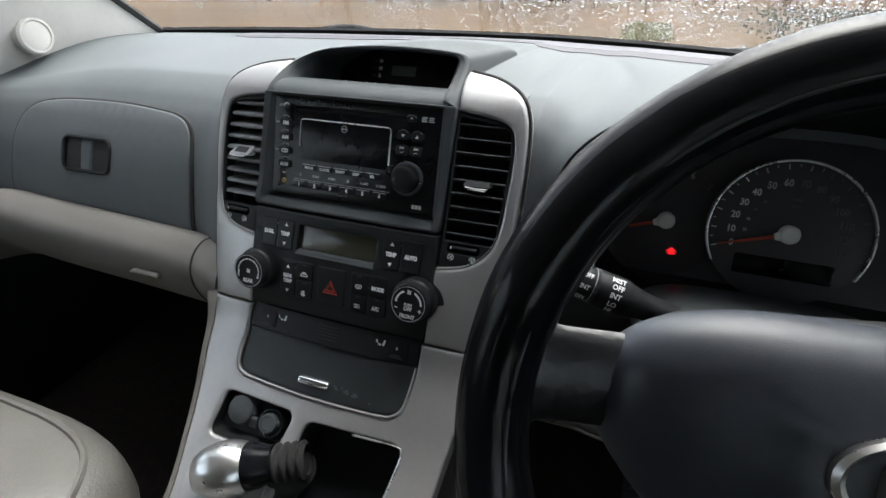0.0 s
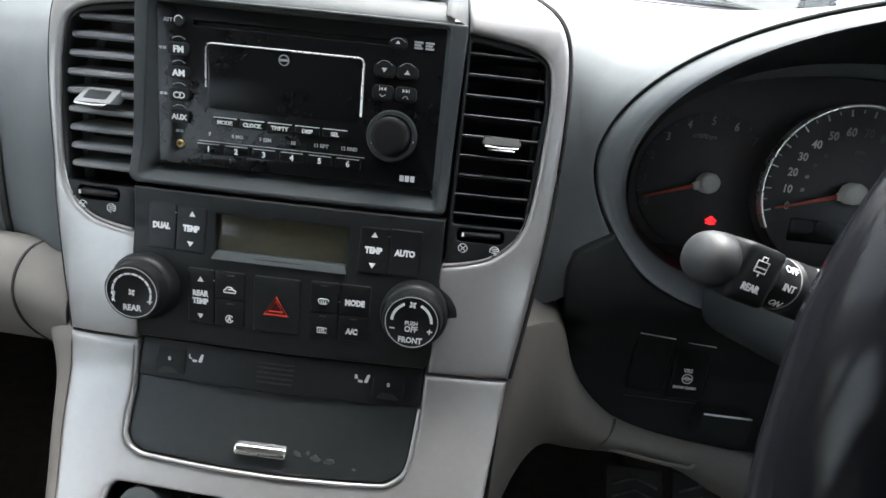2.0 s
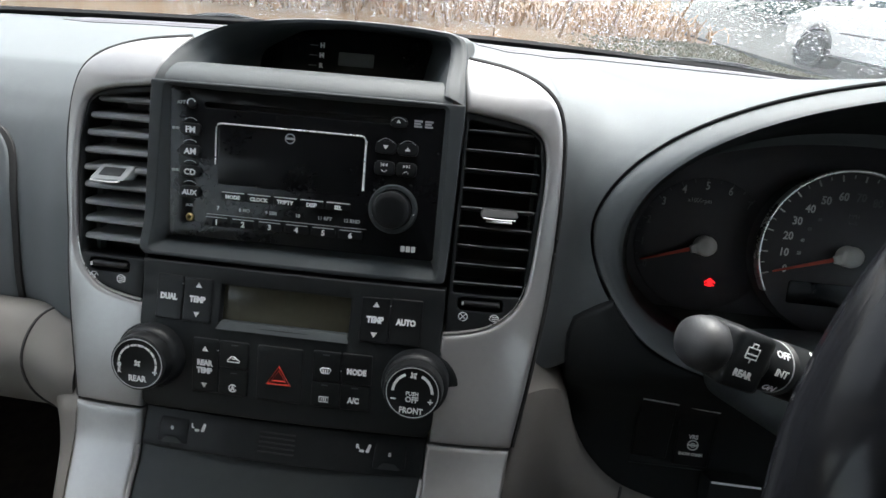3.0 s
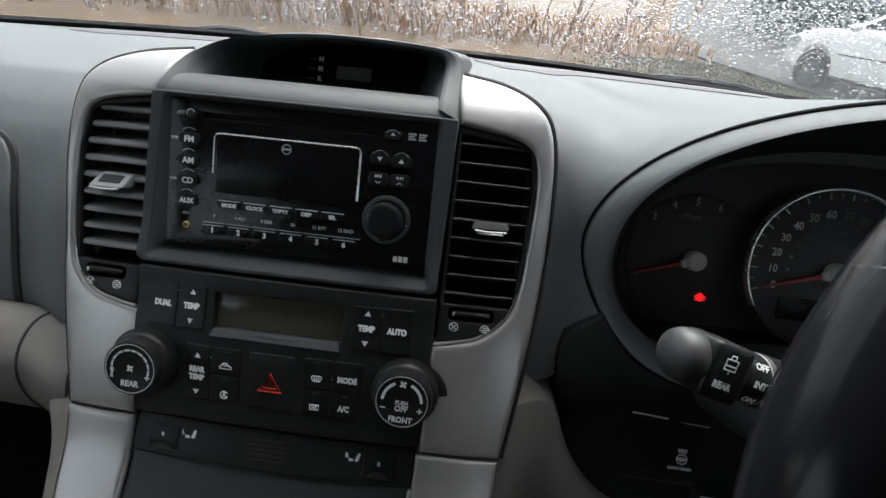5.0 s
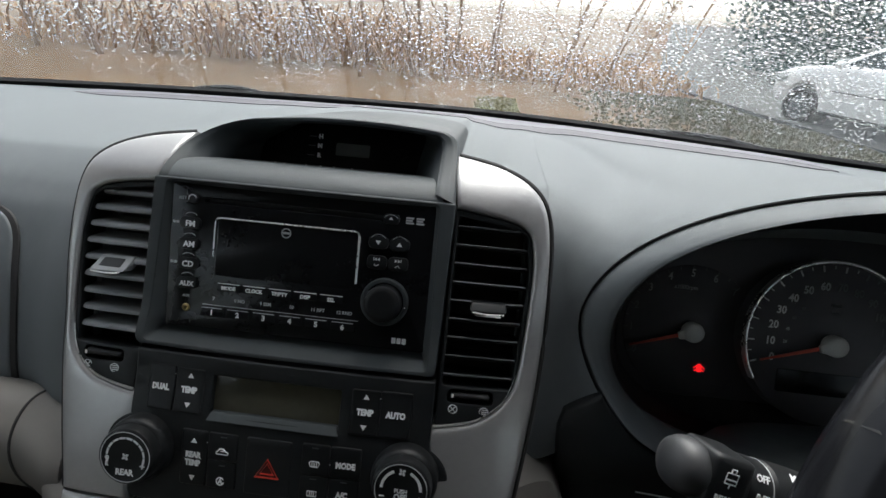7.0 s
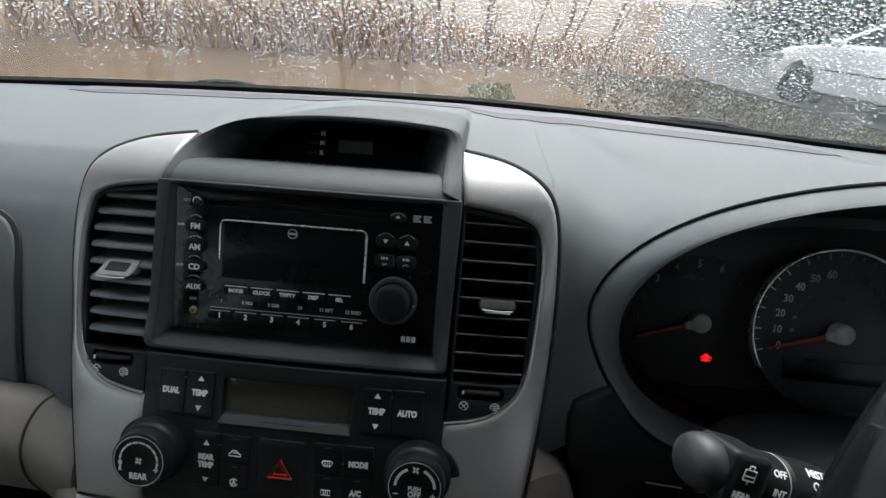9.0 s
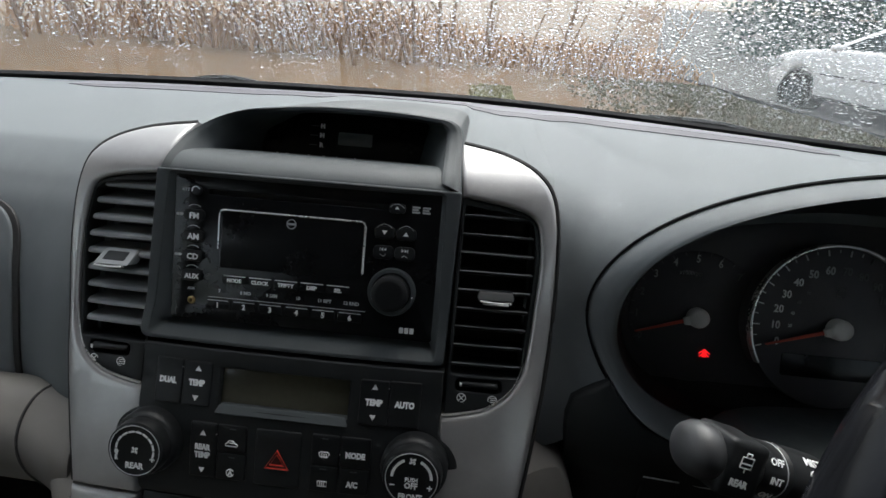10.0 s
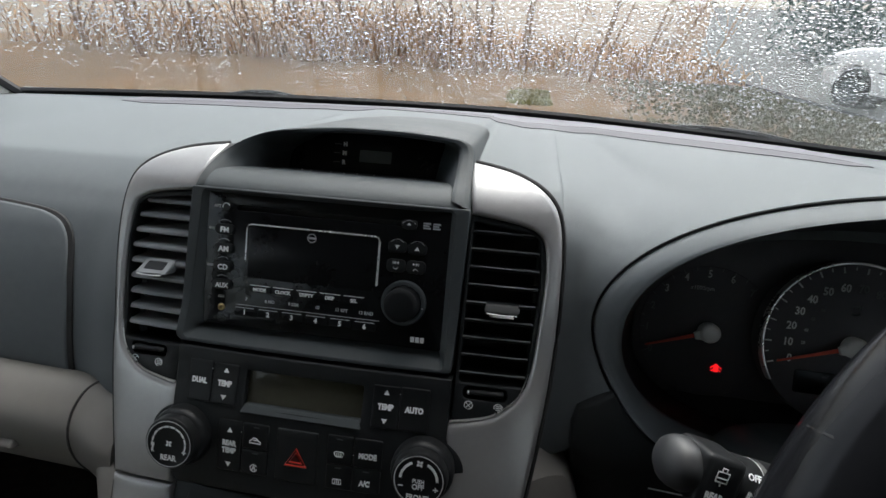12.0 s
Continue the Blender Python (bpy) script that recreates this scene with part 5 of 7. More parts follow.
def cone(s, t):
    """The dark inside of the hood, from the band back to the dials."""
    phi = s * 2 * math.pi
    p = band_edge(phi, True) + Vector((0, 0.004, 0))
    q = egg(0.1475, 0.0945, 0.067, phi)
    return Vector((lerp(p.x, q.x, t**0.8), lerp(p.y, 0.100, t), lerp(p.z, q.y, t**0.8)))


part("ring", grid(band, 120, 28, close_u=True), DASH, hoodi)
part("cone", grid(cone, 120, 12, close_u=True), BLACK, hoodi, "black inner cone of the hood")


def outside(phi, d, y):
    p = band_edge(phi, False)
    return p + Vector((math.cos(phi) * d, y, math.sin(phi) * d))


part("hood_seam", tube([outside(math.pi * (0.06 + 0.94 * k / 60), 0.0014, 0.0015) for k in range(61)], lambda s: 0.0012 - 0.0008 * smooth(0.85, 1.0, s), 6), RUBBER, hoodi, "dark seam round the hood")
part("outer_wall", grid(lambda s, t: outside(math.pi * (0.60 + 0.68 * s), -0.001, 0.002 + 0.09 * t), 30, 6), BLACK, hoodi)


def pad_edge(phi):
    """Where the pad's rim round the hood runs out into the pad itself."""
    deg = math.degrees(phi)
    if deg > 136:
        row = curve1([(136, 8.6), (144, 7.0), (152, 5.4), (164, 4.2), (174, 3.1), (184, 2.0), (205, 1.0), (230, 0.0)], deg)
        u = curve1([(136, 0.1750), (144, 0.1690), (152, 0.1672), (164, 0.1668), (230, 0.1665)], deg)
    else:
        row, u = curve1([(5, 7.0), (60, 9.0), (115, 9.0), (136, 8.6)], deg), curve1([(5, 0.585), (40, 0.53), (90, AXIS), (110, 0.290), (125, 0.220), (136, 0.1750)], deg)
    return pad((u - 0.150) / 0.65, row / 12, 0.150, 0.80, False) + Vector((0, -0.0003, 0.0003))


def collar(s, t):
    """The pad's rim round the hood: a smooth hollow from the seam to the pad."""
    phi = math.pi * lerp(0.04, 1.16, s)
    start, end = outside(phi, 0.0024, 0.0006), pad_edge(phi)
    far = (end - start).length
    out = Vector((math.cos(phi), 0, math.sin(phi)))
    up = smooth(0.25, 0.85, math.sin(phi))
    c1 = start + (out * lerp(0.75, 0.13, up) + Vector((0, lerp(0.65, 0.93, up), 0))) * far * 0.40
    over = smooth(150, 118, math.degrees(phi))
    flat = STACK.to_3x3().inverted() @ Vector((0, -1, 0.10))
    c2 = end + Vector((0.9, -0.12, 0.0)).lerp(flat, over) * far * 0.36
    k = 1 - t
    return start * k**3 + c1 * 3 * k * k * t + c2 * 3 * k * t * t + end * t**3


rim_sheet = grid(collar, 110, 24)
inner_points = [v for v in rim_sheet.verts if not v.is_boundary]
for _ in range(12):
    bmesh.ops.smooth_vert(rim_sheet, verts=inner_points, factor=0.5, use_axis_x=True, use_axis_y=True, use_axis_z=True)
# the defroster strip lies on the pad and its rim
top_verts, top_faces = [], []
for sheet in (grid(lambda s, t: pad(s, t, -0.80, -0.150, True), 60, 60), grid(lambda s, t: pad(s, t, 0.150, 0.80, False), 110, 60), grid(middle_top, 90, 40), rim_sheet):
    sheet.verts.index_update()
    base = len(top_verts)
    top_verts += [STACK @ v.co for v in sheet.verts]
    top_faces += [[base + v.index for v in f.verts] for f in sheet.faces]
PADSKIN = BVHTree.FromPolygons(top_verts, top_faces)
part("collar", rim_sheet, DASH, hoodi)


def pad_top(x, back, lift):
    """The pad's surface that far in front of the windscreen's foot."""
    hit = PADSKIN.ray_cast(Vector((x, glass_foot(x).y - back, 1.4)), Vector((0, 0, -1)))[0]
    return STACK.inverted() @ (hit + Vector((0, 0, lift)))


def slot_front(x):
    """How far in front of the glass the defroster slot begins."""
    return curve1([(-0.52, 0.066), (-0.39, 0.051), (-0.157, 0.049), (0.0, 0.080), (0.105, 0.116), (0.19, 0.096), (0.258, 0.148), (0.327, 0.165), (0.457, 0.178), (0.536, 0.186)], x)


def slot_point(s, t):
    x = lerp(-0.520, 0.536, s)
    wide = curve1([(-0.52, 0.004), (-0.45, 0.040), (-0.35, 0.052), (-0.15, 0.054), (0.10, 0.058), (0.25, 0.060), (0.32, 0.070), (0.40, 0.085), (0.48, 0.060), (0.536, 0.004)], x)
    return pad_top(x, slot_front(x) + wide * t, 0.0010)


def rail_point(s, t):
    x = lerp(-0.520, 0.536, s)
    return pad_top(x, lerp(0.022, slot_front(x), t), 0.0012)


part("defroster_rail", thicken(grid(rail_point, 90, 14), 0.0008, True), PADRAIL, dash, "pale lilac rail below the windscreen")
part("defroster_slot", thicken(grid(slot_point, 90, 8), 0.0006, True), DEFROST, dash, "dark lilac defroster slot")

cluster = thing("instrument_cluster", (AXIS, 0.075, -0.1), label="dark instrument cluster with rev counter and white-ringed speedometer", category="instrument cluster")


def gauge_y(u, v):
    return -(0.084 + 0.05 * (v + 0.03))


def on_gauge(u, v, out=0.0):
    return Vector((u, 0.084 + 0.05 * (v + 0.03) - out, v))


def gmark(outline, out):
    return plate(outline, (), lambda u, v: gauge_y(u, v) + out, 0.0006, 0.00005, seg=1)


part("face", plate([egg(0.151, 0.099, 0.071, 2 * math.pi * k / 60) for k in range(60)], (), gauge_y, 0.004, 0.0005, step=0.03), DIAL, cluster)
SPEED = (0.3868, -0.0251)
REV = (0.2917, -0.0291)
RAISED = 0.0180  # the speedometer stands this far in front of the other dials


def arc_strip(c, r0, r1, a0, a1, n=60):
    return [Vector((c[0] + r1 * math.cos(radians(lerp(a0, a1, k / n))), c[1] + r1 * math.sin(radians(lerp(a0, a1, k / n))))) for k in range(n + 1)] + [Vector((c[0] + r0 * math.cos(radians(lerp(a1, a0, k / n))), c[1] + r0 * math.sin(radians(lerp(a1, a0, k / n))))) for k in range(n + 1)]


speedo = part("speedometer", plate(disc2(*SPEED, 0.0612, n=64), (), lambda u, v: gauge_y(u, v) + RAISED, 0.018, 0.0006), DIAL, cluster, "speedometer dial")
part("speed_ring", plate(arc_strip(SPEED, 0.0610, 0.0630, -30, 210, 90), (), lambda u, v: gauge_y(u, v) + RAISED + 0.0035, 0.006, 0.0007, seg=2), SATIN, speedo, "pale ring of the speedometer")
revs = part("rev_counter", plate(disc2(*REV, 0.052, n=48), (), lambda u, v: gauge_y(u, v) + 0.001, 0.002, 0.0006), DIAL, cluster, "rev counter dial")


def dial_text(name, text, u, v, size, shade, parent, up=0.0, wide=0.86, bold=0.00022):
    return part(name, lettering(text, u, v, size, on_gauge(u, v, up + 0.0006).y, wide, bold), shade, parent)


def dial_tick(c, a, r0, r1, half, shade, parent, up):
    p = [Vector((c[0] + r * math.cos(radians(a)), c[1] + r * math.sin(radians(a)))) for r in (r0, r1)]
    d = Vector((-(p[1] - p[0]).y, (p[1] - p[0]).x)).normalized() * half
    part("tick", gmark([p[0] - d, p[0] + d, p[1] + d, p[1] - d], up + 0.0006), shade, parent)


# Ticks and numerals dim clockwise: the hood's shade is put into their colour.
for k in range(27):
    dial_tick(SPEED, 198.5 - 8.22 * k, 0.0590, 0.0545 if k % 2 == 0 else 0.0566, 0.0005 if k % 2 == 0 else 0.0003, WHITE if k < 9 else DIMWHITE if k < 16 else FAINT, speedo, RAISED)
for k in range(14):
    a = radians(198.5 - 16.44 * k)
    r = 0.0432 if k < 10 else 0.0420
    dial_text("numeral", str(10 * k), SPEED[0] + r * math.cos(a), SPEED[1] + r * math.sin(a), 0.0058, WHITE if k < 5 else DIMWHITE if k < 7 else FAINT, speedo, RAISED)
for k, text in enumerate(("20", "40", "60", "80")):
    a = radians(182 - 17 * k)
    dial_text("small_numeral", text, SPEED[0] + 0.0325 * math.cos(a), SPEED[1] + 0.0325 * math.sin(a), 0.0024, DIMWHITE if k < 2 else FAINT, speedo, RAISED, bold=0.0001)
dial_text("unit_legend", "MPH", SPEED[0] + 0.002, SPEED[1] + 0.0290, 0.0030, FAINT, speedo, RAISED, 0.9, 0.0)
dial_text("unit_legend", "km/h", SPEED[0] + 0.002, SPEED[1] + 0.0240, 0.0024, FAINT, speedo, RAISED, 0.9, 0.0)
part("odometer_window", plate(box2(SPEED[0] - 0.036, -0.0640, SPEED[0] + 0.040, -0.0470, 0.002), (), lambda u, v: gauge_y(u, v) + RAISED + 0.0006, 0.001, 0.0003), GLOSS, speedo, "dark unlit odometer window")
# Rev numerals at both ends take the shaded print colour too.
for k in range(8):
    a = radians(204.2 - 22.4 * k)
    dial_text("numeral", str(k), REV[0] + 0.0457 * math.cos(a), REV[1] + 0.0457 * math.sin(a), 0.0060, FAINT if k in (0, 1, 2, 7) else DIMWHITE, revs, 0.001, 0.8, 0.00015)
dial_text("unit_legend", "x1000rpm", 0.2853, 0.0050, 0.0036, DIMWHITE, revs, 0.001, 0.85, 0.0)
for k in range(15):
    dial_tick(REV, 204.2 - 11.2 * k, 0.0515, 0.0490 if k % 2 else 0.0478, 0.0003, FAINT, revs, 0.001)


def needle(c, tip, parent, up):
    d = Vector(tip) - Vector(c)
    n = Vector((-d.y, d.x)).normalized()
    a, b = Vector(c), Vector(tip)
    pts = [a + n * 0.0017, b + n * 0.0006, b - n * 0.0006, a - n * 0.0017]
    nd = part("needle", plate(pts, (), lambda u, v: gauge_y(u, v) + up + 0.0065, 0.0012, 0.0003, seg=1), NEEDLE, parent, "orange-red needle")
    m = Matrix.Translation(on_gauge(c[0], c[1], up)) @ pose(0, 0, 0, 90, 0, 0)
    part("needle_cap", turned([(0.0078, 0.002), (0.0078, 0.0085), (0.0072, 0.0104), (0.0055, 0.0116), (0.0, 0.0120)], 32, m), HUBCAP, nd, "pale grey needle cap")
    q = a + d.normalized() * 0.0115
    part("needle_tail", plate([a + n * 0.0058, q + n * 0.0026, q - n * 0.0026, a - n * 0.0058], (), lambda u, v: gauge_y(u, v) + up + 0.0090, 0.003, 0.0008, seg=2), HUBCAP, nd)


needle(SPEED, (0.3350, -0.0408), speedo, RAISED)
needle(REV, (0.2445, -0.0440), revs, 0.001)
# the lit door-ajar lamp: a car from above with its doors open
LU, LV = 0.3018, -0.0577
lamp = part("door_lamp", gmark(rpoly([(LU - 0.0017, LV - 0.0030), (LU + 0.0017, LV - 0.0030), (LU + 0.0019, LV + 0.0008), (LU + 0.0012, LV + 0.0032), (LU - 0.0012, LV + 0.0032), (LU - 0.0019, LV + 0.0008)], 0.0006, 3), 0.0018), LAMP, cluster, "lit red door warning lamp")
for sd in (-1, 1):
    part("lamp_door", gmark([Vector((LU + sd * 0.0019, LV + 0.0010)), Vector((LU + sd * 0.0040, LV - 0.0006)), Vector((LU + sd * 0.0044, LV + 0.0002)), Vector((LU + sd * 0.0020, LV + 0.0020))], 0.0018), LAMP, lamp)
    part("lamp_door", gmark([Vector((LU + sd * 0.0018, LV - 0.0016)), Vector((LU + sd * 0.0034, LV - 0.0028)), Vector((LU + sd * 0.0038, LV - 0.0021)), Vector((LU + sd * 0.0018, LV - 0.0006))], 0.0018), LAMP, lamp)
part("lower_ledge", plate(rpoly([(0.235, -0.110), (0.54, -0.110), (0.54, -0.080), (0.235, -0.078)], 0.003), (), lambda u, v: gauge_y(u, v) + 0.006 - 0.3 * (v + 0.1), 0.003, 0.001), BLACK, cluster)

# ---- panel left of the steering column ----
panel = thing("switch_panel", (0.28, 0.03, -0.2), label="black panel below the instruments with a snow-chain switch", category="switch panel")


def panel_face(u, v):
    return -0.030 + 0.022 * smooth(-0.15, -0.11, v) - 0.01 * smooth(0.205, 0.19, u)


EGG_LOW = [Vector((p.x, p.z)) for p in [band_edge(math.pi * (1.10 + 0.40 * k / 30), False) for k in range(31)]]
pl = [tuple(p) for p in reversed(EGG_LOW)] + [(0.1885, -0.082)] + [tuple(p) for p in spline([(0.1855, -0.095), (0.1865, -0.112), (0.1905, -0.135), (0.2005, -0.168), (0.2200, -0.194), (0.2440, -0.2095), (0.275, -0.2175), (0.33, -0.2225)], 36)] + [(0.60, -0.2225), (0.60, -0.127)]
part("board", plate(pl, (), panel_face, 0.03, 0.003, step=0.02, edge=0.01), BLACK, panel)
for u0, u1, v1 in ((0.2435, 0.2685, -0.1355), (0.2735, 0.2985, -0.1390)):
    sw = part("switch", plate(box2(u0, v1 - 0.046, u1, v1, 0.0015, 3), (), lambda u, v: panel_face(u, v) + 0.001, 0.004, 0.0008), BUTTON, panel)
    # white bar paints the glint on the black switch's top edge
    part("switch_glint", tube([(lerp(u0, u1, k / 4), -(panel_face(u0, v1) + 0.0016), v1 + 0.0008 - 0.0016 * k / 4) for k in range(5)], 0.0006, 5), WHITE, sw)
y = 0.0272
part("legend", lettering("VRS", 0.2845, -0.1615, 0.0030, y, 0.9, 0.0002), WHITE, sw)
part("symbol", join(ring_mark(0.2850, -0.1677, 0.0036, 0.0008, 0, 360, y, 20), mark(box2(0.2814, -0.1684, 0.2886, -0.1670, 0.0002, 1), y), ring_mark(0.2850, -0.1677, 0.0016, 0.0006, 0, 360, y, 12)), WHITE, sw)
part("legend", lettering("SNOW CHAIN", 0.2843, -0.1748, 0.0020, y, 0.9, 0.00018), WHITE, sw)
part("panel_groove", mark(box2(0.2430, -0.1875, 0.3000, -0.1868, 0.0002, 1), 0.0292), BEZEL, panel)
pod = thing("column_pod", (0.32, 0.01, -0.22), label="small black box under the steering column", category="switch pod")
part("pod_body", block(0.2955, 0.016, -0.2085, 0.331, 0.045, -0.1868, 0.002), BLACK, pod)
# The glint along the box's upper edge is painted as a white bar.
part("pod_glint", tube([(0.2965, 0.0157, -0.1876), (0.330, 0.0157, -0.1876)], 0.0008, 5), WHITE, pod)

# ---- steering column, stalks and wheel ----
WHEEL = STACK @ pose(0.3777, -0.1955, -0.0952, -6.2, 0, 5.3)  # z up the wheel, y away from the driver
column = thing("steering_column", (0.381, -0.05, -0.12), label="dark grey steering column shroud", category="steering column")
shroud = lambda s, t: Vector((0.098 * (1 - 0.12 * t) * math.copysign(abs(math.cos(2 * math.pi * s)) ** 0.5, math.cos(2 * math.pi * s)), 0.050 + 0.16 * t, 0.018 + 0.028 * math.copysign(abs(math.sin(2 * math.pi * s)) ** 0.7, math.sin(2 * math.pi * s))))
part("shroud", grid(shroud, 40, 6, close_u=True), DRAWER, column, at=WHEEL)
part("shroud_front", grid(lambda s, t: Vector((shroud(s, 0).x * t, 0.050, 0.018 + (shroud(s, 0).z - 0.018) * t)), 40, 4, close_u=True), DRAWER, column, at=WHEEL)


def stalk(name, tip, root, label, mirrored=False):
    st = thing(name, tip, label=label, category="stalk")
    a, b = Vector(tip), Vector(root)
    d = (b - a).normalized()
    turn = d.to_track_quat("Z", "Y").to_matrix().to_4x4()
    m = Matrix.Translation(a) @ turn
    part("end_cap", turned([(0.0, 0.0010), (0.0045, 0.0015), (0.0085, 0.0029), (0.0113, 0.0054), (0.0127, 0.0086), (0.0132, 0.0122), (0.0131, 0.0148), (0.0120, 0.0165)], 32, m @ Matrix.Diagonal((1, 0.86, 0.82, 1))), STALKCAP, st, "charcoal end cap")
    part("barrel", turned([(0.0108, 0.0165), (0.0126, 0.018), (0.0130, 0.030), (0.0130, 0.036), (0.0124, 0.037), (0.0128, 0.038), (0.0128, 0.050), (0.0122, 0.052), (0.0134, 0.0535), (0.0136, 0.066), (0.0134, 0.078), (0.0120, 0.081), (0.0098, 0.095), (0.0090, 0.17)], 32, m @ Matrix.Diagonal((1, 0.86, 0.82, 1))), BUTTON, st, "black ribbed barrel")
    return st, m, d


STALK_TIP = (0.2005, -0.1222, -0.0465)
wiper, wm, wd = stalk("wiper_stalk", STALK_TIP, (0.2997, -0.1012, -0.0738), "black wiper stalk with white legends and grey end cap")


def on_stalk(along, around, text, size, parent, name="legend"):
    """Writing laid on the stalk's flank that faces the cabin."""
    c = Vector(STALK_TIP) + wd * along * 0.82
    out = (Vector((0, -1, 0)) - wd * wd.dot(Vector((0, -1, 0)))).normalized()
    up = wd.cross(out) * -1
    out2 = (out * math.cos(around) + up * math.sin(around)).normalized()
    across = out2.cross(wd)
    ax, ay = out2.dot(wm.col[0].xyz.normalized()), out2.dot(wm.col[1].xyz.normalized())
    r = (0.0138 if along > 0.052 else 0.0131) / math.sqrt(ax * ax + (ay / 0.86) ** 2) + 0.0003
    m = Matrix((wd.to_4d(), across.to_4d(), out2.to_4d(), (0, 0, 0, 1))).transposed()
    for i in range(3):
        m[3][i] = 0
    m.translation = c + out2 * r
    m[3][3] = 1
    return part(name, lettering(text, 0, 0, size, 0, 0.9, 0.0001, m=m), WHITE, parent)


sx = wd
sz = (Vector((0, 0, 1)) - wd * wd.z).normalized()
sy = sz.cross(sx)
grip = Matrix((sx.to_4d(), sy.to_4d(), sz.to_4d(), (0, 0, 0, 1))).transposed()
for i in range(3):
    grip[3][i] = 0
grip.translation = Vector(STALK_TIP)
part("grip", block(0.0118, -0.0135, -0.0118, 0.0300, 0.009, 0.0118, 0.0032, 3), BUTTON, wiper, "raised charcoal switch on the stalk", at=STACK @ grip)
part("legend", lettering("REAR", 0, 0, 0.0027, 0, 0.88, 0.0002, m=grip @ pose(0.0195, -0.0137, -0.0050, 90, 0, 0)), WHITE, wiper)
part("symbol", join(*[tube([grip @ Vector((0.0200 + a * 0.85, -0.0137, 0.0034 + b * 0.85)) for a, b in line], 0.00035, 4) for line in ([(-0.003, -0.002), (-0.003, 0.003), (0.003, 0.003), (0.003, -0.002), (-0.003, -0.002)], [(-0.003, 0.0), (0.003, 0.0)], [(0.0, -0.002), (0.0, -0.004)], [(-0.0012, 0.003), (-0.0012, 0.005), (0.0012, 0.005), (0.0012, 0.003)])]), WHITE, wiper)
for around, word in ((0.62, "OFF"), (0.05, "INT"), (-0.55, "ON")):
    on_stalk(0.0440, around, word, 0.0028, wiper)
for around, word in ((0.95, "MIST"), (0.55, "OFF"), (0.15, "INT"), (-0.25, "LO"), (-0.65, "HI")):
    on_stalk(0.0670, around, word, 0.0033, wiper)
part("silver_ring", turned([(0.0122, 0.0500), (0.0130, 0.0508), (0.0122, 0.0516)], 32, wm @ Matrix.Diagonal((1, 0.86, 0.82, 1))), SLAT, wiper)

wheel = thing("steering_wheel", (0, 0, -0.19), at=WHEEL, label="black leather steering wheel with charcoal hub and round emblem", category="steering wheel")


def rim(s, t):
    a, b = 2 * math.pi * s, 2 * math.pi * t
    thumb = 0.0025 * (smooth(0.35, 0.2, abs(math.sin(a - 0.5))) + smooth(0.35, 0.2, abs(math.sin(a + 0.5))))
    rr, rd = 0.0184 + thumb * 0.3, 0.0180 + thumb
    return Vector(((0.1710 + rr * math.cos(b)) * math.cos(a), rd * math.sin(b), (0.1710 + rr * math.cos(b)) * math.sin(a)))


part("rim", grid(rim, 140, 18, close_u=True, close_v=True), HIDE, wheel, at=WHEEL)
for a in (math.pi * 0.83, math.pi * 0.17, math.pi * 1.30, math.pi * 1.70):
    part("rim_seam", tube([Vector(((0.1710 + 0.0187 * math.cos(b)) * math.cos(a), 0.0184 * math.sin(b), (0.1710 + 0.0187 * math.cos(b)) * math.sin(a))) for b in [k * math.pi / 12 for k in range(24)]], 0.0006, 4, closed=True), GLOSS, wheel, at=WHEEL)
part("stitch_line", tube([Vector((0.1625 * math.cos(a), -0.0163, 0.1625 * math.sin(a))) for a in [2 * math.pi * k / 120 for k in range(120)]], 0.0009, 4, closed=True), BEZEL, wheel, at=WHEEL)


def pad_shape(s, t):
    """The airbag cover: a wide soft shield, domed towards the driver, its crown nearly flat."""
    a = 2 * math.pi * s
    c, q = math.cos(a), math.sin(a)
    w = 0.127 * math.copysign(abs(c) ** 0.66, c)
    h = (0.052 if q > 0 else 0.095) * math.copysign(abs(q) ** 0.66, q)
    w *= 1.0 - 0.38 * smooth(0.0, -0.095, h) - 0.05 * smooth(0.0, 0.05, h)
    k = math.sin(t * math.pi / 2)
    return Vector((w * k, 0.022 - 0.036 * (1 - k**4) ** 0.6 - 0.0035 * smooth(0.050, 0.043, abs(w * k + 0.004)) * smooth(0.035, 0.005, h * k), 0.007 + h * k))


part("airbag_cover", grid(pad_shape, 64, 16, close_u=True), HUBPAD, wheel, "smooth charcoal airbag cover", at=WHEEL)
part("hub_back", ball(0, 0.036, -0.01, 0.105, 0.026, 0.07), BLACK, wheel, at=WHEEL)
for side in (-1, 1):
    def spoke(s, t, side=side):
        x = lerp(0.085, 0.170, s)
        half = 0.024 + 0.016 * smooth(0.72, 1.0, s) + 0.006 * smooth(0.3, 0.0, s)
        b = 2 * math.pi * t
        return Vector((side * x, 0.026 - 0.022 * s + 0.010 * math.sin(b), 0.012 + half * math.cos(b)))
    part("spoke", grid(spoke, 14, 16, close_v=True), SPOKE, wheel, "creased black leather spoke", at=WHEEL)

    def lower_spoke(s, t, side=side):
        b = 2 * math.pi * t
        x, z = lerp(0.035, 0.085, s), lerp(-0.070, -0.150, s)
        return Vector((side * (x + 0.013 * math.cos(b)), 0.014 + 0.010 * math.sin(b), z + 0.006 * math.cos(b)))
    part("lower_spoke", grid(lower_spoke, 8, 12, close_v=True), HIDE, wheel, at=WHEEL)
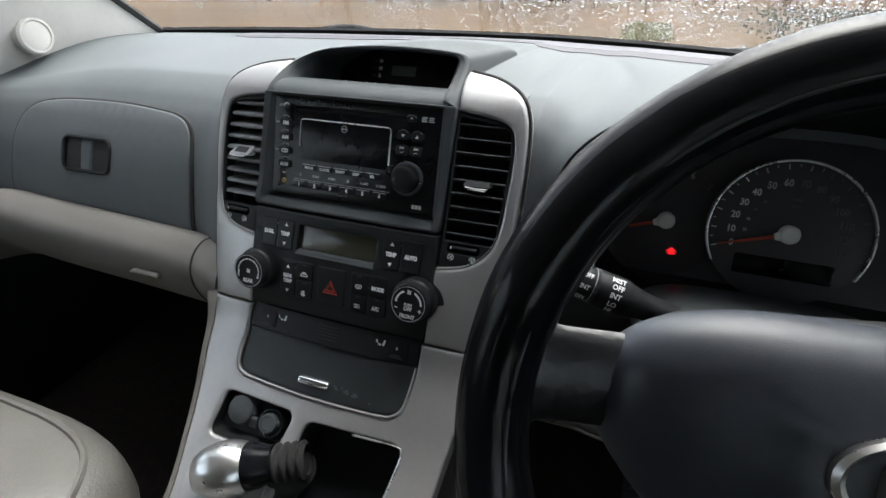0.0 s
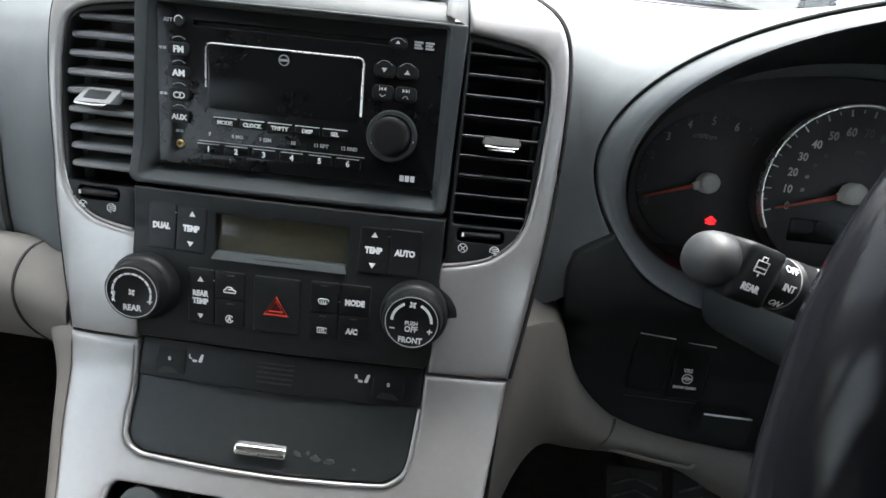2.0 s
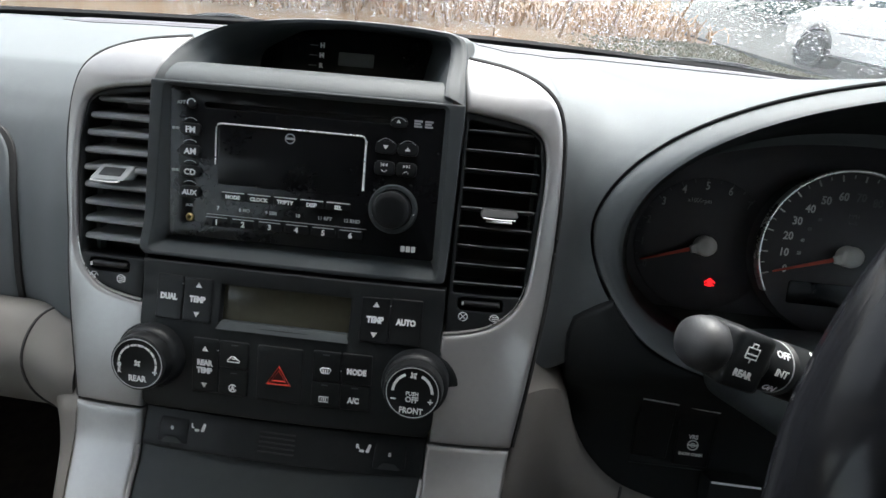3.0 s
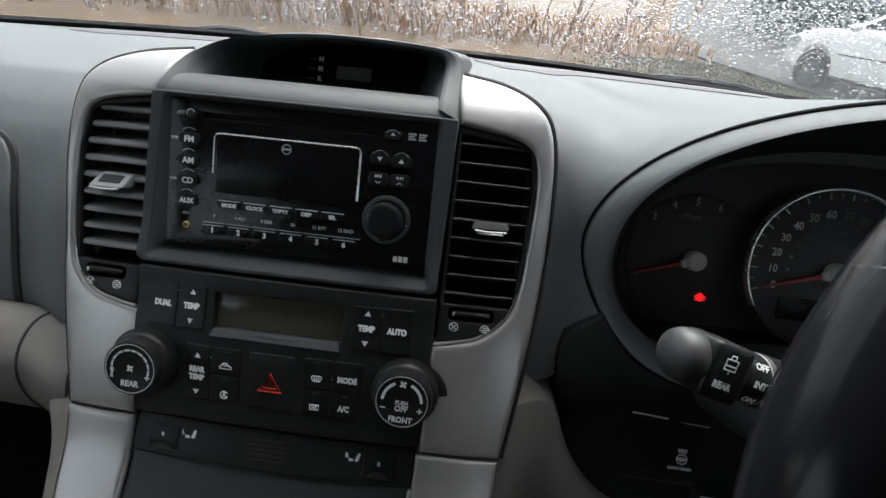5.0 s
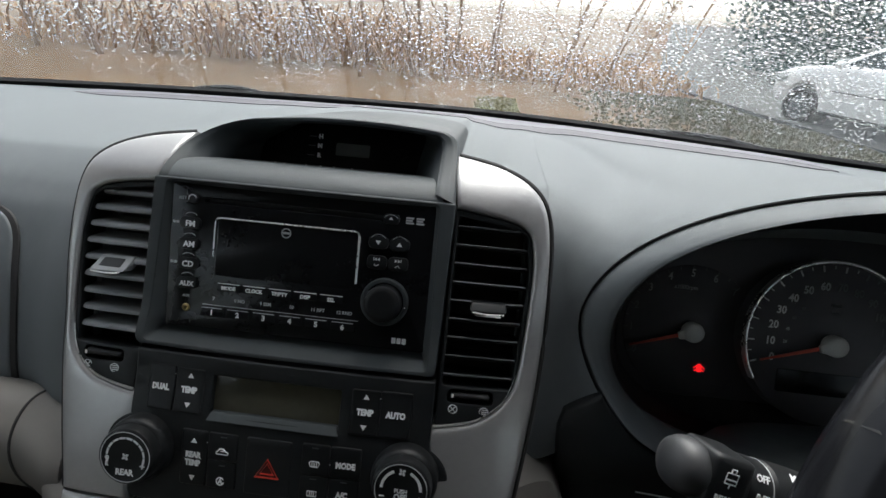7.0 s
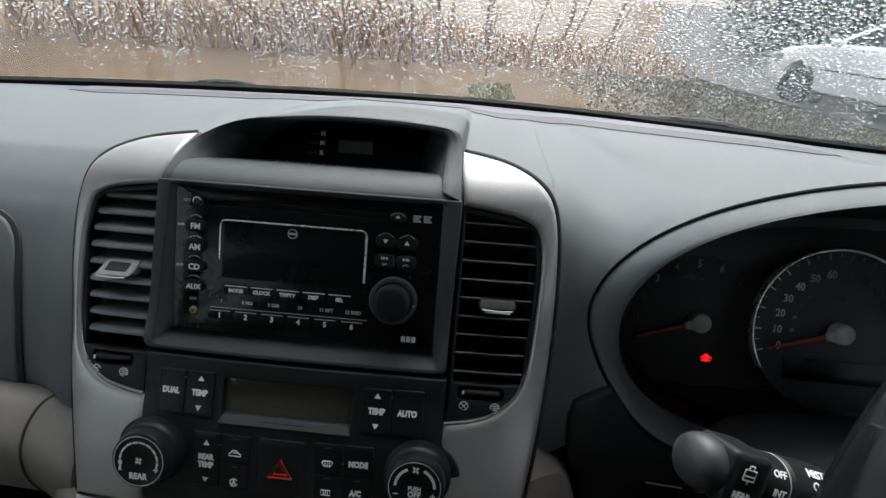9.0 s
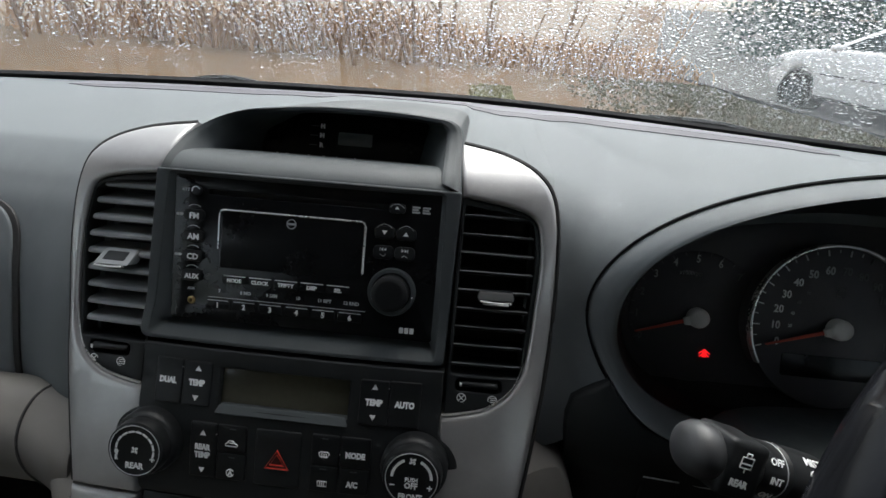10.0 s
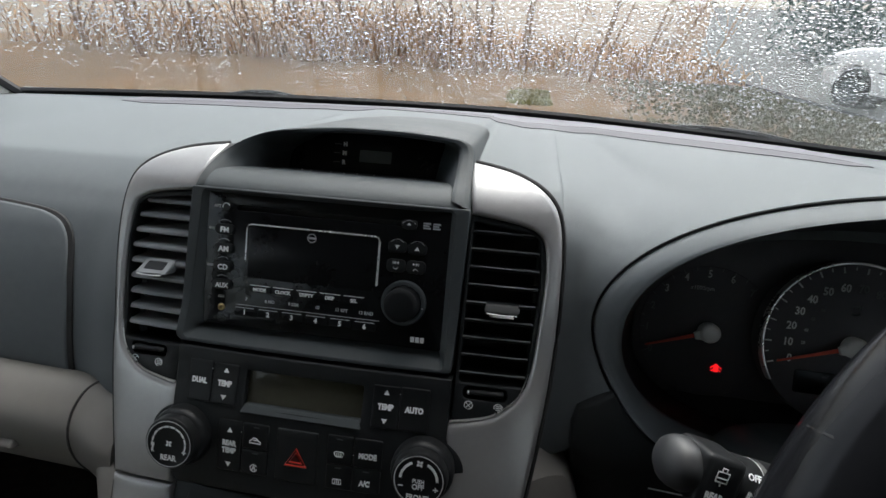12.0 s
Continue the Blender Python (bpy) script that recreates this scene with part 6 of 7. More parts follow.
emblem = part("emblem_ring", turned([(0.0330, -0.002), (0.0336, 0.003), (0.0312, 0.0050), (0.0285, 0.003), (0.0282, -0.002)], 44, pose(-0.004, -0.0185, 0.004, 90, 0, 0) @ Matrix.Diagonal((1, 0.62, 1, 1))), KNOB, wheel, "oval chrome emblem", at=WHEEL)
part("emblem_bar", block(-0.020, -0.0235, -0.0025, 0.012, -0.0175, 0.0105, 0.0015), KNOB, emblem, at=WHEEL)


# ---- windscreen ----
def glass_point(s, t):
    """The windscreen's sheet: s across, t from its foot to the header."""
    x = lerp(-1, 1, s)
    foot = glass_foot(x * 0.725)
    top = Vector((x * 0.60, -0.30 - 0.10 * x * x, 1.585))
    p = foot.lerp(top, t)
    return p + Vector((0, 0.045, 0.06)) * math.sin(math.pi * t) * (1 - 0.5 * x * x)


def glass_normal(s, t):
    a = glass_point(min(s + 0.01, 1), t) - glass_point(max(s - 0.01, 0), t)
    b = glass_point(s, min(t + 0.01, 1)) - glass_point(s, max(t - 0.01, 0))
    return a.cross(b).normalized()


screen = thing("windscreen", (0, 0.5, 1.03), at=WORLD, label="raked windscreen covered in raindrops with black edge seal", category="windscreen", kind="structure")
pane = part("pane", thicken(grid(glass_point, 40, 30), 0.004), PANE, screen, "wet clear glass", at=WORLD)
pane.visible_shadow = False
part("foot_seal", thicken(grid(lambda s, t: glass_point(s, -0.012 + 0.030 * t) - glass_normal(s, 0.02) * 0.004 * (1 if glass_normal(s, 0.02).z > 0 else -1), 60, 4), 0.006), RUBBER, screen, "black lower edge seal", at=WORLD)
part("shade_band", thicken(grid(lambda s, t: glass_point(s, lerp(0.74, 1.0, t)) - Vector((0, 0, 0.012)), 30, 6), 0.006), LINING, screen, "grey lining along the top of the glass", at=WORLD)
for s0 in (0.0, 1.0):
    part("side_seal", tube([glass_point(s0, k / 20) + Vector((0, 0, -0.006)) for k in range(21)], 0.008, 6), RUBBER, screen, at=WORLD)


def drops(seed, count, lo, hi, gap, spread):
    """Raindrops standing on the outside of the glass: domes of uneven outline that keep clear of one another, larger ones slightly run."""
    rg = np.random.default_rng(seed)
    verts, faces, cells = [], [], {}
    n = 8
    for _ in range(count):
        s, t = rg.uniform(0.01, 0.99), 0.012 + 0.62 * rg.uniform(0, 1) ** 0.85
        streak = noise.noise(Vector((s * 22 + 2.5 * (s - 0.5) * t, t * 2.2, 1.0)))
        wet = 0.02 + 0.85 * streak + 0.62 * smooth(0.03, 0.20, t) + 0.38 * smooth(0.25, 0.55, s) - 0.40 * smooth(0.74, 0.84, s) * smooth(0.4, 0.1, t)
        if rg.uniform(0, 1) > wet:
            continue
        r = float(np.clip(rg.lognormal(math.log(lo), spread), lo * 0.45, hi)) * (0.75 + 0.35 * smooth(0.02, 0.25, t))
        x, y = s * 1.35, t * 0.95
        cell = (int(x / gap), int(y / gap))
        near = [q for i in (-1, 0, 1) for j in (-1, 0, 1) for q in cells.get((cell[0] + i, cell[1] + j), ())]
        if any((x - q[0]) ** 2 + (y - q[1]) ** 2 < ((r + q[2]) * 0.92) ** 2 for q in near):
            continue
        cells.setdefault(cell, []).append((x, y, r))
        c, nm = glass_point(s, t), glass_normal(s, t)
        if nm.z < 0:
            nm = -nm
        a = nm.cross(Vector((1, 0, 0))).normalized()
        b = nm.cross(a)
        run = rg.uniform(0.52, 0.85)
        turn = rg.uniform(0, 6.28)
        wob = [1 + 0.16 * math.sin(2 * (2 * math.pi * k / n) + turn) + rg.uniform(-0.08, 0.08) for k in range(n)]
        base = len(verts)
        h = r * rg.uniform(0.42, 0.62)
        for f, e in ((1.0, 0.0), (0.86, 0.50), (0.55, 0.84)):
            for j in range(n):
                an = 2 * math.pi * j / n
                verts.append(c + nm * (0.0043 + h * e) + (a * math.cos(an) * run + b * math.sin(an)) * r * f * wob[j])
        verts.append(c + nm * (0.0043 + h))
        for q in range(2):
            for j in range(n):
                k = (j + 1) % n
                faces.append((base + q * n + j, base + q * n + k, base + q * n + n + k, base + q * n + n + j))
        for j in range(n):
            faces.append((base + 2 * n + j, base + 2 * n + (j + 1) % n, base + 3 * n))
        faces.append(tuple(base + j for j in reversed(range(n))))
    mesh = bpy.data.meshes.new("raindrops")
    mesh.from_pydata([tuple(v) for v in verts], [], faces)
    mesh.validate()
    for p in mesh.polygons:
        p.use_smooth = len(p.vertices) < 8
    mesh.materials.append(DROP)
    ob = tagged(new("raindrops", mesh), "many clear raindrops standing on the windscreen" if lo > 0.0015 else "fine clear droplets between the raindrops on the windscreen", "raindrops", kind="stuff")
    ob.visible_shadow = False
    return ob


drops(3, 60000, 0.0020, 0.0040, 0.010, 0.32)
drops(4, 30000, 0.0008, 0.0014, 0.004, 0.35)
for x0, x1 in ((-0.62, -0.25), (0.02, 0.62)):
    wip = thing("windscreen_wiper", (x0, 0.60, 1.04), at=WORLD, label="black windscreen wiper lying at the foot of the glass", category="wiper", group="windscreen wipers")
    line = [glass_point((lerp(x0, x1, k / 16) / 0.76 + 1) / 2, 0.004 + 0.020 * smooth(0.45, 0.75, k / 16) * smooth(1.0, 0.8, k / 16)) + Vector((0, 0.014, -0.002)) for k in range(17)]
    part("blade", tube(line, 0.005, 6), RUBBER, wip, at=WORLD)
    part("arm", tube([p + Vector((0, 0.012, -0.004)) for p in line[4:]], 0.005, 6, flat=0.6), BLACK, wip, at=WORLD)

# ---- cabin shell ----
for side, nm in ((-1, "wall_left"), (1, "wall_right")):
    pillar = thing("windscreen_pillar", (side * 0.75, 0.3, 1.04), at=WORLD, label="pale moulded windscreen pillar trim with a round tweeter" if side < 0 else "pale moulded windscreen pillar trim", category="pillar trim", kind="structure")

    def trim(s, t, side=side):
        top = glass_point(0 if side < 0 else 1, t) + Vector((0, 0.004, -0.010))
        low = Vector((side * lerp(0.800, 0.70, t), lerp(0.060, -0.62, t), lerp(1.030, 1.50, t)))
        p = top.lerp(low, s)
        return p + Vector((-side * 0.022 * math.sin(math.pi * min(1, s * 1.1)), 0, 0.0))
    bm = grid(trim, 14, 24)
    part("trim", thicken(bm, 0.012, side < 0), PALE, pillar, at=WORLD)
    if side < 0:
        m = Matrix.Translation((-0.722, 0.216, 1.089)) @ pose(0, 0, 0, 0, 90, 0)
        tw = part("tweeter", turned([(0.030, -0.012), (0.030, 0.004), (0.027, 0.0075), (0.024, 0.0078), (0.0225, 0.006), (0.0, 0.0085)], 40, m), PALE, pillar, "round pale tweeter grille", at=WORLD)
        part("tweeter_mesh", turned([(0.0215, 0.0064), (0.018, 0.0072), (0.0, 0.0090)], 32, m @ Matrix.Translation((0, 0, 0.0004))), PALE, tw, at=WORLD)
    wall = thing(nm, (side * 0.82, -0.8, 0.45), at=WORLD, label="dark door and side trim below the side windows", category="door trim", kind="structure")
    part("door_panel", block(min(side * 0.80, side * 0.86), -2.6, 0.42, max(side * 0.80, side * 0.86), 0.62, 1.035, 0.01), DRAWER, wall, at=WORLD)
    part("roof_rail", block(min(side * 0.62, side * 0.79), -2.6, 1.50, max(side * 0.62, side * 0.79), -0.45, 1.62, 0.01), LINING, wall, at=WORLD)
    for y in (-0.36 if side < 0 else -0.81, -2.1):
        part("door_pillar", block(min(side * 0.74, side * 0.82), y - 0.06, 1.03, max(side * 0.74, side * 0.82), y + 0.06, 1.52, 0.01), LINING, wall, at=WORLD)
    # out-of-view panes, sized and tinted to balance the cabin light
    part("rear_pane", block(min(side * 0.775, side * 0.780), -2.6, 1.035, max(side * 0.775, side * 0.780), -0.30 if side < 0 else -0.75, 1.50, 0), REARGLASS, wall, "unseen rear side glass, its tint set for the cabin light", at=WORLD)
    win = part("side_pane", block(min(side * 0.775, side * 0.780), -0.30 if side < 0 else -0.75, 1.035, max(side * 0.775, side * 0.780), 0.05, 1.50, 0), TINTED if side < 0 else CLEAR, wall, at=WORLD)
roof = tagged(single("ceiling", block(-0.72, -2.6, 1.60, 0.72, -0.30, 1.66, 0.01), LINING, at=WORLD), "pale fabric headlining", "headlining", kind="structure")
floor_ = tagged(single("floor", block(-0.86, -2.6, 0.36, 0.86, 0.60, 0.42, 0.01), CARPET, at=WORLD), "black carpeted car floor", "floor", kind="structure")
bulk = tagged(single("wall_front", block(-0.86, 0.36, 0.38, 0.86, 0.42, 1.00, 0.01), CARPET, at=WORLD), "black lined bulkhead behind the footwells", "bulkhead", kind="structure")
rear = tagged(single("wall_rear", block(-0.86, -2.66, 0.36, 0.86, -2.60, 1.62, 0.01), BEZEL, at=WORLD), "grey-beige tailgate lining", "tailgate lining", kind="structure")
scuttle = tagged(single("bonnet", thicken(grid(lambda s, t: Vector((lerp(-0.86, 0.86, s), lerp(0.60, 1.60, t), 0.985 - 0.10 * t - 0.25 * t * t - 0.03 * (2 * s - 1) ** 2)), 20, 12), 0.02), material("dark_car_paint", (0.03, 0.034, 0.04), 0.2, second=(0.035, 0.04, 0.045), scale=8, coat=0.5), at=WORLD), "dark painted bonnet beyond the windscreen", "bonnet", kind="structure")

# tunnel side between the footwells and the seats
tunnel = single("console_tunnel", block(-0.135, -0.75, 0.40, 0.125, 0.22, 0.66, 0.02, 3), BEIGE, "grey-beige console base between the seats", "console base", kind="structure", at=WORLD)


def seat(x, label):
    st = thing("passenger_seat", (x, -0.45, 0.42), at=WORLD, label=label, category="car seat")

    def cushion(s, t):
        a, b = 2 * math.pi * s, lerp(-1, 1, t)
        k = (1 - abs(b) ** 3.5) ** 0.5 if abs(b) < 1 else 0.0
        c, q = math.cos(a), math.sin(a)
        return Vector((x + 0.285 * math.copysign(abs(c) ** 0.55, c) * (0.90 + 0.10 * k) * (0.02 + 0.98 * k), -0.46 + 0.30 * math.copysign(abs(q) ** 0.6, q) * (0.02 + 0.98 * k), 0.675 + 0.10 * b + 0.02 * smooth(0.3, 0.9, c * (1 if x < 0 else -1))))
    part("cushion", grid(cushion, 56, 22, close_u=True), LEATHER, st, "grey-beige leather seat cushion", at=WORLD)
    part("base", block(x - 0.22, -0.68, 0.42, x + 0.22, -0.28, 0.60, 0.02), BEZEL, st, at=WORLD)

    def back(s, t):
        a, b = 2 * math.pi * s, lerp(-1, 1, t)
        k = (1 - abs(b) ** 4) ** 0.5 if abs(b) < 1 else 0.0
        c, q = math.cos(a), math.sin(a)
        return Vector((x + 0.25 * math.copysign(abs(c) ** 0.6, c) * k, -0.84 - 0.12 * (b + 1) + 0.085 * math.copysign(abs(q) ** 0.7, q) * k, 1.03 + 0.34 * b))
    part("backrest", grid(back, 48, 22, close_u=True), LEATHER, st, at=WORLD)
    part("headrest", ball(x, -1.10, 1.46, 0.13, 0.05, 0.09), LEATHER, st, at=WORLD)
    part("piping", tube([cushion(0.25 + 0.5 * k / 30 if False else k / 60, 0.80) + Vector((0, 0, 0.002)) for k in range(60)], 0.004, 6, closed=True), LEATHER, st, at=WORLD)
    return st


seat(-0.445, "grey-beige leather passenger seat with rounded cushion edge")
for k, (x, w, label) in enumerate(((0.352, 0.070, "black rubber clutch pedal with chevron ribs"), (0.432, 0.070, "black rubber brake pedal with chevron ribs"))):
    ped = thing("pedal", (x, 0.06, 0.54), at=WORLD, label=label, category="pedal", group="foot pedals")
    m = Matrix.Translation((x, 0.055, 0.580)) @ pose(0, 0, 0, -48, 0, 0)
    part("pad", block(-w / 2, -0.006, -0.032, w / 2, 0.008, 0.032, 0.006), RUBBER, ped, at=m)
    part("arm", tube([(0, 0.012, 0.0), (0, 0.10, 0.06), (0, 0.24, 0.16)], 0.008, 8), BLACK, ped, at=m)
    for i in range(4):
        for s in (-1, 1):
            # ribs are coloured paler than the pad to look lit
            part("rib", tube([(0, -0.0068, 0.020 - 0.014 * i), (s * w * 0.38, -0.0068, 0.010 - 0.014 * i)], 0.0016, 5), CATCHLIGHT, ped, at=m)

# ---- outside ----
SOIL = material("wet_rough_ground", (0.165, 0.100, 0.050), 0.9, spec=0.1, second=(0.115, 0.080, 0.046), scale=0.7)
TARMAC = material("wet_tarmac", (0.074, 0.076, 0.073), 0.75, spec=0.15, second=(0.056, 0.058, 0.056), scale=6)
BARK = material("wet_bark", (0.27, 0.180, 0.115), 0.85, spec=0.12, second=(0.20, 0.130, 0.083), scale=12)
LEAF = material("dark_evergreen", (0.04, 0.075, 0.065), 0.6, second=(0.028, 0.055, 0.048), scale=5)
CARWHITE = material("white_car_paint", (0.78, 0.785, 0.78), 0.25, second=(0.72, 0.725, 0.72), scale=3, coat=0.4, mix=0.3)
CARGLASS = material("dark_car_glass", (0.02, 0.03, 0.032), 0.05, second=(0.03, 0.04, 0.042), scale=4)


def rise(x, y):
    """The lie of the land: level by the car, a rough bank ahead and to the left."""
    k = smooth(6.5, 11.0, y - 0.25 * x) * smooth(4.2, 2.2, x - 0.05 * (y - 8))
    return 0.10 * k + 0.05 * noise.noise(Vector((x * 0.6, y * 0.6, 0))) * smooth(3, 6, y)


def land(s, t):
    x = 400 * math.copysign(abs(2 * s - 1) ** 3, 2 * s - 1)
    y = 400 * math.copysign(abs(2 * t - 1) ** 3, 2 * t - 1) + 6
    return Vector((x, y, rise(x, y)))


tagged(single("ground", grid(land, 90, 90), SOIL, at=WORLD), "rough wet brown ground rising to a bank", "ground", kind="structure")
def road_edge(y):
    return 3.85 - 0.22 * (y - 9.15) if y < 9.15 else max(3.85 - 0.22 * (y - 9.15), 0.30 * (y + 0.5))


tagged(single("road", thicken(grid(lambda s, t: Vector((lerp(road_edge(lerp(-6, 300, t**2)), 260, s ** 2), lerp(-6, 300, t**2), 0.055)), 16, 120), 0.08), TARMAC, at=WORLD), "wet grey tarmac of a car park", "tarmac", kind="structure")


def blades(seed, count, xs, ys, height, material_, label, name, leans=(0.05, 0.45)):
    rg = np.random.default_rng(seed)
    verts, faces = [], []
    for _ in range(count):
        x, y = xs[0] + (xs[1] - xs[0]) * rg.beta(2.2, 1.3), rg.uniform(*ys)
        z = rise(x, y)
        h = height * rg.uniform(0.45, 1.15) * lerp(1.4, 0.45, smooth(-3.0, 1.0, x))
        a, lean = rg.uniform(0, 6.28), rg.uniform(*leans)
        w = rg.uniform(0.014, 0.034)
        dx, dy = math.cos(a), math.sin(a)
        b = len(verts)
        for k, f in ((0, 1.0), (0.55, 0.8), (1.0, 0.1)):
            px, py, pz = x + dx * lean * h * k * k, y + dy * lean * h * k * k, z + h * k * (1 - 0.25 * lean * k)
            verts += [(px - dy * w * f, py + dx * w * f, pz), (px + dy * w * f, py - dx * w * f, pz)]
        faces += [(b, b + 1, b + 3, b + 2), (b + 2, b + 3, b + 5, b + 4)]
    mesh = bpy.data.meshes.new(name)
    mesh.from_pydata(verts, [], faces)
    mesh.materials.append(material_)
    return tagged(new(name, mesh), label, "grass", kind="stuff")


blades(7, 2600, (-12, 4.1), (9.0, 14.0), 0.85, material("brown_brush", (0.40, 0.255, 0.145), 0.85, spec=0.1, second=(0.32, 0.205, 0.118), scale=3), "low brown brushwood beyond the bank", "brushwood", (0.3, 1.1))
blades(2, 9000, (1.2, 4.9), (4.2, 9.0), 0.10, material("green_grass", (0.140, 0.144, 0.088), 0.8, second=(0.158, 0.138, 0.088), scale=3), "short wet green and brown grass at the verge", "verge_grass")
blades(9, 700, (-0.12, 0.50), (6.4, 7.6), 0.10, material("green_tuft", (0.27, 0.27, 0.115), 0.8, spec=0.1, second=(0.28, 0.24, 0.12), scale=3), "low green tufts at the edge of the bank", "grass_tufts")


def bare_tree(seed, x, y, height, lean, label):
    rg = random.Random(seed)
    tree = thing("bare_tree", (x, y, rise(x, y)), at=WORLD, label=label, category="tree", group="bare trees on the bank")
    z0 = rise(x, y) - 0.1
    trunk = [Vector((x + lean * height * (k / 8) ** 1.2 + rg.uniform(-0.04, 0.04), y + rg.uniform(-0.05, 0.05), z0 + height * k / 8)) for k in range(9)]
    r0 = height * rg.uniform(0.006, 0.015)
    part("trunk", tube(trunk, lambda s: r0 * (1 - 0.75 * s), 7), BARK, tree, at=WORLD)
    limbs = []
    for _ in range(6):
        k = rg.randint(1, 7)
        p = trunk[k]
        d = Vector((rg.uniform(-1, 1), rg.uniform(-0.6, 0.6), rg.uniform(0.5, 1.2))).normalized()
        ln = height * rg.uniform(0.18, 0.38)
        pts = [p + d * ln * f + Vector((rg.uniform(-0.05, 0.05), 0, 0.10 * ln * f * f)) for f in (0, 0.33, 0.66, 1.0)]
        limbs.append(tube(pts, lambda s: r0 * 0.42 * (1 - 0.8 * s), 5))
        for f in (2, 3):
            d2 = (d + Vector((rg.uniform(-1, 1), rg.uniform(-0.6, 0.6), rg.uniform(-0.1, 0.7)))).normalized()
            limbs.append(tube([pts[f], pts[f] + d2 * ln * 0.25, pts[f] + d2 * ln * 0.45 + Vector((0, 0, 0.05))], lambda s: r0 * 0.16 * (1 - 0.7 * s), 4))
    part("branches", join(*limbs), BARK, tree, at=WORLD)


tree_rg = random.Random(8)
for k in range(34):
    x = lerp(-8.0, 3.0, (k + tree_rg.uniform(-0.6, 0.6)) / 33)
    y = tree_rg.uniform(7.8, 10.8)
    lean = lerp(-0.26, 0.36, smooth(-3.0, 3.0, x)) + tree_rg.uniform(-0.1, 0.1)
    bare_tree(20 + k, x, y, tree_rg.uniform(3.0, 4.6), lean, "leaning leafless sapling with brown bark")
# Added sheet: the pale sky sheen beyond the trees is put into matte colour.
def field_sheet(s, t):
    x = 2.75 + 74 * t ** 3 - 220 * s ** 3
    y = lerp(11.0, 300, t ** 3) + 2.2 * noise.noise(Vector((x * 0.45, 2.0, 0))) + 0.9 * noise.noise(Vector((x * 2.1, 5.0, 0)))
    return Vector((x, y, 0.075 + 0.085 * smooth(0.0, 0.28, t) + 0.03 * noise.noise(Vector((x * 1.6, y * 1.1, 4.0)))))


tagged(single("field", grid(field_sheet, 160, 40), material("pale_far_sheet", (0.21, 0.165, 0.120), 0.8, spec=0.2, second=(0.15, 0.105, 0.066), scale=0.5), at=WORLD), "added pale sheet beyond the trees, standing in for bright sky sheen", "field", kind="structure")


def leaf_clump(seed, x0, x1, y0, y1, z0, z1, count, label):
    rg = np.random.default_rng(seed)
    verts, faces = [], []
    for _ in range(count):
        x, y = rg.uniform(x0, x1), rg.uniform(y0, y1)
        top = lerp(z0, z1, 0.75 + 0.25 * noise.noise(Vector((x * 0.7, y * 0.7, 3.0))))
        z = z0 + (top - z0) * rg.uniform(0, 1) ** 0.8
        c = Vector((x, y, z))
        a = Vector(rg.normal(size=3)).normalized() * 0.09
        b = a.cross(Vector(rg.normal(size=3))).normalized() * 0.05
        i = len(verts)
        verts += [tuple(c - a), tuple(c + b), tuple(c + a), tuple(c - b)]
        faces.append((i, i + 1, i + 2, i + 3))
    mesh = bpy.data.meshes.new("hedge")
    mesh.from_pydata(verts, [], faces)
    mesh.materials.append(LEAF)
    return tagged(new("hedge", mesh), label, "hedge", kind="stuff")


leaf_clump(5, 6.6, 20.0, 13.0, 17.0, 0.0, 4.2, 18000, "dark evergreen hedge behind the parked car")


# white parked car, its flank towards us
CAR = Matrix.Translation((4.38, 7.47, 0.050)) @ pose(0, 0, 0, 0, 0, -70) @ Matrix.Diagonal((0.79, 0.79, 0.79, 1))
car = thing("parked_car", (1.3, 0.8, 0.0), at=CAR, label="white parked hatchback car seen from its side", category="car")
side_line = [tuple(p) for p in spline([(-0.86, 0.42), (-0.84, 0.62), (-0.72, 0.78), (-0.30, 0.90), (0.30, 0.98), (0.62, 1.00), (1.4, 1.02), (2.4, 1.03), (2.95, 1.00), (3.10, 0.85), (3.12, 0.45), (3.05, 0.26)], 60)]
arch_f = [(0.36 * math.cos(a), 0.30 + 0.36 * math.sin(a)) for a in [radians(lerp(-8, 188, k / 20)) for k in range(21)]]
arch_r = [(2.55 + p[0], p[1]) for p in arch_f]
body_loop = [Vector(p) for p in (*side_line, (2.92, 0.24), *arch_r, (2.15, 0.22), (0.42, 0.22), *arch_f, (-0.42, 0.26), (-0.80, 0.28))]
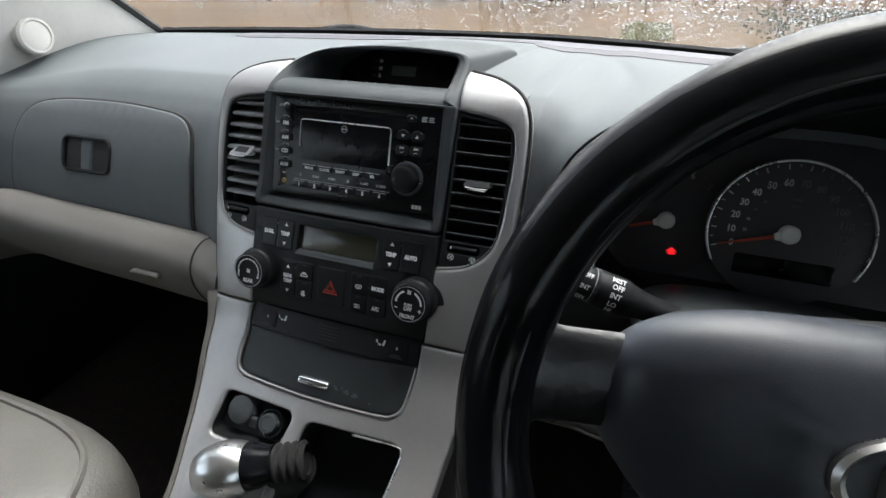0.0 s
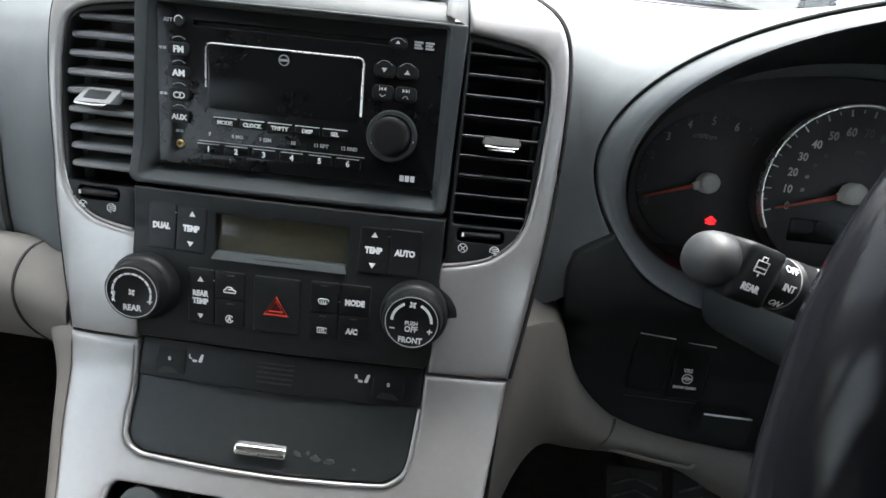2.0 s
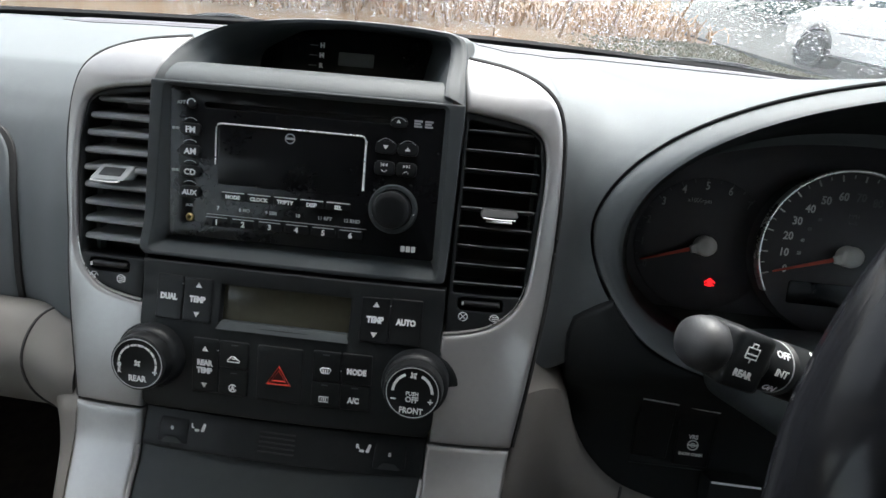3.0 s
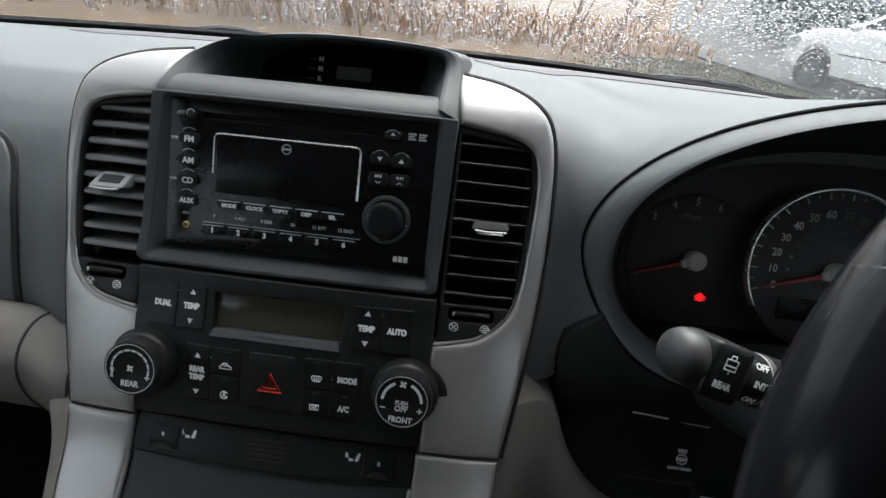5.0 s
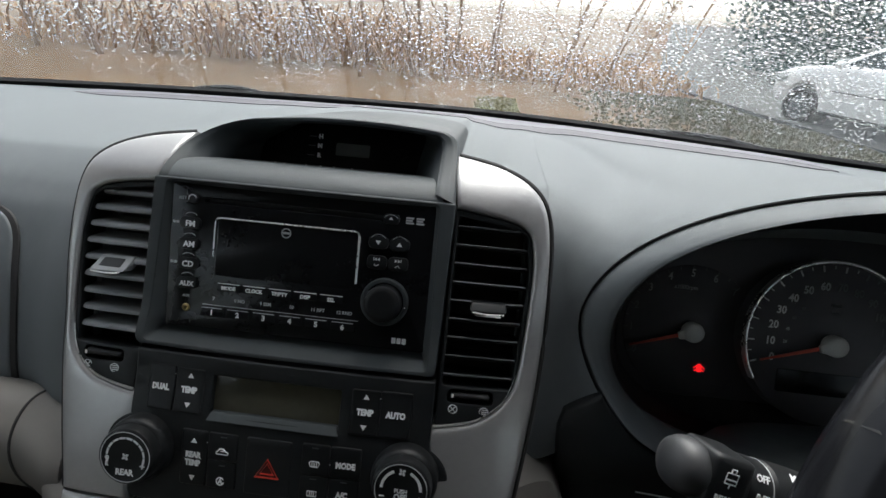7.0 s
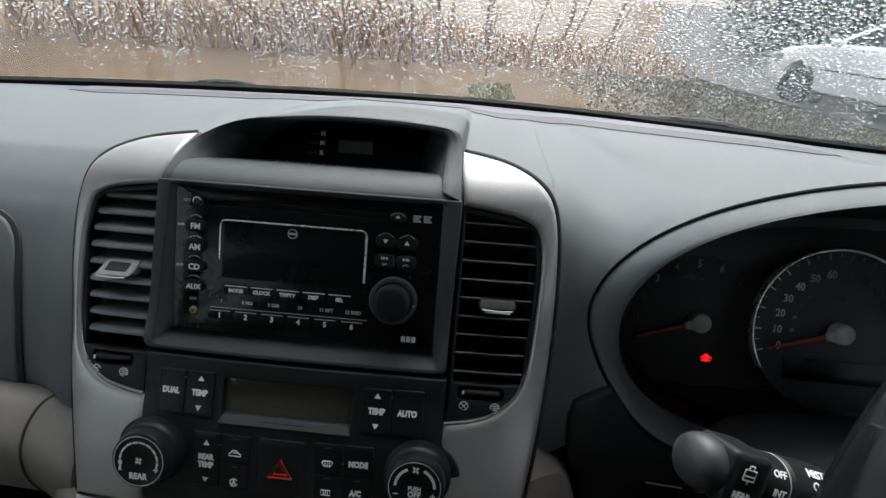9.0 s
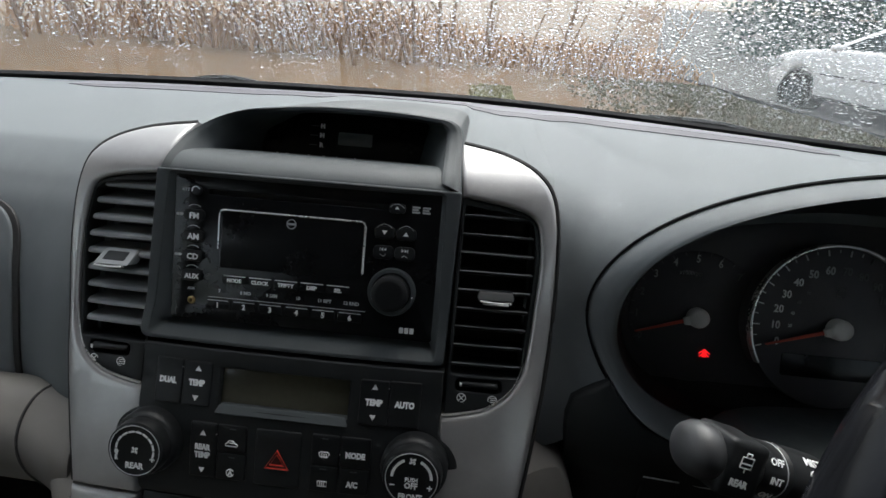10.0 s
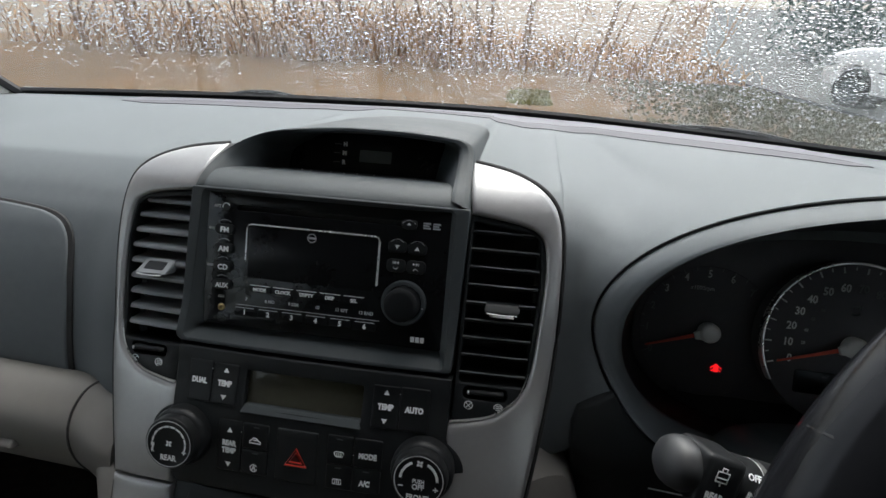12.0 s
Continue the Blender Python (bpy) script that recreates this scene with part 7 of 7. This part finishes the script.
part("body", plate(body_loop, (), lambda u, v: -0.10 * abs((v - 0.55) / 0.5) ** 2.5 - 0.25 * smooth(0.3, -0.9, u) ** 2, 1.6, 0.05, step=0.12, edge=0.06), CARWHITE, car, at=CAR)
cabin = [Vector(p) for p in spline([(0.28, 0.97), (0.80, 1.26), (1.15, 1.42), (1.70, 1.49), (2.30, 1.45), (2.75, 1.32), (3.00, 1.02)], 40)]
part("roof", plate(cabin, (), lambda u, v: -0.12 - 0.42 * max(0, v - 1.0), 1.35, 0.04, step=0.15, edge=0.08), CARWHITE, car, at=CAR)
glassy = lambda u, v: -0.105 - 0.42 * max(0, v - 1.0)
part("window", plate(rpoly([(0.50, 1.01), (1.50, 1.03), (1.50, 1.41), (1.18, 1.36), (0.88, 1.23)], 0.03), (), glassy, 0.02, 0.004), CARGLASS, car, at=CAR)
part("window", plate(rpoly([(1.58, 1.03), (2.40, 1.04), (2.60, 1.22), (2.30, 1.37), (1.58, 1.41)], 0.03), (), glassy, 0.02, 0.004), CARGLASS, car, at=CAR)
part("rub_strip", tube([(0.42, 0.012, 0.60), (2.15, 0.012, 0.62)], 0.018, 6), RUBBER, car, "dark rubbing strip", at=CAR)
part("sill", tube([(0.40, 0.03, 0.24), (2.16, 0.03, 0.24)], 0.03, 6), RUBBER, car, at=CAR)
part("mirror", ball(0.62, -0.10, 1.02, 0.09, 0.09, 0.065), CARWHITE, car, at=CAR)
part("headlight", ball(-0.66, 0.16, 0.68, 0.16, 0.14, 0.09), CLEAR, car, at=CAR)
for u in (0.0, 2.55):
    m = CAR @ Matrix.Translation((u, 0.10, 0.255)) @ pose(0, 0, 0, 90, 0, 0)
    tyre = part("wheel", turned([(0.21, 0.085), (0.28, 0.09), (0.305, 0.06), (0.31, 0.0), (0.305, -0.08), (0.20, -0.09)], 36), RUBBER, car, "black tyre with grey wheel", at=m)
    part("rim", turned([(0.21, 0.075), (0.19, 0.055), (0.06, 0.075), (0.0, 0.078)], 30), BEZEL, tyre, at=m)
    part("arch_liner", turned([(0.36, -0.30), (0.36, 0.04)], 30), RUBBER, tyre, at=m)
